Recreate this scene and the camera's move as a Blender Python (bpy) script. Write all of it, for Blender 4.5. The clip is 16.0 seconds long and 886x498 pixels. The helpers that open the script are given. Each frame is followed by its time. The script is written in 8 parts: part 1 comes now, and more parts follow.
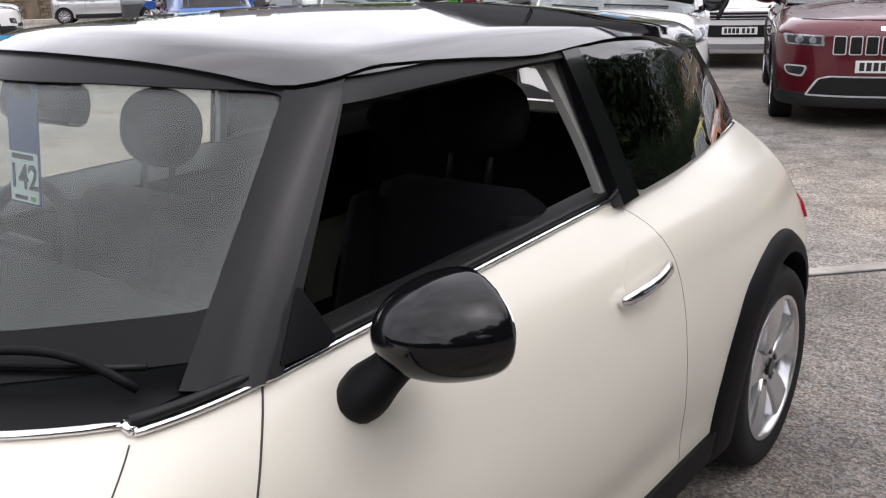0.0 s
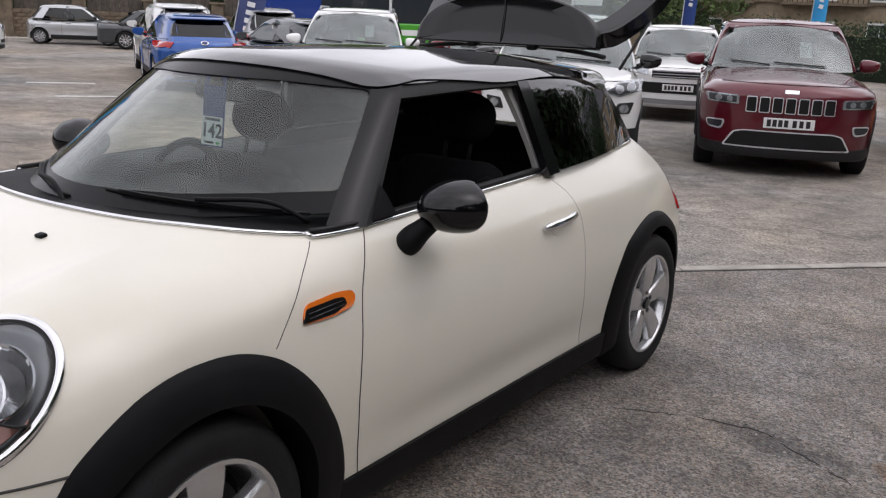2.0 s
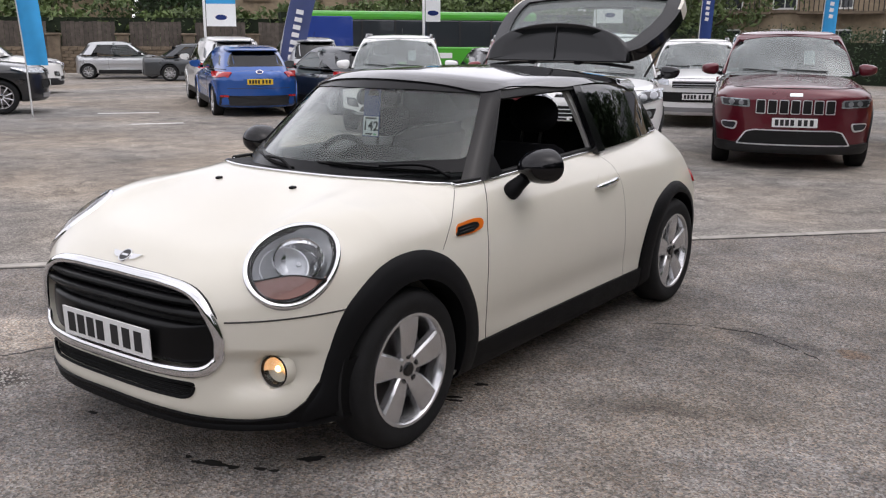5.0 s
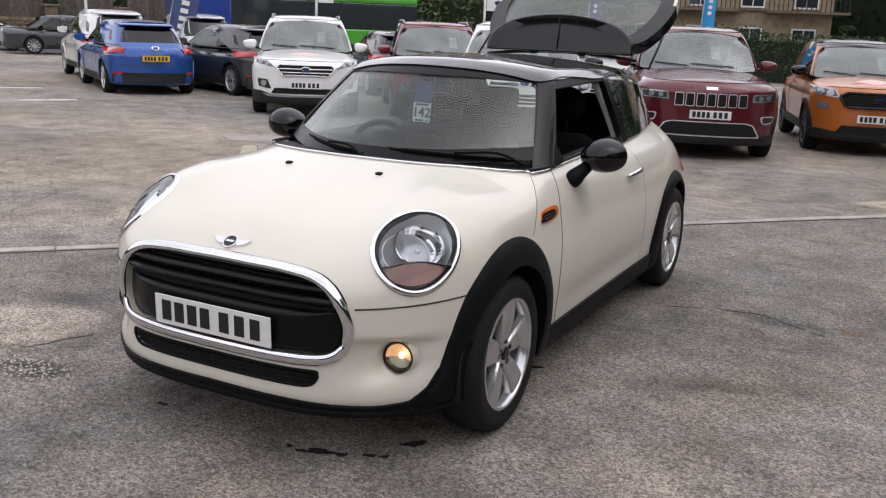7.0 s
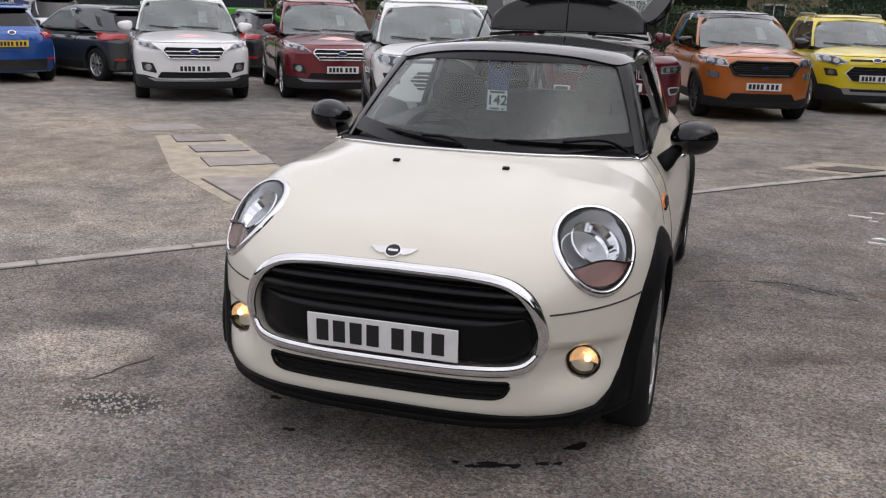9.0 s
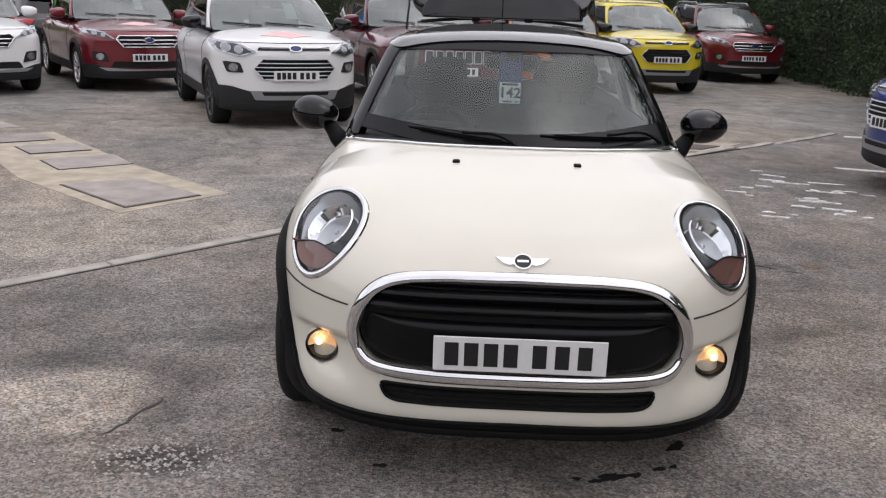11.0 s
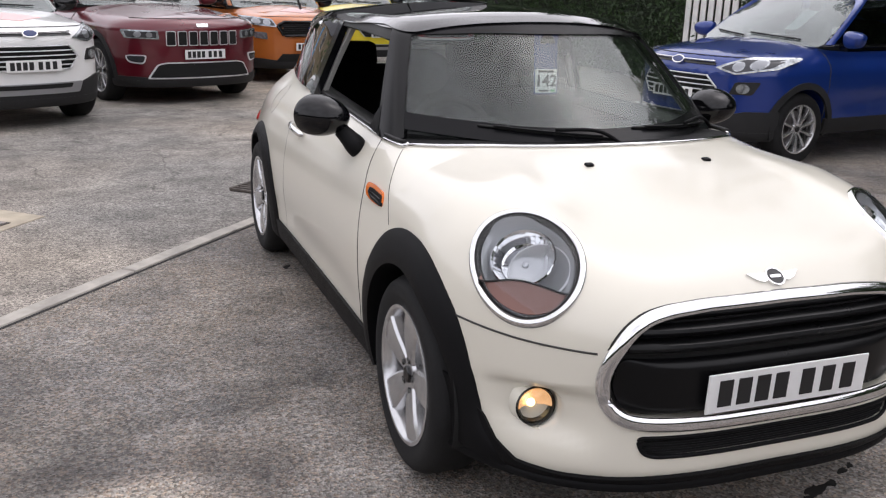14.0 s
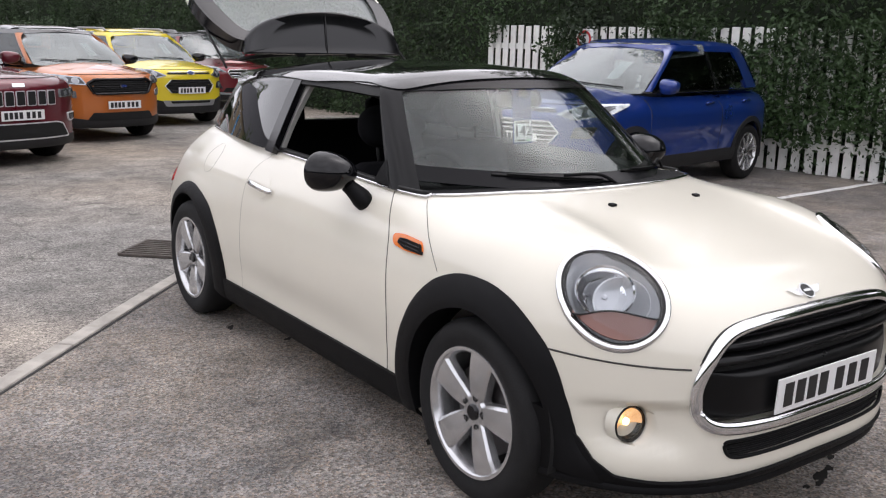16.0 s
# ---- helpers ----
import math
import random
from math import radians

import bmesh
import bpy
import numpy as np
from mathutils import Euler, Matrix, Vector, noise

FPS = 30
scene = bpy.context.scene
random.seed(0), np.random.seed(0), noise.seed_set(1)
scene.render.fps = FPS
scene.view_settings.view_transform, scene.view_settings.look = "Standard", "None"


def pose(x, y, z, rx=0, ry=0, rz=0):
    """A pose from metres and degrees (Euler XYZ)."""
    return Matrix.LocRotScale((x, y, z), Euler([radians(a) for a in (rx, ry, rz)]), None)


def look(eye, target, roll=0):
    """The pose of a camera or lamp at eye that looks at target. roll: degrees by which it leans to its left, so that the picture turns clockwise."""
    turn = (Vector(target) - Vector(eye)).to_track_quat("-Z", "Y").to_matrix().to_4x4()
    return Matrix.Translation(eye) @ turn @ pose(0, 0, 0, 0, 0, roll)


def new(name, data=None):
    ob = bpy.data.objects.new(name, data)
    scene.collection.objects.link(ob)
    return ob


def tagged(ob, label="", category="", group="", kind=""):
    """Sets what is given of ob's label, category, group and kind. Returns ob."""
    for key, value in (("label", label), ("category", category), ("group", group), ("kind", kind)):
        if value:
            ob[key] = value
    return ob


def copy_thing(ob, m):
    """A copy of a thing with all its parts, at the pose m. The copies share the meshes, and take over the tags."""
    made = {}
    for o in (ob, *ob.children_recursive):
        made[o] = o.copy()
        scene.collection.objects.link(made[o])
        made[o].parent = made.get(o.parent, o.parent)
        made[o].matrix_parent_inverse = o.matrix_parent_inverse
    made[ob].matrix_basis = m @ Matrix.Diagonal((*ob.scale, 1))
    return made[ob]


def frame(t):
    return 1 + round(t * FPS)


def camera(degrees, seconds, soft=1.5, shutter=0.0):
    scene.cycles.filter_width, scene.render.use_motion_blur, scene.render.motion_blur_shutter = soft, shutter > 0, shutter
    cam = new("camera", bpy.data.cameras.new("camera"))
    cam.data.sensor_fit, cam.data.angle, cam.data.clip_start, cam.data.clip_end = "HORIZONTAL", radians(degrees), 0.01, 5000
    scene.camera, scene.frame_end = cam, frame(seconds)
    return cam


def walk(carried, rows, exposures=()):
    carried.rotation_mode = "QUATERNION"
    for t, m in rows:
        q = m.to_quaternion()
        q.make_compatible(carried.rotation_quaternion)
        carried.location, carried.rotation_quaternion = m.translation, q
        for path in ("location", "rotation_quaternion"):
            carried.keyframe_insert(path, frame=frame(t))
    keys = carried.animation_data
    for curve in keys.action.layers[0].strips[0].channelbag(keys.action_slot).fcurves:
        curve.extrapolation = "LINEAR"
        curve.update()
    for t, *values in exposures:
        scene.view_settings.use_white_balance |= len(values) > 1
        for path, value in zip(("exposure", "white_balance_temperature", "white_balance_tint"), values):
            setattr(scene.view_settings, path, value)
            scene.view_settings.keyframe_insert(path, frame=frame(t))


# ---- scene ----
cam = camera(51.5, 16.0, 1.2)
PATH = [
    (0, (1.581, -1.323, 1.453), (0.412, 0.193, 0.874), -1.4),
    (0.5, (1.727, -1.602, 1.467), (0.558, -0.073, 0.922), -1.9),
    (1, (1.852, -1.908, 1.475), (0.731, -0.335, 0.957), -1.6),
    (1.5, (2.04, -2.181, 1.469), (0.957, -0.575, 0.97), 0.4),
    (2, (2.267, -2.479, 1.498), (1.17, -0.88, 1.008), 2.4),
    (2.5, (2.399, -2.762, 1.493), (1.277, -1.178, 1.01), 2.3),
    (3, (2.54, -3.015, 1.514), (1.41, -1.435, 1.036), 1.5),
    (3.5, (2.751, -3.261, 1.495), (1.622, -1.677, 1.032), 0.9),
    (4, (2.868, -3.431, 1.526), (1.742, -1.845, 1.063), 1.5),
    (4.5, (2.87, -3.585, 1.528), (1.733, -2.002, 1.08), 1.3),
    (5, (2.845, -3.811, 1.521), (1.695, -2.238, 1.074), 0.2),
    (5.2, (2.808, -3.873, 1.525), (1.657, -2.303, 1.067), -0.0),
    (7.3, (1.977, -4.388, 1.525), (1.136, -2.637, 1.048), 2.2),
    (7.5, (1.887, -4.416, 1.525), (1.072, -2.654, 1.046), 1.9),
    (8, (1.581, -4.452, 1.507), (0.854, -2.652, 1.025), 1.8),
    (8.5, (1.292, -4.522, 1.521), (0.648, -2.694, 1.027), 1.7),
    (9, (0.992, -4.604, 1.535), (0.435, -2.753, 1.019), 1.5),
    (9.2, (0.879, -4.604, 1.539), (0.353, -2.749, 1.009), 1.2),
    (11.3, (-0.346, -4.507, 1.514), (-0.31, -2.58, 0.983), 2.0),
    (11.5, (-0.451, -4.447, 1.503), (-0.367, -2.52, 0.975), 2.0),
    (12, (-0.71, -4.33, 1.516), (-0.511, -2.413, 0.982), 2.2),
    (12.5, (-0.982, -4.24, 1.504), (-0.657, -2.342, 0.965), 2.0),
    (13, (-1.251, -4.119, 1.517), (-0.787, -2.254, 0.962), 1.5),
    (13.5, (-1.462, -3.901, 1.476), (-0.885, -2.071, 0.913), 1.5),
    (14, (-1.676, -3.726, 1.485), (-0.978, -1.939, 0.921), 1.8),
    (14.5, (-1.946, -3.616, 1.487), (-1.073, -1.899, 0.948), 2.4),
    (15, (-2.167, -3.492, 1.487), (-1.181, -1.827, 0.982), 1.8),
    (15.5, (-2.314, -3.37, 1.472), (-1.262, -1.734, 1.004), 1.1),
    (16, (-2.536, -3.45, 1.487), (-1.396, -1.869, 1.041), 1.4),
]
EXPOSURES = [(0, 0.66, 6500, 16), (0.5, 0.14, 6500, 16), (1, 0.0, 6500, 16), (1.5, 0.02, 6500, 16), (2, 0.14, 6500, 16), (3.5, 0.26, 6500, 16), (5, 0.26, 6500, 16), (7.5, 0.18, 6500, 16), (9, 0.02, 6500, 16), (11.5, 0.16, 6500, 16), (12.5, 0.26, 6500, 16), (14.5, 0.42, 6500, 16), (16, 0.52, 6500, 16)]
walk(cam, [(t, look(eye, target, roll)) for t, eye, target, roll in PATH], EXPOSURES)

# ---- light ----
SUN_ROT, SUN_ELEV = 72.0, 64.0
world = bpy.data.worlds.new("overcast_sky")
world.use_nodes = True
scene.world = world
wn, wl = world.node_tree.nodes, world.node_tree.links
wn.clear()
sky = wn.new("ShaderNodeTexSky")
sky.sky_type, sky.sun_disc = "NISHITA", False
sky.sun_elevation, sky.sun_rotation = radians(SUN_ELEV), radians(SUN_ROT)
sky.air_density, sky.dust_density, sky.ozone_density = 1.0, 4.0, 1.0
grey = wn.new("ShaderNodeHueSaturation")
grey.inputs["Saturation"].default_value = 0.22
cloud_at = wn.new("ShaderNodeTexCoord")
cloud = wn.new("ShaderNodeTexNoise")
cloud.inputs["Scale"].default_value, cloud.inputs["Detail"].default_value = 3.0, 6.0
cloud_ramp = wn.new("ShaderNodeMapRange")
cloud_ramp.inputs["From Min"].default_value, cloud_ramp.inputs["From Max"].default_value = 0.3, 0.7
cloud_ramp.inputs["To Min"].default_value, cloud_ramp.inputs["To Max"].default_value = 0.72, 1.28
cloud_mix = wn.new("ShaderNodeVectorMath")
cloud_mix.operation = "SCALE"
back = wn.new("ShaderNodeBackground")
back.inputs["Strength"].default_value = 0.15
wout = wn.new("ShaderNodeOutputWorld")
wl.new(sky.outputs[0], grey.inputs["Color"])
wl.new(cloud_at.outputs["Generated"], cloud.inputs["Vector"])
wl.new(cloud.outputs["Fac"], cloud_ramp.inputs["Value"])
even = wn.new("ShaderNodeMix")
even.data_type = "RGBA"
even.inputs["Factor"].default_value = 0.68
even.inputs["B"].default_value = (8.2, 8.4, 8.8, 1)
wl.new(grey.outputs[0], even.inputs["A"])
wl.new(even.outputs["Result"], cloud_mix.inputs[0])
wl.new(cloud_ramp.outputs[0], cloud_mix.inputs["Scale"])
wl.new(cloud_mix.outputs[0], back.inputs["Color"])
wl.new(back.outputs[0], wout.inputs[0])
sun = new("sun", bpy.data.lights.new("sun", "SUN"))
sun.data.energy, sun.data.angle, sun.data.color = 0.35, radians(120), (1.0, 0.96, 0.9)
sun_dir = Vector((math.sin(radians(SUN_ROT)) * math.cos(radians(SUN_ELEV)), math.cos(radians(SUN_ROT)) * math.cos(radians(SUN_ELEV)), math.sin(radians(SUN_ELEV))))
sun.matrix_world = look(sun_dir * 50, (0, 0, 0))

# ---- materials ----
def material(name, colour, rough=0.5, metal=0.0, coat=0.0, spec=0.5, noise_scale=0.0, noise_amount=0.0, bump=0.0, bump_scale=0.0, vary=0.0, emit=None):
    m = bpy.data.materials.new(name)
    m.use_nodes = True
    n, l = m.node_tree.nodes, m.node_tree.links
    p = n["Principled BSDF"]
    p.inputs["Base Color"].default_value = (*colour, 1)
    p.inputs["Roughness"].default_value = rough
    p.inputs["Metallic"].default_value = metal
    p.inputs["Coat Weight"].default_value = coat
    p.inputs["Coat Roughness"].default_value = 0.03
    p.inputs["Specular IOR Level"].default_value = spec
    at = n.new("ShaderNodeTexCoord")
    if noise_amount or vary:
        tex = n.new("ShaderNodeTexNoise")
        tex.inputs["Scale"].default_value, tex.inputs["Detail"].default_value = noise_scale or 5.0, 6.0
        l.new(at.outputs["Object"], tex.inputs["Vector"])
        rng = n.new("ShaderNodeMapRange")
        rng.inputs["From Min"].default_value, rng.inputs["From Max"].default_value = 0.3, 0.7
        rng.inputs["To Min"].default_value, rng.inputs["To Max"].default_value = 1 - noise_amount, 1 + noise_amount
        l.new(tex.outputs["Fac"], rng.inputs["Value"])
        scale = n.new("ShaderNodeVectorMath")
        scale.operation = "SCALE"
        scale.inputs[0].default_value = colour
        value = rng.outputs[0]
        if vary:
            info = n.new("ShaderNodeObjectInfo")
            r2 = n.new("ShaderNodeMapRange")
            r2.inputs["To Min"].default_value, r2.inputs["To Max"].default_value = 1 - vary, 1 + vary
            l.new(info.outputs["Random"], r2.inputs["Value"])
            mul = n.new("ShaderNodeMath")
            mul.operation = "MULTIPLY"
            l.new(value, mul.inputs[0]), l.new(r2.outputs[0], mul.inputs[1])
            value = mul.outputs[0]
        l.new(value, scale.inputs["Scale"])
        l.new(scale.outputs[0], p.inputs["Base Color"])
        r3 = n.new("ShaderNodeMapRange")
        r3.inputs["To Min"].default_value, r3.inputs["To Max"].default_value = max(rough - 0.08, 0), min(rough + 0.08, 1)
        l.new(tex.outputs["Fac"], r3.inputs["Value"])
        l.new(r3.outputs[0], p.inputs["Roughness"])
    if bump:
        t2 = n.new("ShaderNodeTexNoise")
        t2.inputs["Scale"].default_value, t2.inputs["Detail"].default_value = bump_scale, 4.0
        l.new(at.outputs["Object"], t2.inputs["Vector"])
        b = n.new("ShaderNodeBump")
        b.inputs["Strength"].default_value, b.inputs["Distance"].default_value = bump, 0.01
        l.new(t2.outputs["Fac"], b.inputs["Height"])
        l.new(b.outputs[0], p.inputs["Normal"])
    if emit:
        p.inputs["Emission Color"].default_value, p.inputs["Emission Strength"].default_value = (*emit[:3], 1), emit[3]
    return m


def glass(name, tint=(0.8, 0.85, 0.83), ior=1.5, rough=0.0, boost=1.0, dust_glare=0.0, edge=None):
    """A thin pane: clear or tinted, with the gloss of glass and a dusty pale film that paints in reflected sky."""
    m = bpy.data.materials.new(name)
    m.use_nodes = True
    n, l = m.node_tree.nodes, m.node_tree.links
    n.clear()
    clear, gloss, mix, out, fr = (n.new(k) for k in ("ShaderNodeBsdfTransparent", "ShaderNodeBsdfGlossy", "ShaderNodeMixShader", "ShaderNodeOutputMaterial", "ShaderNodeLayerWeight"))
    clear.inputs[0].default_value = (*tint, 1)
    gloss.inputs["Roughness"].default_value = rough
    fr.inputs["Blend"].default_value = 0.5
    r0 = ((ior - 1) / (ior + 1)) ** 2
    power, mul = n.new("ShaderNodeMath"), n.new("ShaderNodeMath")
    power.operation, power.inputs[1].default_value = "POWER", 5.0
    mul.operation, mul.use_clamp = "MULTIPLY_ADD", True
    mul.inputs[1].default_value, mul.inputs[2].default_value = (1 - r0) * boost if edge is None else edge, r0 * boost
    l.new(fr.outputs["Facing"], power.inputs[0])
    l.new(power.outputs[0], mul.inputs[0])
    below = clear.outputs[0]
    if dust_glare:
        film, both, tex, rng = (n.new(k) for k in ("ShaderNodeBsdfDiffuse", "ShaderNodeMixShader", "ShaderNodeTexNoise", "ShaderNodeMapRange"))
        film.inputs[0].default_value = (0.62, 0.66, 0.66, 1)
        tex.inputs["Scale"].default_value, tex.inputs["Detail"].default_value = 1.8, 3.0
        at = n.new("ShaderNodeTexCoord")
        l.new(at.outputs["Object"], tex.inputs["Vector"])
        rng.inputs["From Min"].default_value, rng.inputs["From Max"].default_value = 0.3, 0.7
        rng.inputs["To Min"].default_value, rng.inputs["To Max"].default_value = dust_glare * 0.5, dust_glare * 1.5
        l.new(tex.outputs["Fac"], rng.inputs["Value"])
        l.new(rng.outputs[0], both.inputs[0]), l.new(clear.outputs[0], both.inputs[1]), l.new(film.outputs[0], both.inputs[2])
        below = both.outputs[0]
    l.new(mul.outputs[0], mix.inputs[0]), l.new(below, mix.inputs[1]), l.new(gloss.outputs[0], mix.inputs[2]), l.new(mix.outputs[0], out.inputs[0])
    return m


def paint(name, colour, rough=0.32, metal=0.0, spec=0.2):
    return material(name, colour, rough, metal, coat=1.0, spec=spec if not metal else 0.4, noise_scale=2.2, noise_amount=0.025)


WHITE = paint("cream_white_paint", (0.705, 0.672, 0.58), 0.4)
WHITE.node_tree.nodes["Principled BSDF"].inputs["Coat Roughness"].default_value = 0.10
ROOFBLACK = paint("black_paint", (0.004, 0.004, 0.005), 0.3, 0.0, 0.0)
ROOFBLACK.node_tree.nodes["Principled BSDF"].inputs["Coat Weight"].default_value = 0.75
ROOFPAINT = paint("black_roof_paint", (0.004, 0.004, 0.005), 0.06, 0.0, 0.35)
PILLARBLACK = material("black_pillar_trim", (0.003, 0.003, 0.0035), 0.08, spec=0.26, noise_scale=10, noise_amount=0.1)
PLASTIC = material("black_plastic", (0.0045, 0.0045, 0.0052), 0.55, spec=0.14, noise_scale=9, noise_amount=0.12, bump=0.12, bump_scale=900)
GLOSSBLACK = material("gloss_black_plastic", (0.006, 0.006, 0.007), 0.12)
# Near-black for linings and underbody; in grilles, recesses and pits it paints their shade.
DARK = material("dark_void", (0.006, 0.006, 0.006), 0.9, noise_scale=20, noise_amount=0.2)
SEAM = material("panel_gap", (0.045, 0.043, 0.04), 0.9)
FRIT = material("black_glass_border", (0.006, 0.006, 0.007), 0.25, spec=0.15)
CHROME = material("chrome", (0.78, 0.78, 0.79), 0.07, 1.0)
SILVER = material("silver_wheel", (0.60, 0.60, 0.61), 0.24, 0.85, noise_scale=14, noise_amount=0.03)
TYRE = material("tyre_rubber", (0.012, 0.012, 0.0125), 0.75, spec=0.25, noise_scale=18, noise_amount=0.25, bump=0.2, bump_scale=150)
RUBBER = material("black_rubber", (0.008, 0.008, 0.008), 0.5, spec=0.3)
TRIM = material("cabin_trim", (0.018, 0.018, 0.019), 0.75, spec=0.25, noise_scale=8, noise_amount=0.15, bump=0.1, bump_scale=150)
SEATCLOTH = material("seat_cloth", (0.005, 0.005, 0.006), 0.95, spec=0.1, noise_scale=30, noise_amount=0.2, bump=0.2, bump_scale=300)
HEADLINING = material("grey_headlining", (0.30, 0.295, 0.28), 0.9, noise_scale=30, noise_amount=0.06)
SCREEN = glass("windscreen_glass", (0.80, 0.85, 0.83), 1.52, 0.0, 1.2, 0.003)
TINTED = glass("tinted_glass", (0.1, 0.11, 0.11), 1.52, 0.0, 2.0)
SIDEGLASS = glass("side_glass", (0.75, 0.8, 0.78), 1.52, 0.0, 1.0, 0.08)
LENS = glass("headlamp_lens", (0.93, 0.95, 0.96), 1.45)
AMBER = material("amber_lens", (0.75, 0.17, 0.015), 0.15, coat=0.5)
REDLENS = material("red_lens", (0.42, 0.012, 0.014), 0.12, coat=0.6)
REFLECTOR = material("lamp_reflector", (0.85, 0.85, 0.86), 0.08, 1.0)
LAMPGREY = material("lamp_grey_inner", (0.48, 0.485, 0.505), 0.2, 0.45)
FOGLIT = material("lit_fog_lamp", (0.80, 0.60, 0.42), 0.22, 0.7, noise_scale=45, noise_amount=0.25, bump=0.5, bump_scale=60, emit=(1.0, 0.50, 0.18, 0.5))
FOGBULB = material("fog_bulb", (0.9, 0.8, 0.6), 0.3, emit=(1.0, 0.72, 0.38, 2.2))
PLATEWHITE = material("plate_white", (0.78, 0.78, 0.77), 0.35, noise_scale=30, noise_amount=0.03)
PLATEYELLOW = material("plate_yellow", (0.75, 0.5, 0.03), 0.35, noise_scale=30, noise_amount=0.03)
INK = material("plate_black", (0.012, 0.012, 0.013), 0.5)
CARDWHITE = material("card_white", (0.78, 0.8, 0.8), 0.5, noise_scale=20, noise_amount=0.03)
BLUECARD = material("blue_tag", (0.014, 0.045, 0.2), 0.45, noise_scale=20, noise_amount=0.06)
GREENINK = material("green_ink", (0.05, 0.4, 0.12), 0.5)
BOLTDARK = material("bolt_dark", (0.1, 0.1, 0.1), 0.4, 0.8)
SATINBLACK = material("satin_black_slat", (0.004, 0.004, 0.0045), 0.3, spec=0.22, noise_scale=12, noise_amount=0.1)
MIRRORGLASS = material("mirror_glass", (0.85, 0.86, 0.87), 0.02, 1.0)

# ---- building tools ----
def link_mesh(name, verts, faces, mat, parent=None, label="", smooth=True):
    me = bpy.data.meshes.new(name)
    me.from_pydata([tuple(map(float, v)) for v in verts], [], [tuple(map(int, f)) for f in faces])
    me.materials.append(mat)
    if smooth:
        me.polygons.foreach_set("use_smooth", [True] * len(me.polygons))
    me.update()
    ob = new(name, me)
    if parent:
        ob.parent = parent
    if label:
        ob["label"] = label
    return ob


def part(name, bm, mat, parent=None, label="", smooth=False):
    me = bpy.data.meshes.new(name)
    bmesh.ops.recalc_face_normals(bm, faces=bm.faces)
    bm.to_mesh(me)
    bm.free()
    me.materials.append(mat)
    if smooth:
        me.polygons.foreach_set("use_smooth", [True] * len(me.polygons))
    ob = new(name, me)
    if parent:
        ob.parent = parent
    if label:
        ob["label"] = label
    return ob


def box(bm, size, m, bevel=0.0):
    got = bmesh.ops.create_cube(bm, size=1, matrix=m @ Matrix.Diagonal((*size, 1)))
    if bevel:
        edges = list({e for v in got["verts"] for e in v.link_edges})
        bmesh.ops.bevel(bm, geom=edges, offset=bevel, segments=2, affect="EDGES", profile=0.5)
    return got


def cyl(bm, r1, r2, depth, m, n=24, caps=True):
    return bmesh.ops.create_cone(bm, cap_ends=caps, segments=n, radius1=r1, radius2=r2, depth=depth, matrix=m)


def grid_faces(rows, cols, wrap_c=False, wrap_r=False):
    out = []
    for i in range(rows if wrap_r else rows - 1):
        for j in range(cols if wrap_c else cols - 1):
            a, b = i * cols + j, i * cols + (j + 1) % cols
            c, d = ((i + 1) % rows) * cols + (j + 1) % cols, ((i + 1) % rows) * cols + j
            out.append((a, b, c, d))
    return out


def shoot(f, origins, ways, far=4.0):
    """The points where rays from inside a solid f < 0 leave it."""
    o, w = np.broadcast_arrays(np.asarray(origins, float), np.asarray(ways, float))
    lo, hi = np.zeros(len(o)), np.full(len(o), far)
    for _ in range(34):
        mid = (lo + hi) / 2
        inside = f(o + w * mid[:, None]) < 0
        lo, hi = np.where(inside, mid, lo), np.where(inside, hi, mid)
    return o + w * lo[:, None]


def gradient(f, p, e=2e-3):
    g = np.stack([f(p + e * a) - f(p - e * a) for a in np.eye(3)], 1)
    return g / (np.linalg.norm(g, axis=1, keepdims=True) + 1e-9)


def smax(*values, k=0.08):
    """A rounded maximum."""
    out = values[0]
    for v in values[1:]:
        h = np.maximum(k - np.abs(out - v), 0) / k
        out = np.maximum(out, v) + h * h * k * 0.25
    return out


def solid(name, f, spine, mat, parent=None, n_turn=72, n_long=40, n_cap=14, label=""):
    """The skin of a solid f < 0, seen from a spine along y: (y0, y1, z)."""
    y0, y1, z = spine
    turn = np.arange(n_turn) * 2 * np.pi / n_turn
    radial = np.stack([np.sin(turn), 0 * turn, np.cos(turn)], 1)
    rows = []
    for a in np.linspace(np.pi / 2, 0, n_cap, endpoint=False)[1:]:
        rows.append((y0, radial * np.cos(a) + np.array([0, -np.sin(a), 0])))
    for y in np.linspace(y0, y1, n_long):
        rows.append((y, radial))
    for a in np.linspace(0, np.pi / 2, n_cap)[1:-1]:
        rows.append((y1, radial * np.cos(a) + np.array([0, np.sin(a), 0])))
    o = np.concatenate([np.tile([0, y, z], (n_turn, 1)) for y, _ in rows])
    w = np.concatenate([r for _, r in rows])
    tips = shoot(f, np.array([[0, y0, z], [0, y1, z]]), np.array([[0, -1, 0], [0, 1, 0]]))
    v = np.concatenate([shoot(f, o, w), tips])
    n = len(rows)
    faces = [t[::-1] for t in grid_faces(n, n_turn, wrap_c=True)]
    faces += [(j, (j + 1) % n_turn, n * n_turn) for j in range(n_turn)]
    faces += [((n - 1) * n_turn + (j + 1) % n_turn, (n - 1) * n_turn + j, n * n_turn + 1) for j in range(n_turn)]
    return link_mesh(name, v, faces, mat, parent, label)


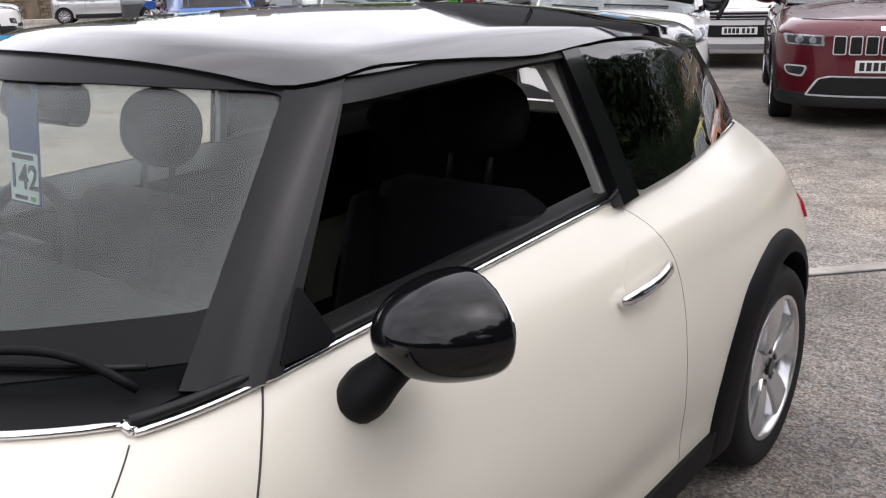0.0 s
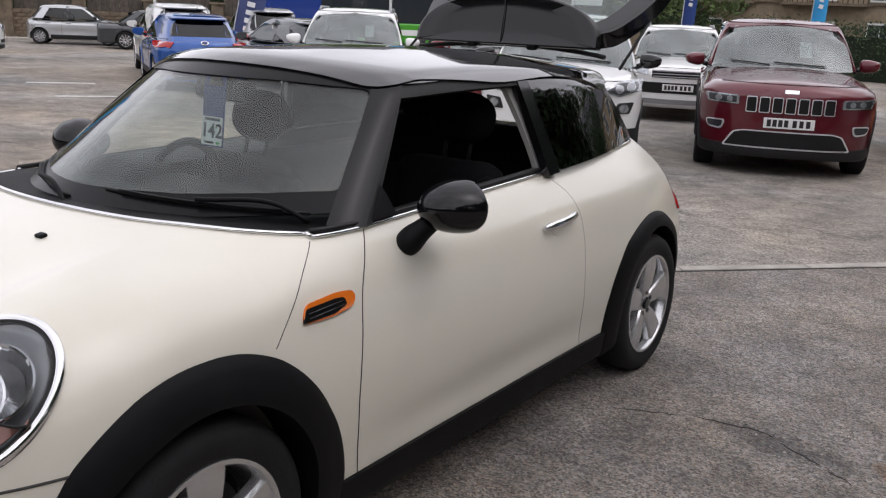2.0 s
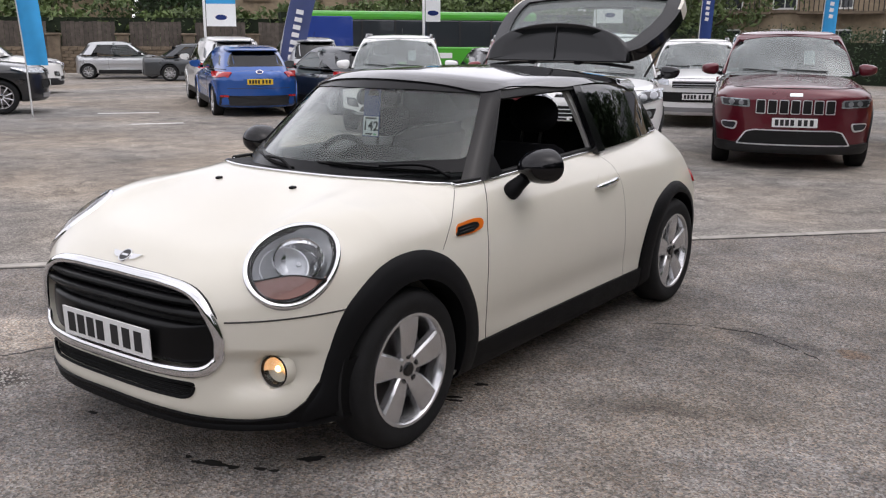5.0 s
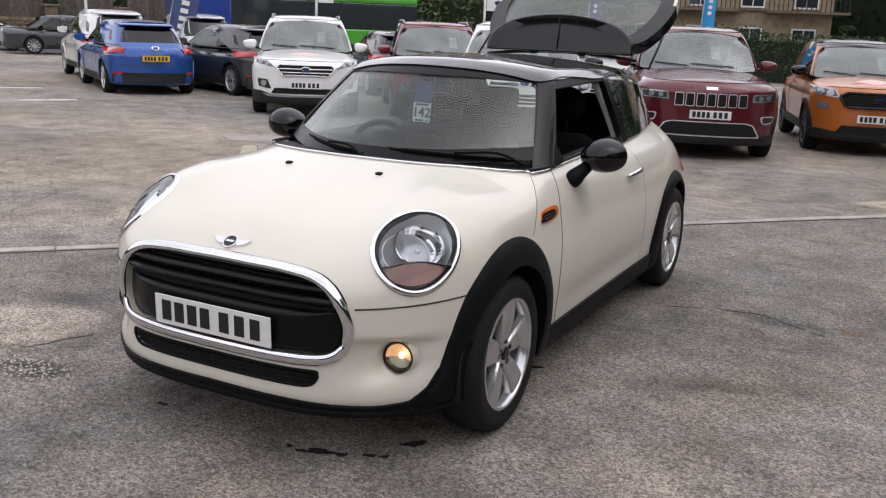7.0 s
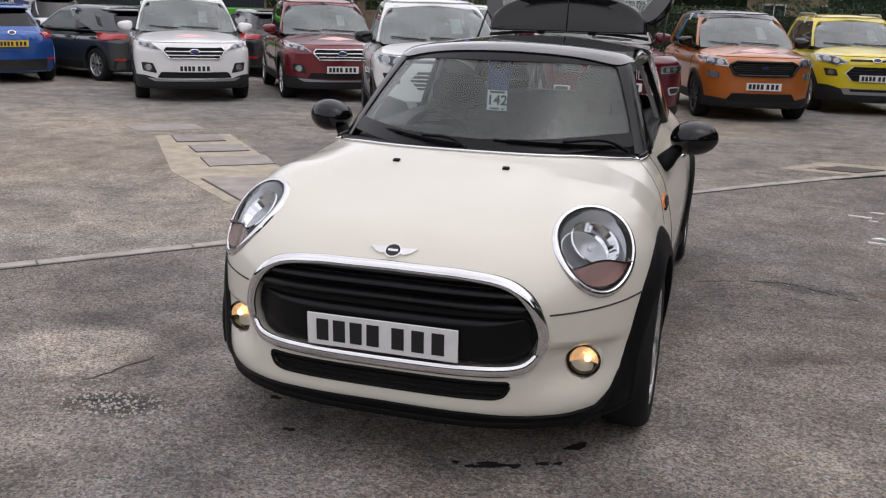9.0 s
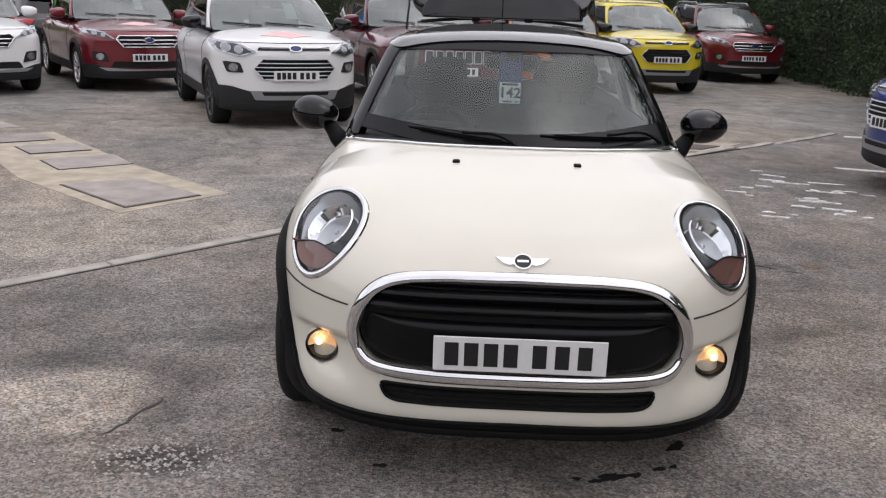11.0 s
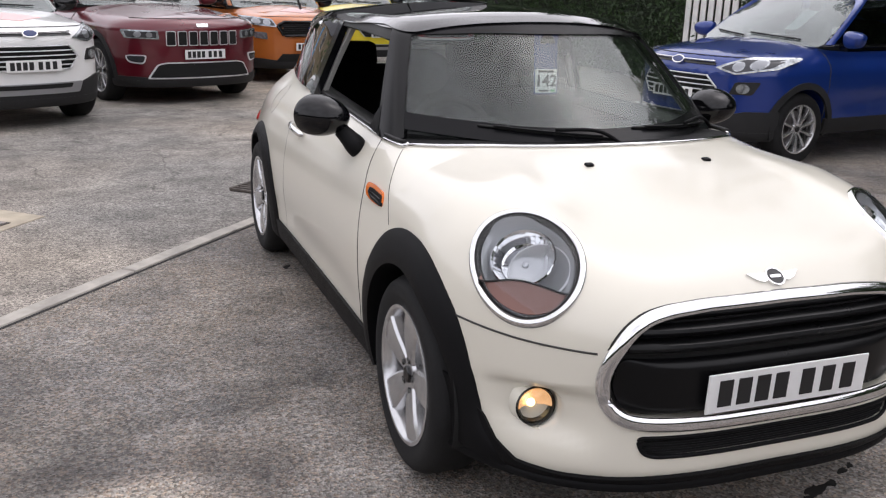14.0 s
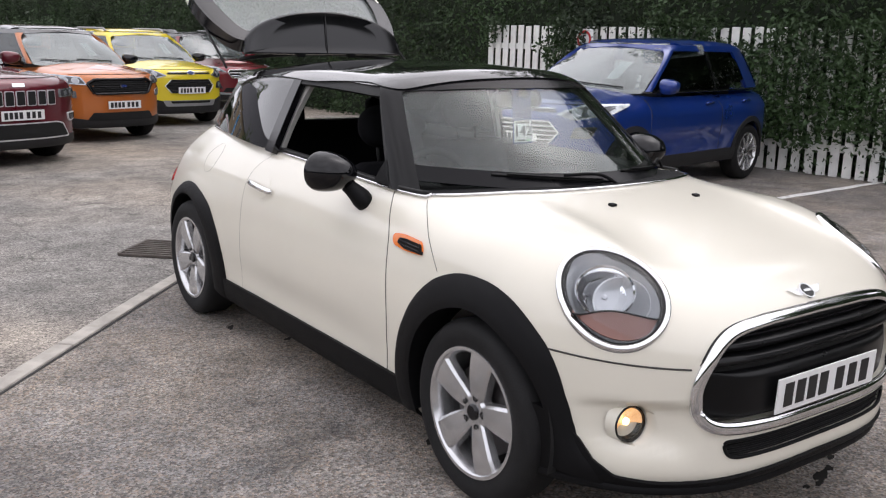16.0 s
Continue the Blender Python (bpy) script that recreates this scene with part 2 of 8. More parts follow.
def carve(ob, f, cutters):
    """Cuts the meshes out of ob; the skin keeps the normals of its solid."""
    for bm in cutters:
        me = bpy.data.meshes.new("cutter")
        bmesh.ops.recalc_face_normals(bm, faces=bm.faces)
        bm.to_mesh(me)
        bm.free()
        knife = new("cutter", me)
        mod = ob.modifiers.new("cut", "BOOLEAN")
        mod.operation, mod.object, mod.solver = "DIFFERENCE", knife, "EXACT"
        graph = bpy.context.evaluated_depsgraph_get()
        graph.update()
        got = bpy.data.meshes.new_from_object(ob.evaluated_get(graph))
        ob.modifiers.clear()
        old, ob.data = ob.data, got
        bpy.data.meshes.remove(old)
        bpy.data.objects.remove(knife)
        bpy.data.meshes.remove(me)
    fix_normals(ob, f)


def fix_normals(ob, f):
    me = ob.data
    co = np.array([v.co[:] for v in me.vertices])
    g = gradient(f, co)
    on = np.abs(f(co)) < 4e-3
    normals = []
    for p in me.polygons:
        p.use_smooth = True
        pn = np.array(p.normal[:])
        for vi in p.vertices:
            normals.append(g[vi] if on[vi] and g[vi] @ pn > 0.6 else pn)
    me.normals_split_custom_set([tuple(map(float, x)) for x in normals])


def ellipse(a, b, n=48, power=2.0, start=0.0):
    t = start + np.arange(n) * 2 * np.pi / n
    c, s = np.cos(t), np.sin(t)
    return np.stack([a * np.sign(c) * np.abs(c) ** (2 / power), b * np.sign(s) * np.abs(s) ** (2 / power)], 1)


def rounded(points, r, n=5):
    """A polygon with rounded corners."""
    pts, out = [np.array(p, float) for p in points], []
    for i, p in enumerate(pts):
        a, b = pts[i - 1] - p, pts[(i + 1) % len(pts)] - p
        la, lb = np.linalg.norm(a), np.linalg.norm(b)
        ra, rb = min(r, la * 0.45), min(r, lb * 0.45)
        s, e = p + a / la * ra, p + b / lb * rb
        for k in range(n + 1):
            t = k / n
            out.append((1 - t) ** 2 * s + 2 * t * (1 - t) * p + t * t * e)
    return np.array(out)


def dense(points, step=0.03, closed=True):
    out, pts = [], np.asarray(points, float)
    m = len(pts)
    for i in range(m if closed else m - 1):
        a, b = pts[i], pts[(i + 1) % m]
        k = max(1, int(np.linalg.norm(b - a) / step))
        out += [a + (b - a) * t / k for t in range(k)]
    if not closed:
        out.append(pts[-1])
    return np.array(out)


def patch(name, f, outline, lay, mat, parent, lift=0.003, thick=0.004, rings=7, label="", hole=0.0):
    """A sheet on a solid: outline in 2D, lay(points) gives ray origins and ways. hole: the share of the outline left open in the middle."""
    out = np.asarray(outline, float)
    mid = out.mean(0)
    shares = np.linspace(1, hole, rings) if hole else np.linspace(1, 0.12, rings)
    flat = np.concatenate([mid + (out - mid) * s for s in shares])
    if not hole:
        flat = np.concatenate([flat, mid[None]])
    o, w = lay(flat)
    p = shoot(f, o, w)
    g = gradient(f, p)
    return shell(name, p + g * lift, p + g * (lift - thick), len(out), rings, mat, parent, label, closed=not hole)


def shell(name, top, low, n, rings, mat, parent, label="", closed=True):
    k = len(top)
    faces = [t[::-1] for t in grid_faces(rings, n, wrap_c=True)]
    if closed:
        faces += [((rings - 1) * n + (j + 1) % n, (rings - 1) * n + j, k - 1) for j in range(n)]
    every = list(faces) + [tuple(i + k for i in t[::-1]) for t in faces]
    every += [(j, (j + 1) % n, k + (j + 1) % n, k + j) for j in range(n)]
    if not closed:
        b = (rings - 1) * n
        every += [(b + (j + 1) % n, b + j, k + b + j, k + b + (j + 1) % n) for j in range(n)]
    ob = link_mesh(name, np.concatenate([top, low]), every, mat, parent, label)
    sharpen(ob)
    return ob


def sharpen(ob, angle=40):
    bm = bmesh.new()
    bm.from_mesh(ob.data)
    bmesh.ops.recalc_face_normals(bm, faces=bm.faces)
    for e in bm.edges:
        if len(e.link_faces) == 2 and e.calc_face_angle(0) > radians(angle):
            e.smooth = False
    bm.to_mesh(ob.data)
    bm.free()


def strip(name, f, line_a, line_b, lay, mat, parent, lift=0.004, thick=0.006, across=4, label=""):
    """A band on a solid between two lines with as many points."""
    a, b = np.asarray(line_a, float), np.asarray(line_b, float)
    flat = np.concatenate([a + (b - a) * t for t in np.linspace(0, 1, across)])
    o, w = lay(flat)
    p = shoot(f, o, w)
    g = gradient(f, p)
    return slab(name, p + g * lift, p + g * (lift - thick), across, len(a), mat, parent, label)


def slab(name, top, low, rows, cols, mat, parent, label=""):
    k = rows * cols
    faces = grid_faces(rows, cols)
    every = list(faces) + [tuple(i + k for i in t[::-1]) for t in faces]
    rim = [j for j in range(cols)] + [i * cols + cols - 1 for i in range(1, rows)] + [(rows - 1) * cols + j for j in range(cols - 2, -1, -1)] + [i * cols for i in range(rows - 2, 0, -1)]
    for i in range(len(rim)):
        a, b = rim[i], rim[(i + 1) % len(rim)]
        every.append((b, a, a + k, b + k))
    ob = link_mesh(name, np.concatenate([top, low]), every, mat, parent, label)
    sharpen(ob)
    return ob


def tube(name, points, radius, mat, parent=None, closed=False, label="", n=8, flat=1.0, normals=None):
    """A round or flattened bar along points."""
    p = np.asarray(points, float)
    m = len(p)
    if closed:
        tang = np.roll(p, -1, 0) - np.roll(p, 1, 0)
    else:
        tang = np.gradient(p, axis=0)
    tang /= np.linalg.norm(tang, axis=1, keepdims=True) + 1e-9
    if normals is None:
        ref = np.array([0.0, 0, 1]) if np.abs(tang[:, 2]).mean() < 0.8 else np.array([1.0, 0, 0])
        normals = np.tile(ref, (m, 1))
    side = np.cross(tang, normals)
    side /= np.linalg.norm(side, axis=1, keepdims=True) + 1e-9
    up = np.cross(side, tang)
    radius = np.broadcast_to(np.asarray(radius, float), (m,))
    verts = []
    for i in range(m):
        for j in range(n):
            a = 2 * np.pi * j / n
            verts.append(p[i] + radius[i] * (side[i] * np.cos(a) + up[i] * np.sin(a) * flat))
    faces = grid_faces(m, n, wrap_c=True, wrap_r=closed)
    if not closed:
        faces += [tuple(range(n))[::-1], tuple((m - 1) * n + j for j in range(n))]
    return link_mesh(name, verts, faces, mat, parent, label)


def lathe(name, profile, mat, parent=None, n=40, label="", m=None, closed=False):
    """A turned body: profile of (radius, along), about the x axis."""
    prof = np.asarray(profile, float)
    verts = []
    for r, a in prof:
        for j in range(n):
            t = 2 * np.pi * j / n
            verts.append((a, r * np.cos(t), r * np.sin(t)))
    ob = link_mesh(name, verts, grid_faces(len(prof), n, wrap_c=True, wrap_r=closed), mat, parent, label)
    sharpen(ob, 35)
    if m is not None:
        ob.matrix_basis = m
    return ob


def ways(axis):
    """How 2D outlines are laid on a solid: along +x, -x, -y, +y or up."""
    def lay(q, axis=axis):
        z = np.zeros(len(q))
        if axis in ("x", "-x"):
            return np.stack([z, q[:, 0], q[:, 1]], 1), np.tile([1.0 if axis == "x" else -1.0, 0, 0], (len(q), 1))
        if axis == "-y":
            return np.stack([q[:, 0], z - 0.6, q[:, 1]], 1), np.tile([0, -1.0, 0], (len(q), 1))
        if axis == "y":
            return np.stack([q[:, 0], z + 0.6, q[:, 1]], 1), np.tile([0, 1.0, 0], (len(q), 1))
        return np.stack([q[:, 0], q[:, 1], z + 0.6], 1), np.tile([0, 0, 1.0], (len(q), 1))
    return lay


def writing(name, text, size, m, mat, parent=None, depth=0.001, width=None):
    cu = bpy.data.curves.new(name, "FONT")
    cu.body, cu.size, cu.extrude, cu.align_x, cu.align_y = text, size, depth, "CENTER", "CENTER"
    cu.offset = size * 0.022
    tmp = new(name, cu)
    graph = bpy.context.evaluated_depsgraph_get()
    graph.update()
    me = bpy.data.meshes.new_from_object(tmp.evaluated_get(graph))
    bpy.data.objects.remove(tmp)
    bpy.data.curves.remove(cu)
    me.materials.clear()
    me.materials.append(mat)
    ob = new(name, me)
    if width:
        xs = [v.co.x for v in me.vertices]
        s = width / (max(xs) - min(xs))
        for v in me.vertices:
            v.co.x *= s
    ob.parent = parent
    ob.matrix_basis = m
    return ob


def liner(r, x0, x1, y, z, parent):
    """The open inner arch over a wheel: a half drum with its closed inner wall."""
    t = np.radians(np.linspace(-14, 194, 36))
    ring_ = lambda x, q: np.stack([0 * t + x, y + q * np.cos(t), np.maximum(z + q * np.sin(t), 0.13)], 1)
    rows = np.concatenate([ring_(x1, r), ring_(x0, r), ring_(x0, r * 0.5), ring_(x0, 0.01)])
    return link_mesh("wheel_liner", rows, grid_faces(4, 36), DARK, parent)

# ---- ground ----
def ground_height(x, y):
    far = -0.15 * (1 - np.exp(-np.maximum(y - 3.5, 0) ** 1.5 / 22.0))
    east = np.clip((x - 1.8) / 2.4, 0, 1)
    return np.minimum(far, -0.10 * east * east * (3 - 2 * east) * np.clip((y + 2) / 4, 0, 1))


# centre, radii, turn and tint of each worn place
WORN = [(-1.66, -1.41, 0.42, 0.36, 20, (1.75, 1.7, 1.62)), (-1.17, -1.83, 0.24, 0.12, 15, (0.42, 0.41, 0.40)), (1.5, 0.86, 0.30, 0.12, -8, (0.62, 0.62, 0.63)),
        (1.52, -0.31, 0.34, 0.10, 20, (0.66, 0.65, 0.64)), (1.93, 0.89, 0.10, 0.08, 0, (0.95, 0.74, 0.58)), (0.60, -1.90, 0.40, 0.16, 25, (0.84, 0.83, 0.82)),
        (-0.75, -1.75, 0.45, 0.2, -20, (0.86, 0.85, 0.85)), (-1.9, -2.3, 0.6, 0.3, 40, (1.14, 1.13, 1.12)), (1.6, -1.7, 0.7, 0.35, -40, (1.12, 1.11, 1.09)), (-2.1, -0.4, 0.5, 0.4, 0, (0.84, 0.84, 0.85)),
        (-1.72, -1.02, 0.42, 0.16, 5, (0.68, 0.67, 0.67)), (-1.28, -1.10, 0.22, 0.30, 20, (0.74, 0.73, 0.73)), (-1.30, -1.45, 0.14, 0.16, 0, (0.70, 0.69, 0.68)), (-1.5, -0.72, 0.5, 0.10, 10, (0.80, 0.80, 0.80)), (-1.1, -0.54, 0.4, 0.08, -5, (0.76, 0.76, 0.76)), (-1.5, -1.70, 0.3, 0.06, 20, (0.78, 0.77, 0.76))]


def asphalt_material():
    m = bpy.data.materials.new("asphalt")
    m.use_nodes = True
    n, l = m.node_tree.nodes, m.node_tree.links
    p = n["Principled BSDF"]
    at = n.new("ShaderNodeTexCoord")

    def tex(scale, detail=6.0, lo=0.3, hi=0.7, to0=0.0, to1=1.0, rough=0.6):
        t = n.new("ShaderNodeTexNoise")
        t.inputs["Scale"].default_value, t.inputs["Detail"].default_value, t.inputs["Roughness"].default_value = scale, detail, rough
        l.new(at.outputs["Object"], t.inputs["Vector"])
        r = n.new("ShaderNodeMapRange")
        r.inputs["From Min"].default_value, r.inputs["From Max"].default_value, r.inputs["To Min"].default_value, r.inputs["To Max"].default_value = lo, hi, to0, to1
        l.new(t.outputs["Fac"], r.inputs["Value"])
        return r.outputs[0]

    def mul(a, b):
        k = n.new("ShaderNodeMath")
        k.operation = "MULTIPLY"
        l.new(a, k.inputs[0]), l.new(b, k.inputs[1])
        return k.outputs[0]

    stones = n.new("ShaderNodeTexVoronoi")
    stones.inputs["Scale"].default_value = 120.0
    l.new(at.outputs["Object"], stones.inputs["Vector"])
    sr = n.new("ShaderNodeSeparateColor")
    l.new(stones.outputs["Color"], sr.inputs[0])
    smap = n.new("ShaderNodeMapRange")
    smap.inputs["To Min"].default_value, smap.inputs["To Max"].default_value = 0.42, 1.62
    l.new(sr.outputs[0], smap.inputs["Value"])
    v = mul(mul(tex(0.35, 5, 0.32, 0.68, 0.66, 1.26), mul(tex(2.6, 8, 0.34, 0.66, 0.58, 1.28, 0.72), tex(7.0, 5, 0.30, 0.42, 0.62, 1.0, 0.6))), mul(tex(40, 4, 0.35, 0.65, 0.72, 1.28, 0.7), smap.outputs[0]))
    ramp = n.new("ShaderNodeVectorMath")
    ramp.operation = "SCALE"
    hue = n.new("ShaderNodeMix")
    hue.data_type = "RGBA"
    hue.inputs["A"].default_value, hue.inputs["B"].default_value = (0.192, 0.184, 0.177, 1), (0.228, 0.204, 0.176, 1)
    l.new(tex(0.9, 6, 0.38, 0.64, 0.0, 1.0, 0.7), hue.inputs["Factor"])
    fleck = n.new("ShaderNodeMix")
    fleck.data_type, fleck.blend_type = "RGBA", "MULTIPLY"
    fleck.inputs["B"].default_value = (1.10, 0.94, 0.82, 1)
    pick = n.new("ShaderNodeMapRange")
    pick.inputs["From Min"].default_value, pick.inputs["From Max"].default_value = 0.55, 0.9
    l.new(sr.outputs[1], pick.inputs["Value"])
    l.new(pick.outputs[0], fleck.inputs["Factor"])
    l.new(hue.outputs["Result"], fleck.inputs["A"])
    l.new(fleck.outputs["Result"], ramp.inputs[0])
    l.new(v, ramp.inputs["Scale"])
    # older, paler surfacing beyond the edging stones
    xyz = n.new("ShaderNodeSeparateXYZ")
    l.new(at.outputs["Object"], xyz.inputs[0])
    side = n.new("ShaderNodeMath")
    side.operation = "MULTIPLY_ADD"
    l.new(xyz.outputs["X"], side.inputs[0])
    side.inputs[1].default_value = -1.09
    l.new(xyz.outputs["Y"], side.inputs[2])
    old = n.new("ShaderNodeMapRange")
    old.inputs["From Min"].default_value, old.inputs["From Max"].default_value = 2.68, 2.74
    l.new(side.outputs[0], old.inputs["Value"])
    pale = n.new("ShaderNodeVectorMath")
    pale.operation = "SCALE"
    tan = n.new("ShaderNodeMix")
    tan.data_type = "RGBA"
    tan.inputs["A"].default_value, tan.inputs["B"].default_value = (0.24, 0.226, 0.208, 1), (0.285, 0.238, 0.188, 1)
    l.new(tex(0.16, 4, 0.42, 0.62, 0.0, 1.0), tan.inputs["Factor"])
    l.new(tan.outputs["Result"], pale.inputs[0])
    # fine cracks
    warp, add, crack, cmap = n.new("ShaderNodeTexNoise"), n.new("ShaderNodeVectorMath"), n.new("ShaderNodeTexVoronoi"), n.new("ShaderNodeMapRange")
    warp.inputs["Scale"].default_value, warp.inputs["Detail"].default_value = 1.3, 6.0
    l.new(at.outputs["Object"], warp.inputs["Vector"])
    l.new(at.outputs["Object"], add.inputs[0]), l.new(warp.outputs["Color"], add.inputs[1])
    crack.feature = "DISTANCE_TO_EDGE"
    crack.inputs["Scale"].default_value = 0.33
    l.new(add.outputs[0], crack.inputs["Vector"])
    cmap.inputs["From Min"].default_value, cmap.inputs["From Max"].default_value, cmap.inputs["To Min"].default_value = 0.001, 0.007, 0.62
    l.new(crack.outputs["Distance"], cmap.inputs["Value"])
    v = mul(v, cmap.outputs[0])
    l.new(v, pale.inputs["Scale"])
    mix = n.new("ShaderNodeMix")
    mix.data_type = "RGBA"
    l.new(old.outputs[0], mix.inputs["Factor"])
    l.new(ramp.outputs[0], mix.inputs["A"]), l.new(pale.outputs[0], mix.inputs["B"])
    # worn and stained places
    spread, shift = n.new("ShaderNodeTexNoise"), n.new("ShaderNodeVectorMath")
    spread.inputs["Scale"].default_value, spread.inputs["Detail"].default_value = 5.0, 7.0
    l.new(at.outputs["Object"], spread.inputs["Vector"])
    shift.operation = "MULTIPLY_ADD"
    shift.inputs[1].default_value = (0.22, 0.22, 0)
    l.new(spread.outputs["Color"], shift.inputs[0]), l.new(at.outputs["Object"], shift.inputs[2])
    worn = mix.outputs["Result"]
    for x, y, rx, ry, turn, tint in WORN:
        place, spot, amount, step = n.new("ShaderNodeMapping"), n.new("ShaderNodeTexGradient"), n.new("ShaderNodeMapRange"), n.new("ShaderNodeMix")
        place.vector_type = "TEXTURE"
        place.inputs["Location"].default_value = (x + 0.11, y + 0.11, 0)
        place.inputs["Rotation"].default_value = (0, 0, radians(turn))
        place.inputs["Scale"].default_value = (rx, ry, 5)
        l.new(shift.outputs[0], place.inputs["Vector"])
        spot.gradient_type = "SPHERICAL"
        l.new(place.outputs[0], spot.inputs["Vector"])
        amount.inputs["From Max"].default_value = 0.4
        l.new(spot.outputs["Fac"], amount.inputs["Value"])
        step.data_type, step.blend_type = "RGBA", "MULTIPLY"
        l.new(amount.outputs[0], step.inputs["Factor"])
        l.new(worn, step.inputs["A"])
        step.inputs["B"].default_value = (*tint, 1)
        worn = step.outputs["Result"]
    l.new(worn, p.inputs["Base Color"])
    p.inputs["Roughness"].default_value = 0.82
    b = n.new("ShaderNodeBump")
    b.inputs["Strength"].default_value, b.inputs["Distance"].default_value = 0.6, 0.008
    l.new(stones.outputs["Distance"], b.inputs["Height"])
    l.new(b.outputs[0], p.inputs["Normal"])
    return m


ASPHALT = asphalt_material()
gx = np.concatenate([[-400, -200, -100, -60], np.arange(-40, 20.1, 1.0), [30, 60, 120, 300]])
gy = np.concatenate([[-300, -100, -40, -20], np.arange(-10, 30.1, 1.0), [40, 60, 100, 200, 400]])
gxx, gyy = np.meshgrid(gx, gy)
gv = np.stack([gxx.ravel(), gyy.ravel(), ground_height(gxx.ravel(), gyy.ravel())], 1)
tagged(link_mesh("ground", gv, grid_faces(len(gy), len(gx)), ASPHALT), "worn grey asphalt of the sales yard", "ground", kind="structure")

# ---- the cream hatchback ----
AXLE, HUB_X, HUB_Z = 1.2475, 0.742, 0.306


def waist(y):
    """Height of the chrome strip below the side windows."""
    return 0.928 + 0.025 * np.clip((y + 0.6) / 1.05, 0, 1) + 0.025 * np.clip((y - 0.45) / 0.95, 0, 1.5)


def bonnet_height(x, y):
    u = -1.0 - y
    front = 0.978 - 0.13 * u - 0.12 * np.maximum(u, 0) ** 2
    wing = 0.034 * np.exp(-(((np.abs(x) - 0.58) / 0.18) ** 2 + ((y + 1.5) / 0.30) ** 2))
    crease = 0.005 * np.exp(-(((np.abs(x) - 0.46 + 0.10 * (y + 1.2)) / 0.05) ** 2)) * np.clip((-y - 1.08) / 0.2, 0, 1) * np.clip((1.78 + y) / 0.25, 0, 1)
    front = front - 0.10 * x * x - 0.55 * np.maximum(np.abs(x) - 0.42, 0) ** 2 * np.clip((y + 1.3) / 0.3, 0, 1) + wing + crease
    blend = np.clip((y + 0.80) / 0.3, 0, 1)
    blend = blend * blend * (3 - 2 * blend)
    return front * (1 - blend) + (waist(y) + 0.022) * blend


def mini_body(p):
    x, y, z = np.abs(p[:, 0]), p[:, 1], p[:, 2]
    side = 0.832 - 0.70 * np.maximum(z - 0.55, 0) ** 2 - 0.28 * np.minimum(z - 0.55, 0) ** 2 - 2.4 * np.maximum(z - 0.80, 0) ** 2 * np.clip((y + 1.25) / 0.35, 0, 1)
    side = side - 0.05 * np.maximum(-y - 1.2, 0) ** 1.5 - 0.13 * np.maximum(y - 1.0, 0) ** 2 - 0.10 * np.maximum(y - 0.6, 0) ** 2 * np.maximum(z - 0.6, 0)
    side = side - 0.012 * np.exp(-(((z - 0.36) / 0.08) ** 2)) * np.exp(-((y / 0.7) ** 4))
    nose = -1.968 + 0.86 * x ** 3.56 + 1.9 * np.maximum(z - 0.57, 0) ** 2 + 1.2 * np.maximum(0.30 - z, 0) ** 2
    up = np.maximum(z - 0.413, 0) / 0.066
    down = np.maximum(0.413 - z, 0) / 0.078
    nose = nose + 0.048 * np.exp(-np.abs((x - 0.622) / 0.112) ** 4 - up ** 6 - down ** 3)
    tail = 1.778 - 0.10 * x ** 3.0 - 0.50 * np.maximum(z - 0.65, 0)
    bottom = 0.15 + 0.062 * np.clip((-y - 1.5) / 0.2, 0, 1)
    soft = 0.13 - 0.105 * np.clip((y + 1.35) / 0.5, 0, 1)
    return smax(smax(smax(x - side, (nose - y) * 0.95, k=0.16), z - bonnet_height(p[:, 0], y), k=soft), (y - tail) * 0.9, bottom - z, k=0.07)


def mini_cabin(p):
    x, y, z = np.abs(p[:, 0]), p[:, 1], p[:, 2]
    side = 0.706 - 0.352 * (z - 0.93) - 0.09 * np.maximum(z - 0.93, 0) ** 2 - 0.158 * np.maximum(y - 0.6, 0) ** 2
    side = side + 0.05 * np.maximum(-y - 0.35, 0) ** 1.3
    screen = -1.034 + 0.96 * x * x - 0.11 * x ** 4 + 1.369 * (z - 0.955) + 0.325 * np.maximum(z - 0.955, 0) ** 2
    back = 1.74 - 0.85 * (z - 0.93) - 0.25 * x * x
    roof = 1.375 - 0.185 * x * x - 0.044 * (y - 0.2) ** 2
    return smax(smax(smax(x - side, (screen - y) * 0.6, k=0.05), (y - back) * 0.8, k=0.1), z - roof, 0.6 - z, k=0.045)


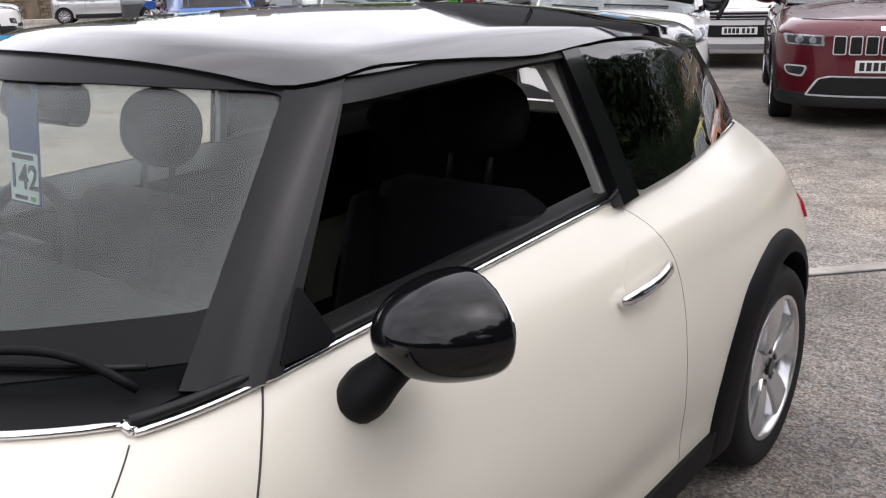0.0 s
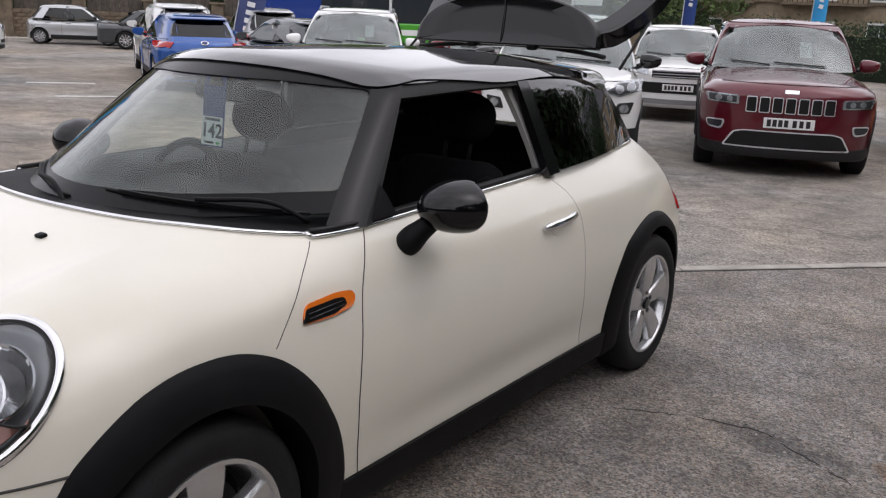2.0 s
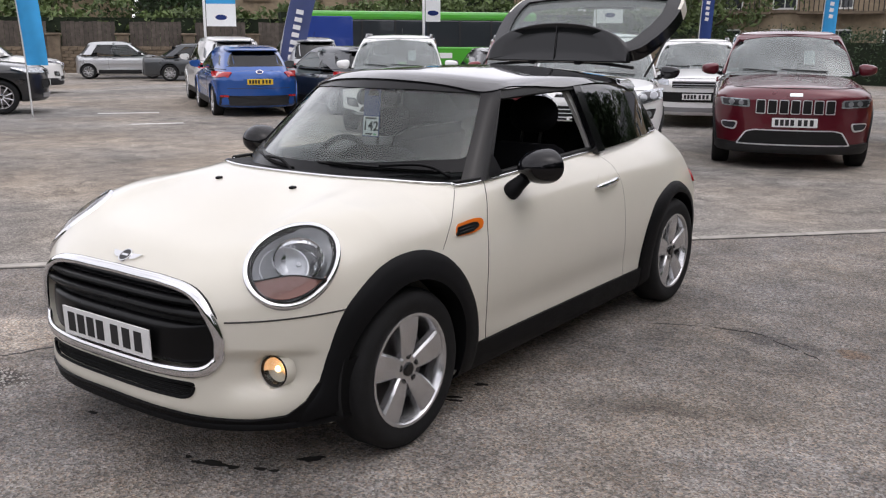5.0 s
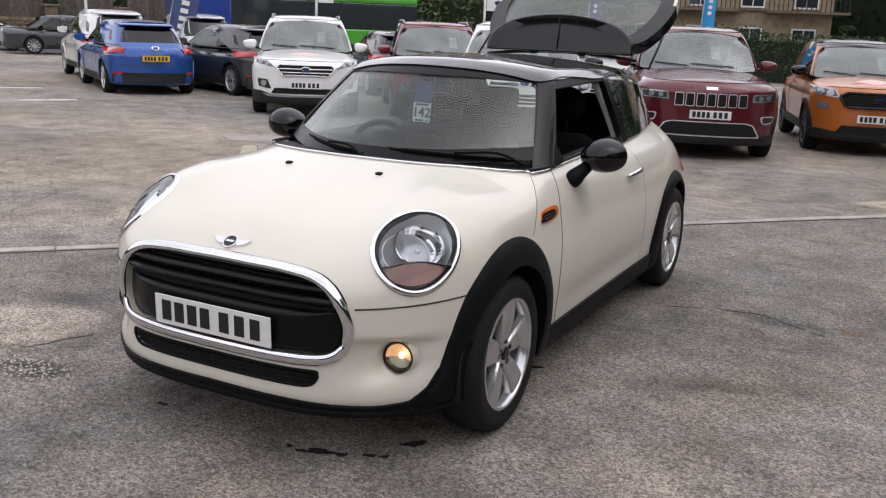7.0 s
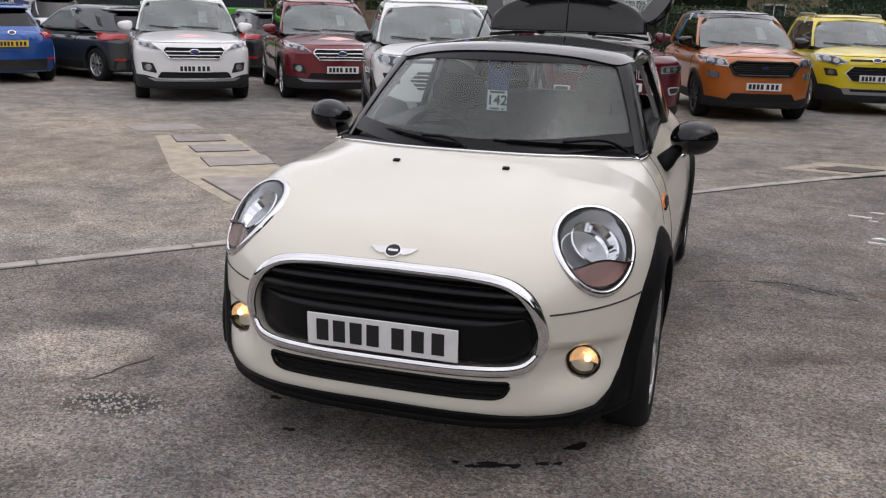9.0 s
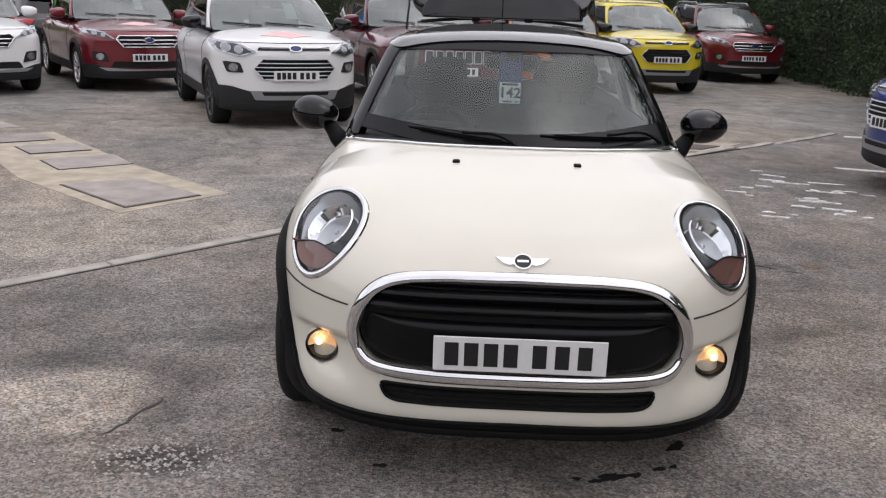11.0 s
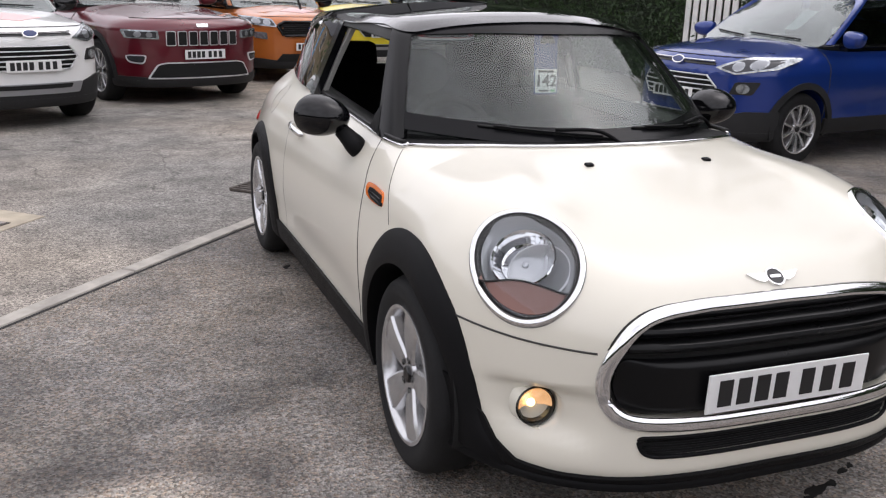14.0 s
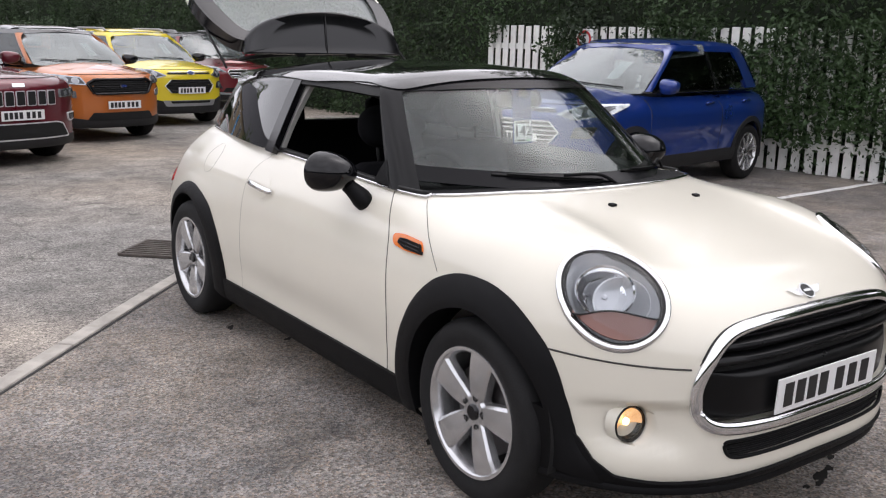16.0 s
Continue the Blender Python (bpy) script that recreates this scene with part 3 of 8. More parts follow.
def wheel_kind(name, radius=0.308, rim=0.216, width=0.18, spokes=5, spoke_mat=None, style="wide", dark=None):
    """A wheel about the x axis with its outer face towards +x."""
    w = new(name)
    h = width / 2
    s = radius / 0.36
    lathe("tyre", [(rim - 0.005, -h * 0.9), (rim + 0.02, -h), (radius - 0.05 * s, -h * 1.02), (radius - 0.012, -h * 0.86), (radius, -h * 0.6), (radius, h * 0.6), (radius - 0.012, h * 0.86), (radius - 0.03 * s, h * 0.98), (radius - 0.05 * s, h * 1.03), (rim + 0.025, h), (rim + 0.006, h * 0.93), (rim - 0.005, h * 0.9)], TYRE, w, 56, "black rubber tyre")
    rim_part = lathe("rim", [(rim + 0.004, h * 0.92), (rim + 0.003, h * 0.97), (rim - 0.008, h * 0.97), (rim - 0.016, h * 0.86), (rim - 0.022, h * 0.4), (rim - 0.03, -h * 0.7), (rim * 0.3, -h * 0.72), (rim * 0.29, -h * 0.6)], spoke_mat or SILVER, w, 56, "silver alloy rim")
    lathe("brake_disc", [(0.02, h * 0.12), (rim * 0.72, h * 0.12), (rim * 0.72, 0), (0.02, 0)], dark or material("brake_metal", (0.16, 0.15, 0.15), 0.4, 0.8), w, 32)
    lathe("wheel_back", [(0.02, -h * 0.3), (rim - 0.03, -h * 0.3), (rim - 0.03, -h * 0.35), (0.02, -h * 0.35)], DARK, w, 32)
    for i in range(spokes):
        a = 2 * math.pi * i / spokes
        bm = bmesh.new()
        if style == "wide":
            prof = [(0.03, 0.024), (0.055, 0.034), (0.085, 0.043), (0.12, 0.050), (0.16, 0.056), (rim - 0.02, 0.061), (rim - 0.006, 0.068)]
        else:
            prof = [(0.03, 0.012), (rim * 0.5, 0.012), (rim - 0.03, 0.018), (rim - 0.008, 0.022)]
        rings = []
        for r, half in prof:
            t = (r - 0.03) / (rim - 0.036)
            top = h * (0.74 + 0.20 * math.sin(t * 2.0) - 0.02 * t)
            ring = []
            for u, dz in ((-1, -0.034), (-0.94, -0.009), (-0.76, -0.001), (0, 0.0005 if style == "wide" else 0.002), (0.76, -0.001), (0.94, -0.009), (1, -0.034)):
                off, rr = u * half, r
                y = rr * math.cos(a) - off * math.sin(a)
                z = rr * math.sin(a) + off * math.cos(a)
                ring.append(bm.verts.new((top + dz, y, z)))
            rings.append(ring)
        for r1, r2 in zip(rings, rings[1:]):
            for q in range(6):
                bm.faces.new((r1[q], r1[q + 1], r2[q + 1], r2[q]))
            bm.faces.new((r1[6], r1[0], r2[0], r2[6]))
        bm.faces.new(rings[0]), bm.faces.new(rings[-1][::-1])
        part("spoke", bm, spoke_mat or SILVER, rim_part)
    lathe("hub", [(0.0005, h * 0.76), (0.05, h * 0.76), (0.062, h * 0.66), (0.062, h * 0.3)], spoke_mat or SILVER, rim_part, 32)
    lathe("hub_cap", [(0.0005, h * 0.86), (0.022, h * 0.86), (0.027, h * 0.82), (0.027, h * 0.7)], GLOSSBLACK, rim_part, 28, "black hub cap")
    if style == "wide":
        for i in range(5):
            a = 2 * math.pi * i / 5
            at = pose(0, 0.0525 * math.cos(a), 0.0525 * math.sin(a))
            lathe("bolt_hole", [(0.0125, h * 0.70), (0.0125, h * 0.800), (0.0118, h * 0.803), (0.0108, h * 0.79), (0.0005, h * 0.79)], DARK, rim_part, 16, "dark bolt recess", m=at)
            lathe("wheel_bolt", [(0.0005, h * 0.81), (0.006, h * 0.81), (0.007, h * 0.79)], BOLTDARK, rim_part, 6, m=at)
    return w


def number_plate(parent, m, mat=None, bars="dark characters", width=0.52, height=0.111):
    bm = bmesh.new()
    box(bm, (width, 0.006, height), Matrix.Identity(4), 0.0025)
    plate = part("number_plate", bm, mat or PLATEWHITE, parent, "number plate with plain dark bars")
    plate.matrix_basis = m
    s = width / 0.52
    xs = [-0.205, -0.146, -0.087, -0.028, 0.058, 0.126, 0.194] if width > 0.4 else [-0.2, -0.1, 0, 0.1, 0.2]
    bm = bmesh.new()
    box(bm, (0.042 * s, 0.003, 0.074 * height / 0.111), Matrix.Identity(4))
    for i, x in enumerate(xs):
        if i == 0:
            first = part("plate_bar", bm, INK, plate)
            bar_ = first
        else:
            bar_ = new("plate_bar", first.data)
            bar_.parent = plate
        bar_.matrix_basis = pose(x * s, -0.0035, 0)
    return plate


mini = tagged(new("hatchback_car"), "cream white three-door hatchback with black roof, tailgate raised", "car")
skin = solid("body", mini_body, (-1.35, 1.35, 0.56), WHITE, mini, 200, 130, 64, "cream white glossy body shell")

# openings in the skin: wheel wells, cabin, grille, intake, lamps
GRILLE_MID = np.array([0.0, 0.56])
half_grille = [(0.0, 0.706), (0.23, 0.703), (0.34, 0.694), (0.40, 0.680), (0.452, 0.648), (0.490, 0.590), (0.507, 0.535), (0.505, 0.490), (0.482, 0.440), (0.445, 0.416), (0.38, 0.409), (0.22, 0.406), (0.0, 0.405)]
grille_out = dense(rounded(half_grille + [(-x, z) for x, z in half_grille[-2:0:-1]], 0.03, 3), 0.02)
intake_out = rounded([(-0.375, 0.313), (0.375, 0.313), (0.408, 0.325), (0.424, 0.368), (-0.424, 0.368), (-0.408, 0.325)], 0.02)
HL_C, HL_N = Vector((0.6245, -1.6475, 0.7690)), Vector((0.485, -0.506, 0.713)).normalized()
HL_LONG, HL_SHORT, HL_A, HL_B = 0.187, 0.1513, 0.65, 0.76
HL_U = HL_N.cross(Vector((0, 0, 1))).normalized() * -1
HL_V = HL_N.cross(HL_U) if HL_N.cross(HL_U).z > 0 else HL_U.cross(HL_N)
FOG_C = Vector((0.632, -1.782, 0.411))
FOG_N = Vector((0.10, -1.0, 0.0)).normalized()


def prism(outline, y0, y1):
    bm = bmesh.new()
    a = [bm.verts.new((x, y0, z)) for x, z in outline]
    b = [bm.verts.new((x, y1, z)) for x, z in outline]
    bm.faces.new(a), bm.faces.new(b[::-1])
    n = len(a)
    for i in range(n):
        bm.faces.new((a[i], b[i], b[(i + 1) % n], a[(i + 1) % n]))
    return bm


def wells():
    out = []
    for y in (-AXLE, AXLE):
        for s in (1, -1):
            bm = bmesh.new()
            cyl(bm, 0.360, 0.360, 0.6, pose(s * 0.82, y, HUB_Z + 0.01, 0, 90, 0), 64)
            out.append(bm)
    return out


def dished(s, c, n, r1, r2, depth):
    bm = bmesh.new()
    turn = Vector(n).to_track_quat("Z", "Y").to_matrix().to_4x4()
    m = Matrix.Translation(c) @ turn
    if s < 0:
        m = Matrix.Translation((-c[0], c[1], c[2])) @ Vector((-n[0], n[1], n[2])).to_track_quat("Z", "Y").to_matrix().to_4x4()
    cyl(bm, r1, r2, depth, m, 48)
    return bm


def lamp_hole(s):
    """An upright oval hole behind the lamp ring."""
    n, u, v = (Vector((s * q.x, q.y, q.z)) for q in (HL_N, HL_U, HL_V))
    c = Vector((s * HL_C.x, HL_C.y, HL_C.z))
    a, b = u * HL_A + v * HL_B, v * HL_A - u * HL_B
    bm = bmesh.new()
    lo_r, hi_r = ([bm.verts.new(c + a * ((HL_LONG - 0.021) * math.cos(k * math.pi / 24)) + b * ((HL_SHORT - 0.021) * math.sin(k * math.pi / 24)) + n * d) for k in range(48)] for d in (-0.08, 0.16))
    bm.faces.new(lo_r), bm.faces.new(hi_r[::-1])
    for i in range(48):
        bm.faces.new((lo_r[i], hi_r[i], hi_r[(i + 1) % 48], lo_r[(i + 1) % 48]))
    bmesh.ops.recalc_face_normals(bm, faces=bm.faces)
    return bm


cabin_hole = bmesh.new()
hx = np.linspace(0.645, -0.645, 23)
hole = [(-0.672, -0.69), (-0.672, -0.5), (-0.665, 0.5), (-0.60, 1.2), (-0.46, 1.5), (0.46, 1.5), (0.60, 1.2), (0.665, 0.5), (0.672, -0.5), (0.672, -0.69)] + [(x, -1.055 + 0.40 * x * x + 1.8 * x ** 6) for x in hx]
lo = [cabin_hole.verts.new((x, y, 0.35)) for x, y in hole]
hi = [cabin_hole.verts.new((x, y, 1.2)) for x, y in hole]
cabin_hole.faces.new(lo), cabin_hole.faces.new(hi[::-1])
for i in range(len(lo)):
    cabin_hole.faces.new((lo[i], hi[i], hi[(i + 1) % len(lo)], lo[(i + 1) % len(lo)]))
carve(skin, mini_body, wells() + [cabin_hole, prism((grille_out - GRILLE_MID) * 0.985 + GRILLE_MID, -2.2, -1.80), prism(intake_out, -2.2, -1.84)]
      + [lamp_hole(s) for s in (1, -1)]
      + [dished(s, FOG_C + FOG_N * 0.03, FOG_N, 0.058, 0.075, 0.15) for s in (1, -1)])

X, NX, UP, FRONT = ways("x"), ways("-x"), ways("up"), ways("-y")
SIDES = ((1, X), (-1, NX))

# wheel wells lined in black
for y in (-AXLE, AXLE):
    for s in (1, -1):
        liner(0.361, s * 0.52, s * 0.80, y, HUB_Z + 0.01, mini)
# wheels
wheel = wheel_kind("wheel")
wheel.parent = mini
wheel.matrix_basis = pose(HUB_X, -AXLE, HUB_Z, 18)
for s, y, turn in ((1, AXLE, 18), (-1, -AXLE, 6), (-1, AXLE, 55)):
    copy_thing(wheel, pose(s * HUB_X, y, HUB_Z, turn, 0, 0 if s > 0 else 180)).parent = mini

# black arch cladding: outer radius by the angle from the tail
ARCH_FRONT = ([-19, 0, 15, 30, 45, 60, 75, 90, 110, 125, 135, 146, 155, 165, 172, 178, 184, 190], [0.468, 0.465, 0.453, 0.447, 0.452, 0.458, 0.455, 0.449, 0.449, 0.440, 0.436, 0.420, 0.407, 0.401, 0.404, 0.420, 0.465, 0.50])
ARCH_REAR = ([-12, 0, 60, 90, 108, 120, 133, 155, 198], [0.43, 0.43, 0.415, 0.410, 0.413, 0.424, 0.444, 0.456, 0.46])
for s, lay in SIDES:
    for y, lo_a, hi_a in ((-AXLE, -19, 190), (AXLE, -12, 198)):
        t = np.radians(np.linspace(lo_a, hi_a, 60))
        ro = np.interp(np.degrees(t), *ARCH_FRONT) if y < 0 else np.interp(np.degrees(t), *ARCH_REAR)
        inner = np.stack([y + 0.336 * np.cos(t), HUB_Z + 0.012 + 0.336 * np.sin(t)], 1)
        outer = np.stack([y + ro * np.cos(t), HUB_Z + ro * np.sin(t)], 1)
        flat = np.concatenate([inner + (outer - inner) * k for k in np.linspace(0, 1, 7)])
        o, w = lay(flat)
        p = shoot(mini_body, o, w)
        g = gradient(mini_body, p)
        g[:, 2] *= 0.4
        g /= np.linalg.norm(g, axis=1, keepdims=True)
        lift = np.repeat([0.024, 0.026, 0.025, 0.022, 0.018, 0.014, 0.003], 60)[:, None]
        low = p - g * 0.01
        low[:60, 0] -= s * 0.10
        slab("wheel_arch_cladding", p + g * lift, low, 7, 60, PLASTIC, mini, "matt black plastic wheel arch trim")
    # sill
    ys = np.linspace(-0.905, 0.90, 44)
    strip("sill_trim", mini_body, np.stack([ys, 0.158 + 0 * ys], 1), np.stack([ys, 0.289 + 0 * ys], 1), lay, PLASTIC, mini, 0.012, 0.03, 6, "matt black plastic sill")

# front lip


def nose_lay(q):
    """Rays from a point well inside, level, towards the front and sides; q is the turn and the height."""
    o = np.stack([0 * q[:, 0], -1.1 + 0 * q[:, 0], q[:, 1]], 1)
    return o, np.stack([np.sin(q[:, 0]), -np.cos(q[:, 0]), 0 * q[:, 0]], 1)


turns = np.radians(np.linspace(-66, 66, 100))
rise = np.interp(np.abs(np.degrees(turns)), [0, 20, 29, 39, 46, 50, 53, 58, 66], [0.260, 0.257, 0.251, 0.247, 0.258, 0.30, 0.36, 0.42, 0.45])
strip("front_lip", mini_body, np.stack([turns, 0.214 + 0 * turns], 1), np.stack([turns, rise], 1), nose_lay, PLASTIC, mini, 0.010, 0.03, 6, "matt black plastic bumper lip")
low_q = np.stack([turns, 0.232 + 0 * turns], 1)
o, w = nose_lay(low_q)
p = shoot(mini_body, o, w)
g = gradient(mini_body, p)
rows = np.concatenate([p + g * 0.010, p + g * 0.014 - [0, 0, 0.010], p + g * 0.010 - [0, 0, 0.022], p - g * 0.02 - [0, 0, 0.028]])
slab("front_splitter", rows, rows - np.tile(g, (4, 1)) * 0.03, 4, 100, PLASTIC, mini)
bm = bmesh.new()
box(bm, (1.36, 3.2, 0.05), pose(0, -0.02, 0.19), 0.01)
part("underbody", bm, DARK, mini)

# grille
def on_nose(q, lift=0.0):
    o, w = FRONT(np.asarray(q, float))
    p = shoot(mini_body, o, w)
    return p + gradient(mini_body, p) * lift


ring = on_nose(dense((grille_out - GRILLE_MID) * 1.014 + GRILLE_MID, 0.02), 0.004)
gap = on_nose(dense((grille_out - GRILLE_MID) * [1.05, 1.10] + GRILLE_MID, 0.02), 0.001)
tube("grille_gap", gap[gap[:, 2] > 0.6], 0.0045, RUBBER, mini, False, "", 6)
normals = gradient(mini_body, ring)
tube("grille_surround", ring, 0.02, CHROME, mini, True, "polished chrome grille surround", 12, 0.6, normals)
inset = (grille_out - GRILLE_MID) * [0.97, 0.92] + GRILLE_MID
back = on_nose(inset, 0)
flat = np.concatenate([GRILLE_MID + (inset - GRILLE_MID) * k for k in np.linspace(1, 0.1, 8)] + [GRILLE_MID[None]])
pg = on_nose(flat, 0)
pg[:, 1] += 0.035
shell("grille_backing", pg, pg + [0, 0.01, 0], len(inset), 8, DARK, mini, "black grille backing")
for z in (0.688, 0.651, 0.614):
    half = np.interp(z, [0.555, 0.60, 0.645, 0.68, 0.694], [0.485, 0.468, 0.435, 0.38, 0.31])
    line = np.linspace(-half, half, 40)
    sag = 0.006 * (line / 0.5) ** 2
    q = on_nose(np.stack([line, z - sag], 1), 0)
    top = np.concatenate([q + [0, 0.032, 0.016], q + [0, 0.012, 0.015], q + [0, 0.003, 0.010], q + [0, 0.0, 0.002], q + [0, 0.005, -0.008], q + [0, 0.014, -0.014], q + [0, 0.032, -0.016]])
    slab("grille_slat", top, top + [0, 0.006, 0], 7, 40, SATINBLACK, mini, "satin black rounded grille slat")
panel_out = rounded([(-0.455, 0.440), (-0.41, 0.423), (0.41, 0.423), (0.455, 0.440), (0.482, 0.500), (0.468, 0.575), (-0.468, 0.575), (-0.482, 0.500)], 0.03)
fl = dense(panel_out, 0.03)
mid = fl.mean(0)
flat = np.concatenate([mid + (fl - mid) * k for k in np.linspace(1, 0.1, 7)] + [mid[None]])
pg = on_nose(flat, 0)
pg[:, 1] += 0.006 + 0.02 * np.repeat([1, 0.2, 0, 0, 0, 0, 0, 0], [len(fl)] * 7 + [1])
shell("plate_panel", pg, pg + [0, 0.01, 0], len(fl), 7, SATINBLACK, mini, "satin black plastic plate holder")
number_plate(mini, pose(0.0, -1.978, 0.488, 2))
# lower intake
mesh_q = dense(intake_out, 0.02)
mid = mesh_q.mean(0)
flat = np.concatenate([mid + (mesh_q - mid) * k for k in np.linspace(1, 0.1, 5)] + [mid[None]])
pg = on_nose(flat, 0)
pg[:, 1] += 0.012
shell("intake_backing", pg, pg + [0, 0.01, 0], len(mesh_q), 5, DARK, mini)
tube("intake_edge", on_nose(mesh_q, 0.0), 0.006, PLASTIC, mini, True, "black intake edge", 6)
for z in (0.326, 0.340, 0.354):
    line = np.linspace(-0.40, 0.40, 24)
    q = on_nose(np.stack([line, z + 0 * line], 1), 0)
    tube("intake_bar", q + [0, 0.008, 0], 0.003, PLASTIC, mini, False, "", 5)

# headlamps
def headlamp(s):
    c = Vector((s * HL_C.x, HL_C.y, HL_C.z))
    n = Vector((s * HL_N.x, HL_N.y, HL_N.z))
    u = Vector((s * HL_U.x, HL_U.y, HL_U.z))
    v = Vector((s * HL_V.x, HL_V.y, HL_V.z))
    lamp = new("headlamp")
    lamp.parent = mini
    lamp["label"] = "round headlamp in a chrome ring"
    t = np.arange(64) * 2 * np.pi / 64

    w = np.tile(np.array(n), (64, 1))
    long_, short_ = u * HL_A + v * HL_B, v * HL_A - u * HL_B
    flat = lambda e: np.stack([np.array(c + long_ * ((HL_LONG - e) * math.cos(q)) + short_ * ((HL_SHORT - e) * math.sin(q))) for q in t])
    mid_ring = flat(0.008)
    deep = ((shoot(mini_body, mid_ring - w * 0.3, w, 1.0) - mid_ring) * w).sum(1)
    waves = np.stack([np.ones(64), np.cos(t), np.sin(t), np.cos(2 * t), np.sin(2 * t), np.cos(3 * t), np.sin(3 * t)], 1)
    deep = waves @ np.linalg.lstsq(waves, deep, rcond=None)[0]

    def ring(e, d):
        return flat(e) + w * (deep + d)[:, None]

    rows = [ring(0.0, -0.05), ring(0.0003, 0.004), ring(0.003, 0.009), ring(0.009, 0.0118), ring(0.0155, 0.0118), ring(0.0190, 0.0085), ring(0.0205, -0.02)]
    ob = link_mesh("chrome_ring", np.concatenate(rows), grid_faces(7, 64, wrap_c=True), CHROME, lamp, "polished chrome ring")
    sharpen(ob, 60)
    rim = ring(0.0235, 0.010)
    link_mesh("seal", np.concatenate([ring(0.0185, 0.011), rim, ring(0.033, -0.004)]), grid_faces(3, 64, wrap_c=True), RUBBER, lamp)
    base = rim.mean(0)
    rows = []
    for k in np.linspace(1, 0.0, 9):
        rows.append(base + (rim - base) * k + np.array(n) * 0.028 * (1 - k * k))
    ob = link_mesh("lens", np.concatenate(rows), [f[::-1] for f in grid_faces(9, 64, wrap_c=True)], LENS, lamp, "clear headlamp lens")
    ob.visible_shadow = False
    bowl = [base + (rim - base) * k - np.array(n) * 0.085 * (1 - k ** 3) for k in np.linspace(0.99, 0, 8)]
    link_mesh("bowl", np.concatenate(bowl), grid_faces(8, 64, wrap_c=True), LAMPGREY, lamp, "grey lamp bowl")
    turn = n.to_track_quat("Z", "Y").to_matrix().to_4x4()
    at = Matrix.Translation(Vector(base) + v * 0.022 + u * 0.020 - n * 0.036) @ turn @ pose(0, 0, 0, 0, -90, 0)
    facets = lathe("reflector", [(0.09, 0.02), (0.086, 0.024), (0.081, 0.018), (0.064, -0.012), (0.03, -0.04), (0.012, -0.05)], REFLECTOR, lamp, 34, "bright reflector", m=at)
    for f in facets.data.polygons:
        f.use_smooth = False
    lathe("bulb", [(0.0005, -0.012), (0.008, -0.014), (0.010, -0.025), (0.010, -0.045)], LAMPGREY, lamp, 20, m=at)
    at2 = Matrix.Translation(Vector(base) - v * 0.004 - u * 0.030 - n * 0.050) @ turn @ pose(0, 0, 0, 0, -90, 0)
    lathe("side_bowl", [(0.086, 0.02), (0.081, 0.022), (0.06, -0.005), (0.012, -0.02)], LAMPGREY, lamp, 40, m=at2)
    # amber indicator strip along the lower edge
    q = np.radians(np.linspace(205, 335, 30))
    reach = lambda k: 1 / math.sqrt((math.cos(k - 0.864) / (HL_LONG - 0.0245)) ** 2 + (math.sin(k - 0.864) / (HL_SHORT - 0.0245)) ** 2)
    a = np.stack([base + (np.array(u) * math.cos(k) + np.array(v) * math.sin(k)) * reach(k) * 0.97 - np.array(n) * 0.004 for k in q])
    b = np.stack([base + np.array(u) * reach(k) * 0.97 * math.cos(k) + np.array(v) * (-0.066 + 0.009 * math.cos(3.4 * (k - 4.71))) + np.array(n) * 0.004 for k in q])
    tube("indicator_edge", b + np.array(n) * 0.002, 0.0028, RUBBER, lamp, False, "", 6)
    slab("indicator", np.concatenate([a, b]), np.concatenate([a, b]) - np.array(n) * 0.004, 2, 30, material("amber_inner", (0.17, 0.085, 0.07), 0.25, 0.2) if s > 0 else bpy.data.materials["amber_inner"], lamp, "dull amber indicator strip")
    return lamp


for s in (1, -1):
    headlamp(s)

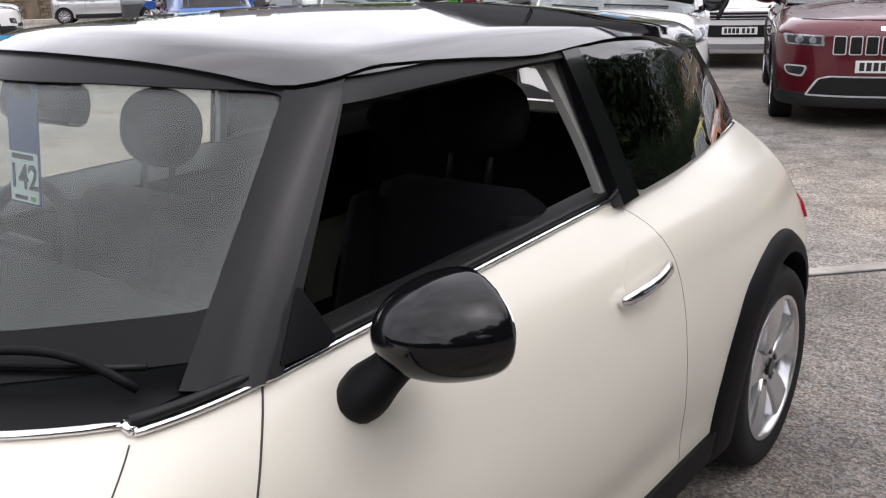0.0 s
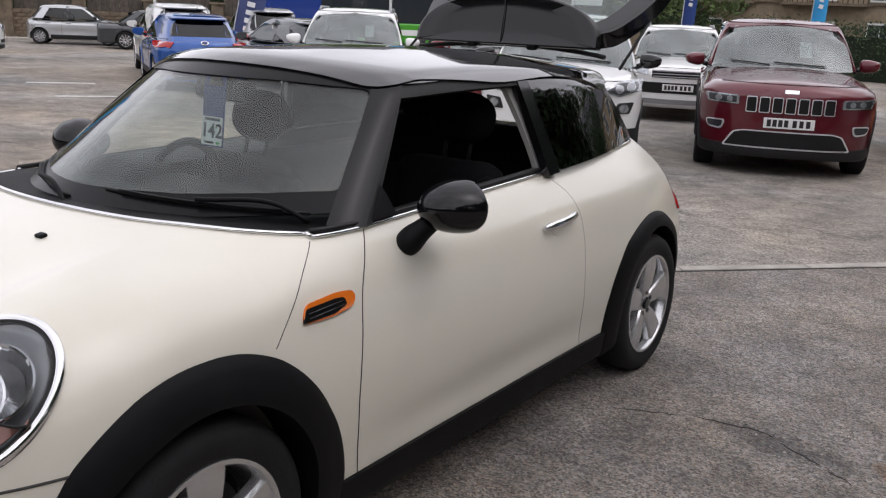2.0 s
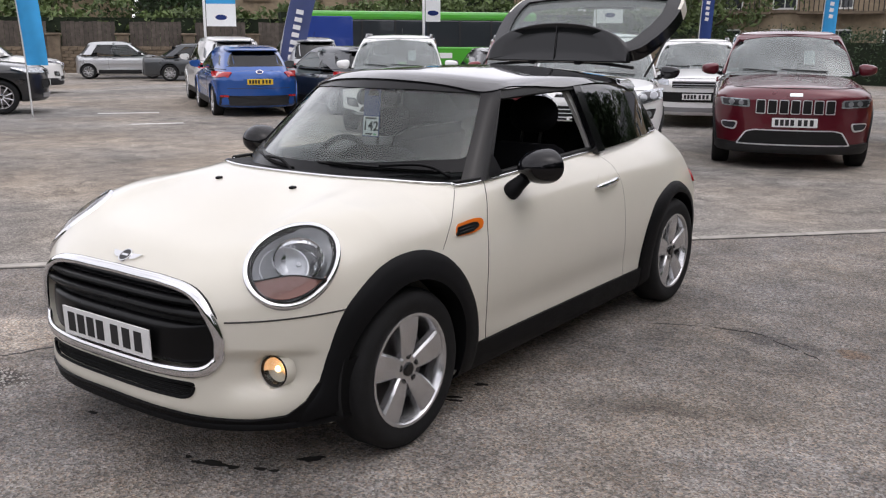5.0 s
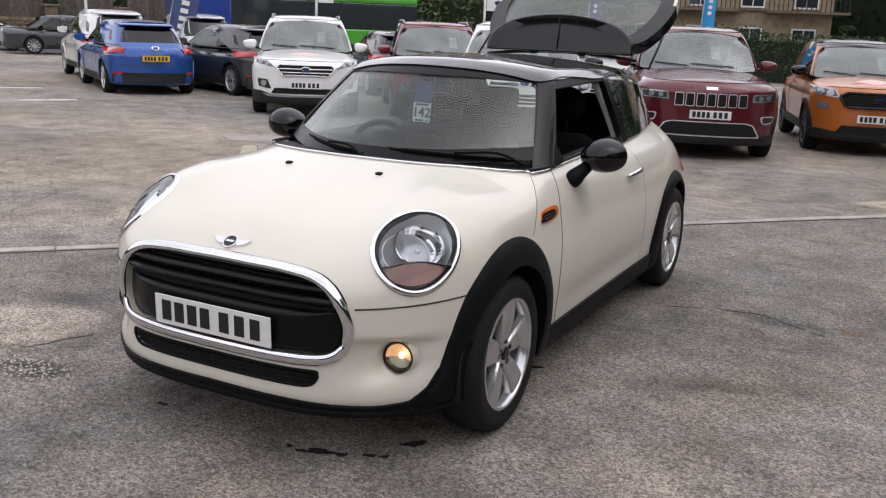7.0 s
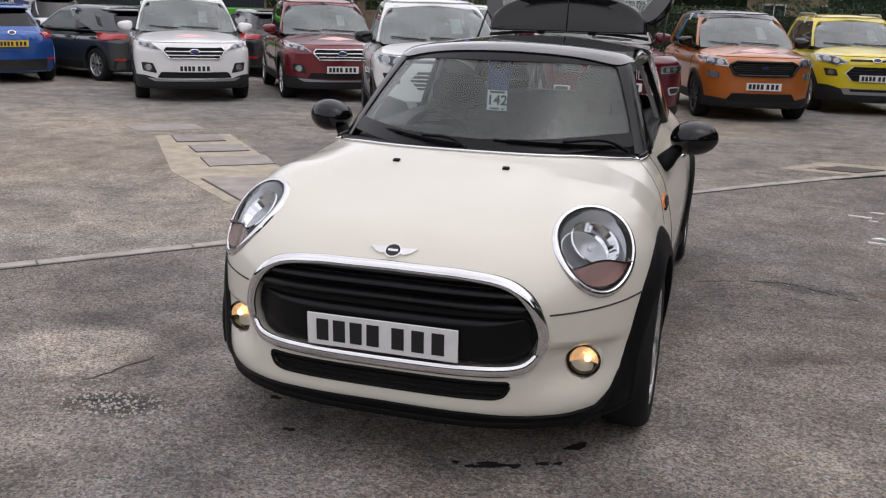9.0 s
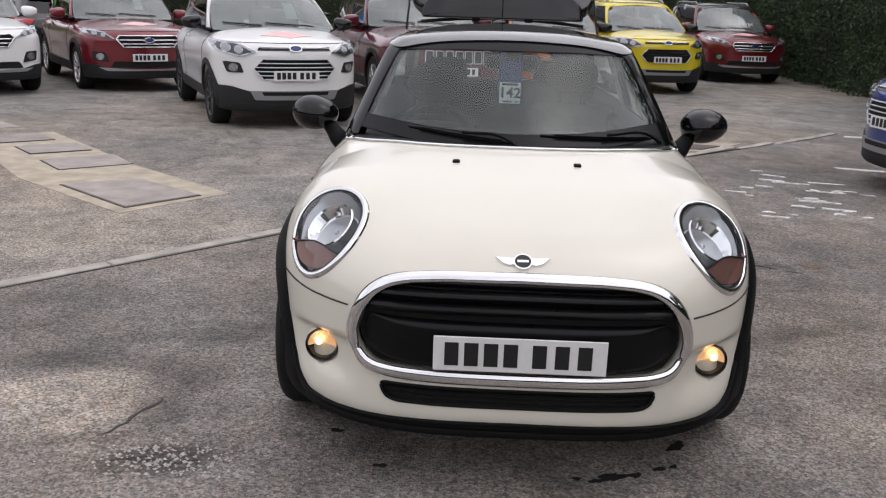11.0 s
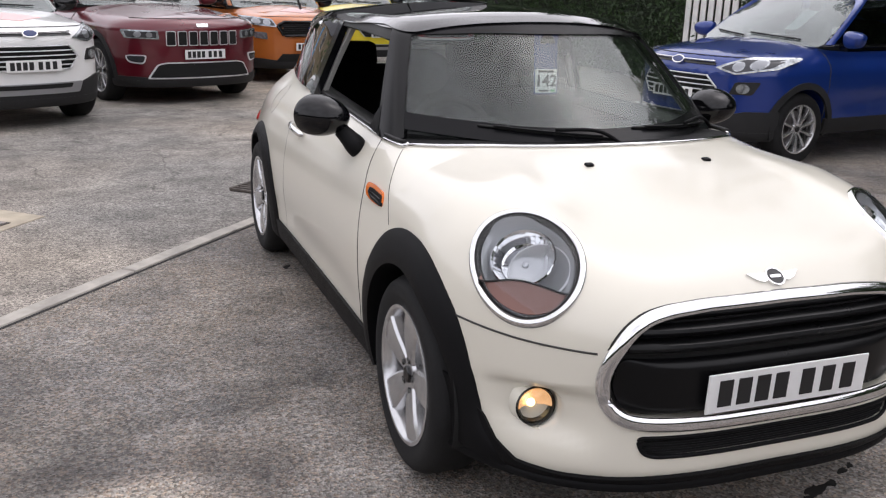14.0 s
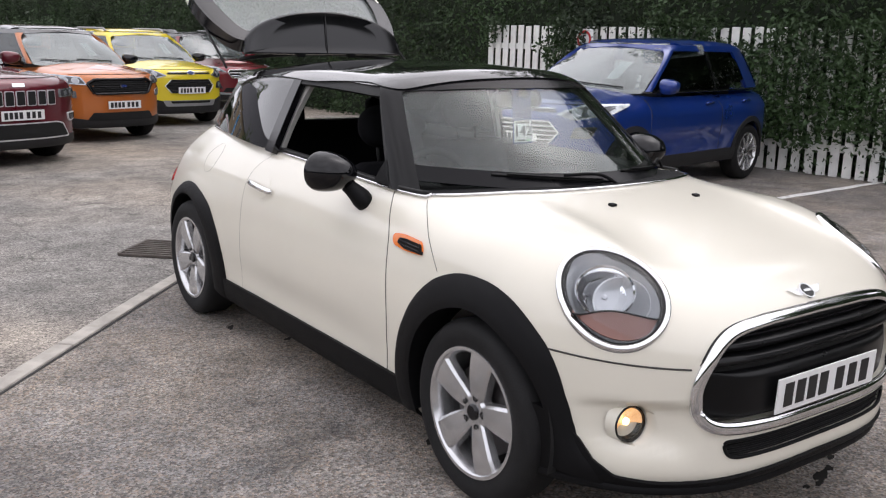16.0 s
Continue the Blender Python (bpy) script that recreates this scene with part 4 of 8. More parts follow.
# fog lamps, lit
LAMPDARKBOWL = material("dark_lamp_bowl", (0.05, 0.052, 0.046), 0.12, 0.6)
for s in (1, -1):
    n = Vector((s * FOG_N.x, FOG_N.y, 0.05)).normalized()
    c = Vector((s * FOG_C.x, FOG_C.y, FOG_C.z)) - n * 0.022
    turn = n.to_track_quat("Z", "Y").to_matrix().to_4x4()
    at = Matrix.Translation(c - n * 0.010) @ turn @ pose(0, 0, 0, 0, -90, 0) @ Matrix.Diagonal((1.1, 1.12, 1.12, 1))
    fog = new("fog_lamp")
    fog.parent = mini
    fog["label"] = "round fog lamp, lit warm"
    lathe("bezel", [(0.049, -0.01), (0.0495, 0.007), (0.048, 0.010), (0.046, 0.008), (0.045, -0.02)], GLOSSBLACK, fog, 36, "thin black rim", m=at)
    lathe("barrel", [(0.056, -0.03), (0.0515, -0.012), (0.0495, 0.003), (0.048, 0.003)], WHITE, fog, 36, "cream lamp barrel", m=at)
    lathe("reflector", [(0.044, -0.004), (0.036, -0.018), (0.02, -0.03), (0.0005, -0.034)], LAMPDARKBOWL, fog, 30, m=at)
    side_ = n.cross(Vector((0, 0, 1))).normalized()
    up_ = side_.cross(n).normalized()
    cc = c - n * 0.006
    arc_ = np.radians(np.linspace(-8, 188, 24))
    outer = np.array([cc + side_ * (0.047 * math.cos(q)) + up_ * (0.047 * math.sin(q)) for q in arc_])
    inner = np.array([cc - n * 0.012 + side_ * (0.03 * math.cos(q)) + up_ * (0.03 * math.sin(q)) for q in arc_])
    core = np.tile(np.array(cc - n * 0.016), (24, 1))
    rows = np.concatenate([outer, inner, core])
    slab("lit_reflector", rows, rows - np.array(n) * 0.003, 3, 24, FOGLIT, fog, "glowing warm upper half of the lamp")
    glow = Matrix.Translation(c - n * 0.004 + up_ * 0.009 - side_ * (s * 0.012)) @ turn @ pose(0, 0, 0, 0, -90, 0)
    lathe("bulb", [(0.0005, 0.004), (0.006, 0.003), (0.011, -0.002), (0.012, -0.008)], FOGBULB, fog, 16, "glowing warm bulb", m=glow)
    ob = lathe("lens", [(0.044, 0.006), (0.035, 0.013), (0.02, 0.017), (0.0005, 0.018)], LENS, fog, 30, m=at)
    ob.visible_shadow = False

# bonnet emblem, washers, panel gaps
def on_top(q, lift=0.0):
    o, w = UP(np.asarray(q, float))
    p = shoot(mini_body, o, w)
    return p + gradient(mini_body, p) * lift


def wing_emblem():
    em = new("emblem")
    em.parent = mini
    em["label"] = "winged chrome badge with a black centre"
    c = shoot(mini_body, np.array([[0, -1.5, 0.60]]), np.array([[0, -0.93, 0.37]]) / 1.0)[0]
    g = gradient(mini_body, c[None])[0]
    m = Matrix.Translation(c + g * 0.003) @ Vector(g).to_track_quat("Z", "Y").to_matrix().to_4x4()
    disc = lathe("badge_disc", [(0.0005, 0.004), (0.024, 0.004), (0.0245, 0.0), (0.0245, -0.01)], GLOSSBLACK, em, 32, m=m @ pose(0, 0, 0, 0, -90, 0))
    lathe("badge_ring", [(0.024, -0.01), (0.0245, 0.005), (0.029, 0.005), (0.030, -0.01)], CHROME, em, 32, m=m @ pose(0, 0, 0, 0, -90, 0))
    bm = bmesh.new()
    box(bm, (0.034, 0.009, 0.002), Matrix.Identity(4))
    part("badge_bar", bm, CHROME, em).matrix_basis = m @ pose(0, 0, 0.005)
    for s in (1, -1):
        bm = bmesh.new()
        out = [(0.027, -0.010), (0.04, -0.014), (0.06, -0.006), (0.083, 0.016), (0.05, 0.014), (0.027, 0.013)]
        a = [bm.verts.new((s * x, y, 0.003)) for x, y in out]
        b = [bm.verts.new((s * x, y, -0.008)) for x, y in out]
        bm.faces.new(a), bm.faces.new(b[::-1])
        for i in range(6):
            bm.faces.new((a[i], b[i], b[(i + 1) % 6], a[(i + 1) % 6]))
        part("badge_wing", bm, CHROME, em).matrix_basis = m


wing_emblem()
for s in (1, -1):
    p = on_top([[s * 0.22, -1.238]], 0)[0]
    bm = bmesh.new()
    box(bm, (0.027, 0.022, 0.011), pose(0, 0, 0.003), 0.004)
    part("washer_jet", bm, PLASTIC, mini, "small black washer jet").matrix_basis = pose(*p, 9)


def on_side(s, q, lift=0.0):
    o, w = (X if s > 0 else NX)(np.asarray(q, float))
    p = shoot(mini_body, o, w)
    return p + gradient(mini_body, p) * lift


def smooth_line(points, n=30):
    """A curve through a few points."""
    q = np.asarray(points, float)
    t = np.concatenate([[0], np.cumsum(np.linalg.norm(np.diff(q, axis=0), axis=1))])
    tt = np.linspace(0, t[-1], n)
    out = []
    for c in q.T:
        d = np.gradient(c, t)
        i = np.clip(np.searchsorted(t, tt) - 1, 0, len(t) - 2)
        h = t[i + 1] - t[i]
        u = (tt - t[i]) / h
        out.append((2 * u**3 - 3 * u**2 + 1) * c[i] + (u**3 - 2 * u**2 + u) * h * d[i] + (-2 * u**3 + 3 * u**2) * c[i + 1] + (u**3 - u**2) * h * d[i + 1])
    return np.stack(out, 1)


for s in (1, -1):
    tube("panel_gap", on_side(s, smooth_line([(-0.580, 0.925), (-0.640, 0.865), (-0.682, 0.812), (-0.724, 0.675), (-0.744, 0.525), (-0.738, 0.40), (-0.724, 0.285)], 40), 0.0003), 0.0017, SEAM, mini, n=6)
    tube("panel_gap", on_side(s, smooth_line([(0.490, 0.948), (0.555, 0.880), (0.575, 0.80), (0.572, 0.72), (0.562, 0.62), (0.575, 0.45), (0.60, 0.285)], 40), 0.0), 0.0007, SEAM, mini, n=6)
    tube("panel_gap", on_side(s, smooth_line([(-0.778, 0.922), (-0.872, 0.868), (-0.940, 0.812), (-0.985, 0.769), (-1.026, 0.728)], 24), 0.0), 0.0012, SEAM, mini, n=6)
    # bonnet shut line round the nose, below the lamps
    q = np.radians(np.linspace(0, 62, 30)) * s
    z = 0.588 + 0.022 * np.clip((np.abs(np.degrees(q)) - 25) / 35, 0, 1)
    o, w = nose_lay(np.stack([q, z], 1))
    keep = np.abs(np.degrees(q)) > 33
    p = shoot(mini_body, o[keep], w[keep])
    tube("panel_gap", p + gradient(mini_body, p) * 0.0005, 0.003, SEAM, mini, n=6)

# chrome waist strip round the cabin
for s in (1, -1):
    ys = np.linspace(-0.765, 1.46, 90)
    z = np.where(ys < -0.6, 0.928, waist(ys))
    p = on_side(s, np.stack([ys, z], 1), 0.005)
    tube("chrome_waist_strip", p, 0.0085, CHROME, mini, False, "bright chrome strip below the windows", 8, 0.7, np.tile([0, 0, 1.0], (90, 1)))
    tube("window_rubber", p + [-s * 0.006, 0, 0.012], 0.008, RUBBER, mini, False, "", 6)
xs = np.linspace(-0.657, 0.657, 60)
base_y = -1.085 + 0.40 * xs ** 2 + 1.8 * xs ** 6
pw = on_top(np.stack([xs, base_y], 1), 0.004)
for s in (1, -1):
    near = on_side(s, [[-0.765, 0.928], [-0.75, 0.928]], 0.005)
    tube("chrome_joint", np.array([pw[-1 if s > 0 else 0], near[0]]), 0.0078, CHROME, mini, n=8)
tube("screen_chrome_strip", pw, 0.008, CHROME, mini, False, "bright chrome strip at the windscreen foot", 8, 0.7)
q = on_top(np.stack([xs, base_y + 0.012], 1), 0.004)
q2 = np.stack([xs * 0.95, base_y + 0.30, 0.958 - 0.06 * np.abs(xs) ** 2], 1)
flat = np.concatenate([q + (q2 - q) * k for k in np.linspace(0, 1, 4)])
slab("scuttle_panel", flat, flat - [0, 0, 0.02], 4, 60, PLASTIC, mini, "black scuttle below the windscreen")

for s in (1, -1):
    ys = np.linspace(-0.57, 1.45, 50)
    edge = on_side(s, np.stack([ys, waist(ys)], 1), -0.002)
    inner = edge.copy()
    inner[:, 0] -= s * 0.13
    edge[:, 2] += 0.018
    inner[:, 2] -= 0.02
    drop = inner - [0, 0, 0.25]
    rows = np.concatenate([edge, edge + [-s * 0.02, 0, 0.006], inner, drop])
    slab("door_top_lining", rows, rows - [s * 0.004, 0, 0.012], 4, 50, RUBBER, mini, "black door top lining")

# side indicator in the black scuttle badge
for s, lay in SIDES:
    out = np.array([(-0.932, 0.760), (-0.908, 0.804), (-0.80, 0.810), (-0.738, 0.805), (-0.728, 0.787), (-0.748, 0.765), (-0.82, 0.757)])
    o = rounded(out, 0.02)
    patch("side_indicator", mini_body, dense(o, 0.01), lay, AMBER, mini, 0.007, 0.02, 5, "amber side indicator")
    q = rounded([(-0.930, 0.762), (-0.914, 0.793), (-0.81, 0.797), (-0.775, 0.794), (-0.768, 0.776), (-0.82, 0.763)], 0.008)
    patch("indicator_grid", mini_body, dense(q, 0.01), lay, PLASTIC, mini, 0.010, 0.008, 5, "black ribbed insert")
    for k in (0.769, 0.780):
        p = on_side(s, [(-0.912, k + 0.001), (-0.84, k + 0.004), (-0.785, k + 0.007)], 0.0115)
        tube("indicator_rib", p, 0.0025, GLOSSBLACK, mini, n=6)
    # door handle
    hp = on_side(s, smooth_line([(0.280, 0.797), (0.345, 0.801), (0.445, 0.807), (0.525, 0.812)], 16), 0.0)
    arch = np.sin(np.linspace(0, np.pi, 16)) ** 0.5 * 0.034 + 0.004
    hg = gradient(mini_body, hp)
    tube("door_handle", hp + hg * arch[:, None], np.concatenate([[0.008], np.full(14, 0.0135), [0.008]]), CHROME, mini, False, "chrome door handle", 10, 0.62, hg)
    patch("handle_cup", mini_body, ellipse(0.075, 0.05, 28) + [0.40, 0.807], lay, WHITE, mini, 0.001, 0.004, 6)
    # fuel flap on one side, lamps at the tail
    if s < 0:
        tube("fuel_flap_gap", on_side(s, ellipse(0.075, 0.07, 40) + [1.08, 0.86], 0.0001), 0.0005, SEAM, mini, True, "", 6)
    patch("tail_lamp", mini_body, rounded([(1.655, 0.66), (1.755, 0.66), (1.74, 0.86), (1.655, 0.86)], 0.03), lay, REDLENS, mini, 0.01, 0.02, 5, "red tail lamp")

# ---- greenhouse ----
def screen_line(inset, up=1.0):
    b, t, w0, w1 = 0.958 + inset * up, 1.322 - inset * 0.8, 0.672 - inset * 0.7, 0.543 - inset * 0.6
    return dense(rounded([(-w0, b + 0.012), (-w1, t - 0.01), (-w1 * 0.5, t + 0.006), (0, t + 0.008), (w1 * 0.5, t + 0.006), (w1, t - 0.01), (w0, b + 0.012), (w0 * 0.5, b - 0.004), (0, b - 0.008), (-w0 * 0.5, b - 0.004)], 0.032 + inset * 0.2), 0.02)


def screen_lay(q):
    o = np.stack([q[:, 0], 0 * q[:, 0] + 0.3, q[:, 1]], 1)
    return o, np.tile([0, -1.0, 0], (len(q), 1))


ws = patch("windscreen", mini_cabin, screen_line(0.0), screen_lay, SCREEN, mini, 0.0, 0.005, 12, "laminated glass windscreen")
ws.visible_shadow = False
a = screen_line(0.0)
b = screen_line(0.045, 1.15)
ta, tb = np.linspace(0, len(a), 200, endpoint=False), np.linspace(0, len(b), 200, endpoint=False)
pick = lambda q, t: np.stack([np.interp(t, np.arange(len(q) + 1), np.append(q[:, c], q[0, c])) for c in (0, 1)], 1)
a, b = pick(a, ta), pick(b, tb)
flat = np.concatenate([a, a + (b - a) * 0.5, b])
o, w = screen_lay(flat)
p = shoot(mini_cabin, o, w)
g = gradient(mini_cabin, p)
shell("screen_border", p + g * 0.0035, p + g * 0.0005, 200, 3, FRIT, mini, "black border of the windscreen", closed=False)

# roof
def roof_lay(q):
    return np.stack([q[:, 0], q[:, 1], 0 * q[:, 0] + 1.0], 1), np.tile([0, 0, 1.0], (len(q), 1))


def roof_line(inset=0.0):
    f, r, w = -0.475 + inset, 1.34 - inset, 0.566 - inset
    return dense(rounded([(-w + 0.02, f + 0.165), (-0.3, f + 0.062), (-0.15, f + 0.016), (0, f), (0.15, f + 0.016), (0.3, f + 0.062), (w - 0.02, f + 0.165), (w + 0.006, 0.3), (w - 0.02, r - 0.12), (0.45, r - 0.02), (0, r), (-0.45, r - 0.02), (-w + 0.02, r - 0.12), (-w - 0.004, 0.3)], 0.10), 0.03)


patch("roof", mini_cabin, roof_line(), roof_lay, ROOFPAINT, mini, 0.010, 0.016, 18, "gloss black roof panel")
patch("headlining", mini_cabin, roof_line(0.05), roof_lay, HEADLINING, mini, -0.03, 0.008, 8, "pale grey cabin lining")

# side frames, pillars and glass
def rail(y):
    """Height of the upper edge of the side windows."""
    return 1.300 + 0.016 * np.sin((y + 0.3) / 1.5 * np.pi) - 0.06 * np.clip((y - 0.95) / 0.4, 0, 1) ** 2


for s, lay in SIDES:
    ys = np.linspace(-0.325, 1.28, 50)
    strip("roof_rail", mini_cabin, np.stack([ys, rail(ys) - 0.012], 1), np.stack([ys, rail(ys) + 0.05], 1), lay, ROOFPAINT, mini, 0.0065, 0.02, 5, "gloss black roof edge")
    k = np.linspace(0, 1, 24)
    z_ = 0.94 + 0.37 * k
    fr = np.stack([s * (0.664 - 0.122 * k), -0.700 + 0.362 * k, z_], 1)
    bk = np.stack([s * (0.700 - 0.13 * k), -0.578 + 0.338 * k, z_ - 0.008], 1)
    goal = np.concatenate([fr + (bk - fr) * q for q in np.linspace(0, 1, 8)])
    o = np.stack([0 * goal[:, 0], 0 * goal[:, 0] + 0.15, goal[:, 2]], 1)
    w = goal - o
    w /= np.linalg.norm(w, axis=1, keepdims=True)
    p = shoot(mini_cabin, o, w)
    g = gradient(mini_cabin, p)
    inn = (p - g * 0.034)[24:-24]
    slab("pillar_lining", inn, inn - g[24:-24] * 0.012, 6, 24, HEADLINING, mini, "pale pillar lining")
    slab("windscreen_pillar", p + g * 0.0045, p - g * 0.03, 8, 24, PILLARBLACK, mini, "gloss black windscreen pillar")
    fr2 = np.stack([-0.580 + 0.338 * k, 0.935 + 0.368 * k], 1)
    bk2 = np.stack([-0.553 + 0.327 * k, 0.935 + 0.364 * k], 1)
    strip("door_frame_front", mini_cabin, fr2, bk2, lay, RUBBER, mini, 0.0, 0.03, 4)
    strip("door_frame_top", mini_cabin, np.stack([ys[:26], rail(ys[:26]) - 0.045], 1), np.stack([ys[:26], rail(ys[:26]) - 0.012], 1), lay, RUBBER, mini, 0.0, 0.03, 3)
    b0, b1 = np.stack([0.472 - 0.060 * k, 0.95 + 0.36 * k], 1), np.stack([0.552 - 0.068 * k, 0.955 + 0.358 * k], 1)
    strip("door_pillar", mini_cabin, b0, b1, lay, GLOSSBLACK, mini, 0.004, 0.03, 5, "gloss black door pillar")
    c0, c1 = np.stack([0.458 - 0.085 * k ** 1.6, 0.96 + 0.335 * k], 1), np.stack([0.486 - 0.060 * k, 0.96 + 0.35 * k], 1)
    strip("belt_pillar_trim", mini_cabin, c0, c1, lay, HEADLINING, mini, -0.032, 0.02, 4, "pale pillar lining")
    qw = dense(rounded([(0.552, 0.962), (0.484, 1.306), (1.08, 1.298), (1.28, 1.14), (1.42, 0.990), (0.95, 0.976)], 0.03), 0.03)
    ob = patch("rear_quarter_glass", mini_cabin, qw, lay, TINTED, mini, 0.002, 0.005, 7, "dark tinted rear side glass")
    ob.visible_shadow = False
    # glass lowered into the door, a small fixed corner left
    tri = dense(rounded([(-0.555, 0.945), (-0.478, 1.035), (-0.44, 0.945)], 0.01), 0.02)
    patch("mirror_sail", mini_cabin, tri, lay, PLASTIC, mini, 0.002, 0.02, 4, "black corner panel")
    # back pillar, between the side glass and the open tail
    d0, d1 = np.stack([1.13 + 0.29 * (1 - k), 0.99 + 0.29 * k], 1), np.stack([1.22 + 0.30 * (1 - k), 0.99 + 0.27 * k], 1)
    strip("rear_pillar", mini_cabin, d0, d1, lay, GLOSSBLACK, mini, 0.002, 0.03, 5)

# mirrors
for s in (1, -1):
    mir = new("door_mirror")
    mir.parent = mini
    mir["label"] = "gloss black door mirror"
    bm = bmesh.new()
    bmesh.ops.create_uvsphere(bm, u_segments=40, v_segments=24, radius=1)
    for v in bm.verts:
        x, y, z = v.co
        if y > 0.25:
            y = 0.25 + (y - 0.25) * 0.12
        v.co = (x * 0.104, y * 0.138 * (1 if y < 0 else 0.5), z * (0.077 - 0.006 * x))
    ob = part("mirror_cap", bm, ROOFBLACK, mir, "gloss black mirror cap", True)
    ob.matrix_basis = pose(s * 0.880, -0.366, 0.986, 0, s * -4, s * -24)
    bm = bmesh.new()
    cyl(bm, 1, 1, 0.008, Matrix.Identity(4), 40)
    ob = part("mirror_glass", bm, MIRRORGLASS, mir)
    ob.matrix_basis = pose(s * 0.880, -0.366, 0.986, 0, s * -4, s * -24) @ pose(0, 0.0225, 0, 90, 0, 0) @ Matrix.Diagonal((0.087, 0.06, 1, 1))
    foot = np.array([(s * 0.735, -0.452, 0.852), (s * 0.765, -0.438, 0.890), (s * 0.805, -0.412, 0.935)])
    tube("mirror_foot", smooth_line(foot, 12), np.array([0.030, 0.044, 0.048, 0.049, 0.049, 0.047, 0.044, 0.041, 0.039, 0.037, 0.036, 0.036]), PLASTIC, mir, False, "matt black mirror foot", 18, 0.8)

# wipers
def wiper(x0, x1, lift0, lift1):
    """An arm and blade lying low on the glass."""
    n = 20
    xs = np.linspace(x0, x1, n)
    z = np.linspace(lift0, lift1, n)
    o, w = screen_lay(np.stack([xs, z], 1))
    p = shoot(mini_cabin, o, w)
    g = gradient(mini_cabin, p)
    tube("wiper_blade", p + g * 0.007, 0.005, RUBBER, mini, False, "black wiper blade", 6)
    tube("wiper_spoiler", p[2:-2] + g[2:-2] * 0.015, 0.006, PLASTIC, mini, False, "", 6, 0.6)
    i = 10
    foot = p[-1] + np.array([0.02 * np.sign(x1 - x0), -0.03, -0.012])
    tube("wiper_arm", smooth_line([foot, p[-3] + g[-3] * 0.03, p[i] + g[i] * 0.028], 12), 0.0065, PLASTIC, mini, False, "black wiper arm", 8)


wiper(0.10, 0.60, 1.000, 0.966)
wiper(-0.42, 0.0, 0.998, 0.972)

# ---- cabin ----
bm = bmesh.new()
box(bm, (1.26, 2.2, 0.05), pose(0, 0.25, 0.33), 0.01)
part("cabin_floor", bm, TRIM, mini)
for s in (1, -1):
    bm = bmesh.new()
    box(bm, (0.05, 2.2, 0.56), pose(s * 0.665, 0.2, 0.63), 0.02)
    part("door_lining", bm, TRIM, mini, "black door lining")
bm = bmesh.new()
box(bm, (1.20, 0.34, 0.17), pose(0, -0.60, 0.86, 6), 0.06)
part("dashboard", bm, TRIM, mini, "dark grey dashboard")
bm = bmesh.new()
box(bm, (1.18, 0.2, 0.3), pose(0, -0.55, 0.68), 0.05)
part("dash_lower", bm, TRIM, mini)
hood = bmesh.new()
box(hood, (0.30, 0.20, 0.07), pose(-0.36, -0.56, 0.955, -6), 0.03)
part("instrument_hood", hood, TRIM, mini)
t = np.linspace(0, 2 * np.pi, 40, endpoint=False)
m = pose(-0.335, -0.363, 0.857, 68)
ringp = np.array([m @ Vector((0.185 * math.cos(a), 0.185 * math.sin(a), 0)) for a in t])
tube("steering_wheel", ringp, 0.016, RUBBER, mini, True, "black steering wheel", 10)
bm = bmesh.new()
box(bm, (0.17, 0.13, 0.04), m, 0.02)
for dx, dy, sx, sy in ((0.11, 0, 0.14, 0.035), (-0.11, 0, 0.14, 0.035), (0, -0.11, 0.04, 0.14)):
    box(bm, (sx, sy, 0.02), m @ pose(dx, dy, 0), 0.006)
part("steering_hub", bm, RUBBER, mini)
# interior mirror
bm = bmesh.new()
box(bm, (0.25, 0.03, 0.075), pose(0, -0.44, 1.245, -12), 0.03)
part("interior_mirror", bm, RUBBER, mini, "black interior mirror")
bm = bmesh.new()
cyl(bm, 0.035, 0.04, 0.04, pose(0, -0.455, 1.262, -50), 24)
part("mirror_mount", bm, RUBBER, mini)


def seat(x, y, dz=0.0):
    st = new("seat")
    st.parent = mini
    st["label"] = "black cloth seat with headrest"
    bm = bmesh.new()
    box(bm, (0.50, 0.50, 0.18), pose(x, y - 0.16, 0.47, 6), 0.06)
    part("cushion", bm, SEATCLOTH, st, "", True)
    bm = bmesh.new()
    box(bm, (0.46, 0.15, 0.58), pose(x, y + 0.15, 0.77 + dz, -16), 0.07)
    part("backrest", bm, SEATCLOTH, st, "", True)
    for k in (1, -1):
        bm = bmesh.new()
        box(bm, (0.08, 0.19, 0.5), pose(x + k * 0.215, y + 0.125, 0.76 + dz, -16), 0.035)
        part("bolster", bm, SEATCLOTH, st, "", True)
    bm = bmesh.new()
    bmesh.ops.create_uvsphere(bm, u_segments=24, v_segments=14, radius=1)
    for v in bm.verts:
        v.co = (np.sign(v.co.x) * abs(v.co.x) ** 0.85 * 0.142, v.co.y * 0.06, np.sign(v.co.z) * abs(v.co.z) ** 0.85 * 0.098)
    part("headrest", bm, SEATCLOTH, st, "black headrest", True).matrix_basis = pose(x, y + 0.28, 1.195 + dz, -12)
    for k in (1, -1):
        tube("headrest_post", np.array([(x + k * 0.055, y + 0.245, 1.03 + dz), (x + k * 0.055, y + 0.272, 1.14 + dz)]), 0.008, RUBBER, st, n=8)


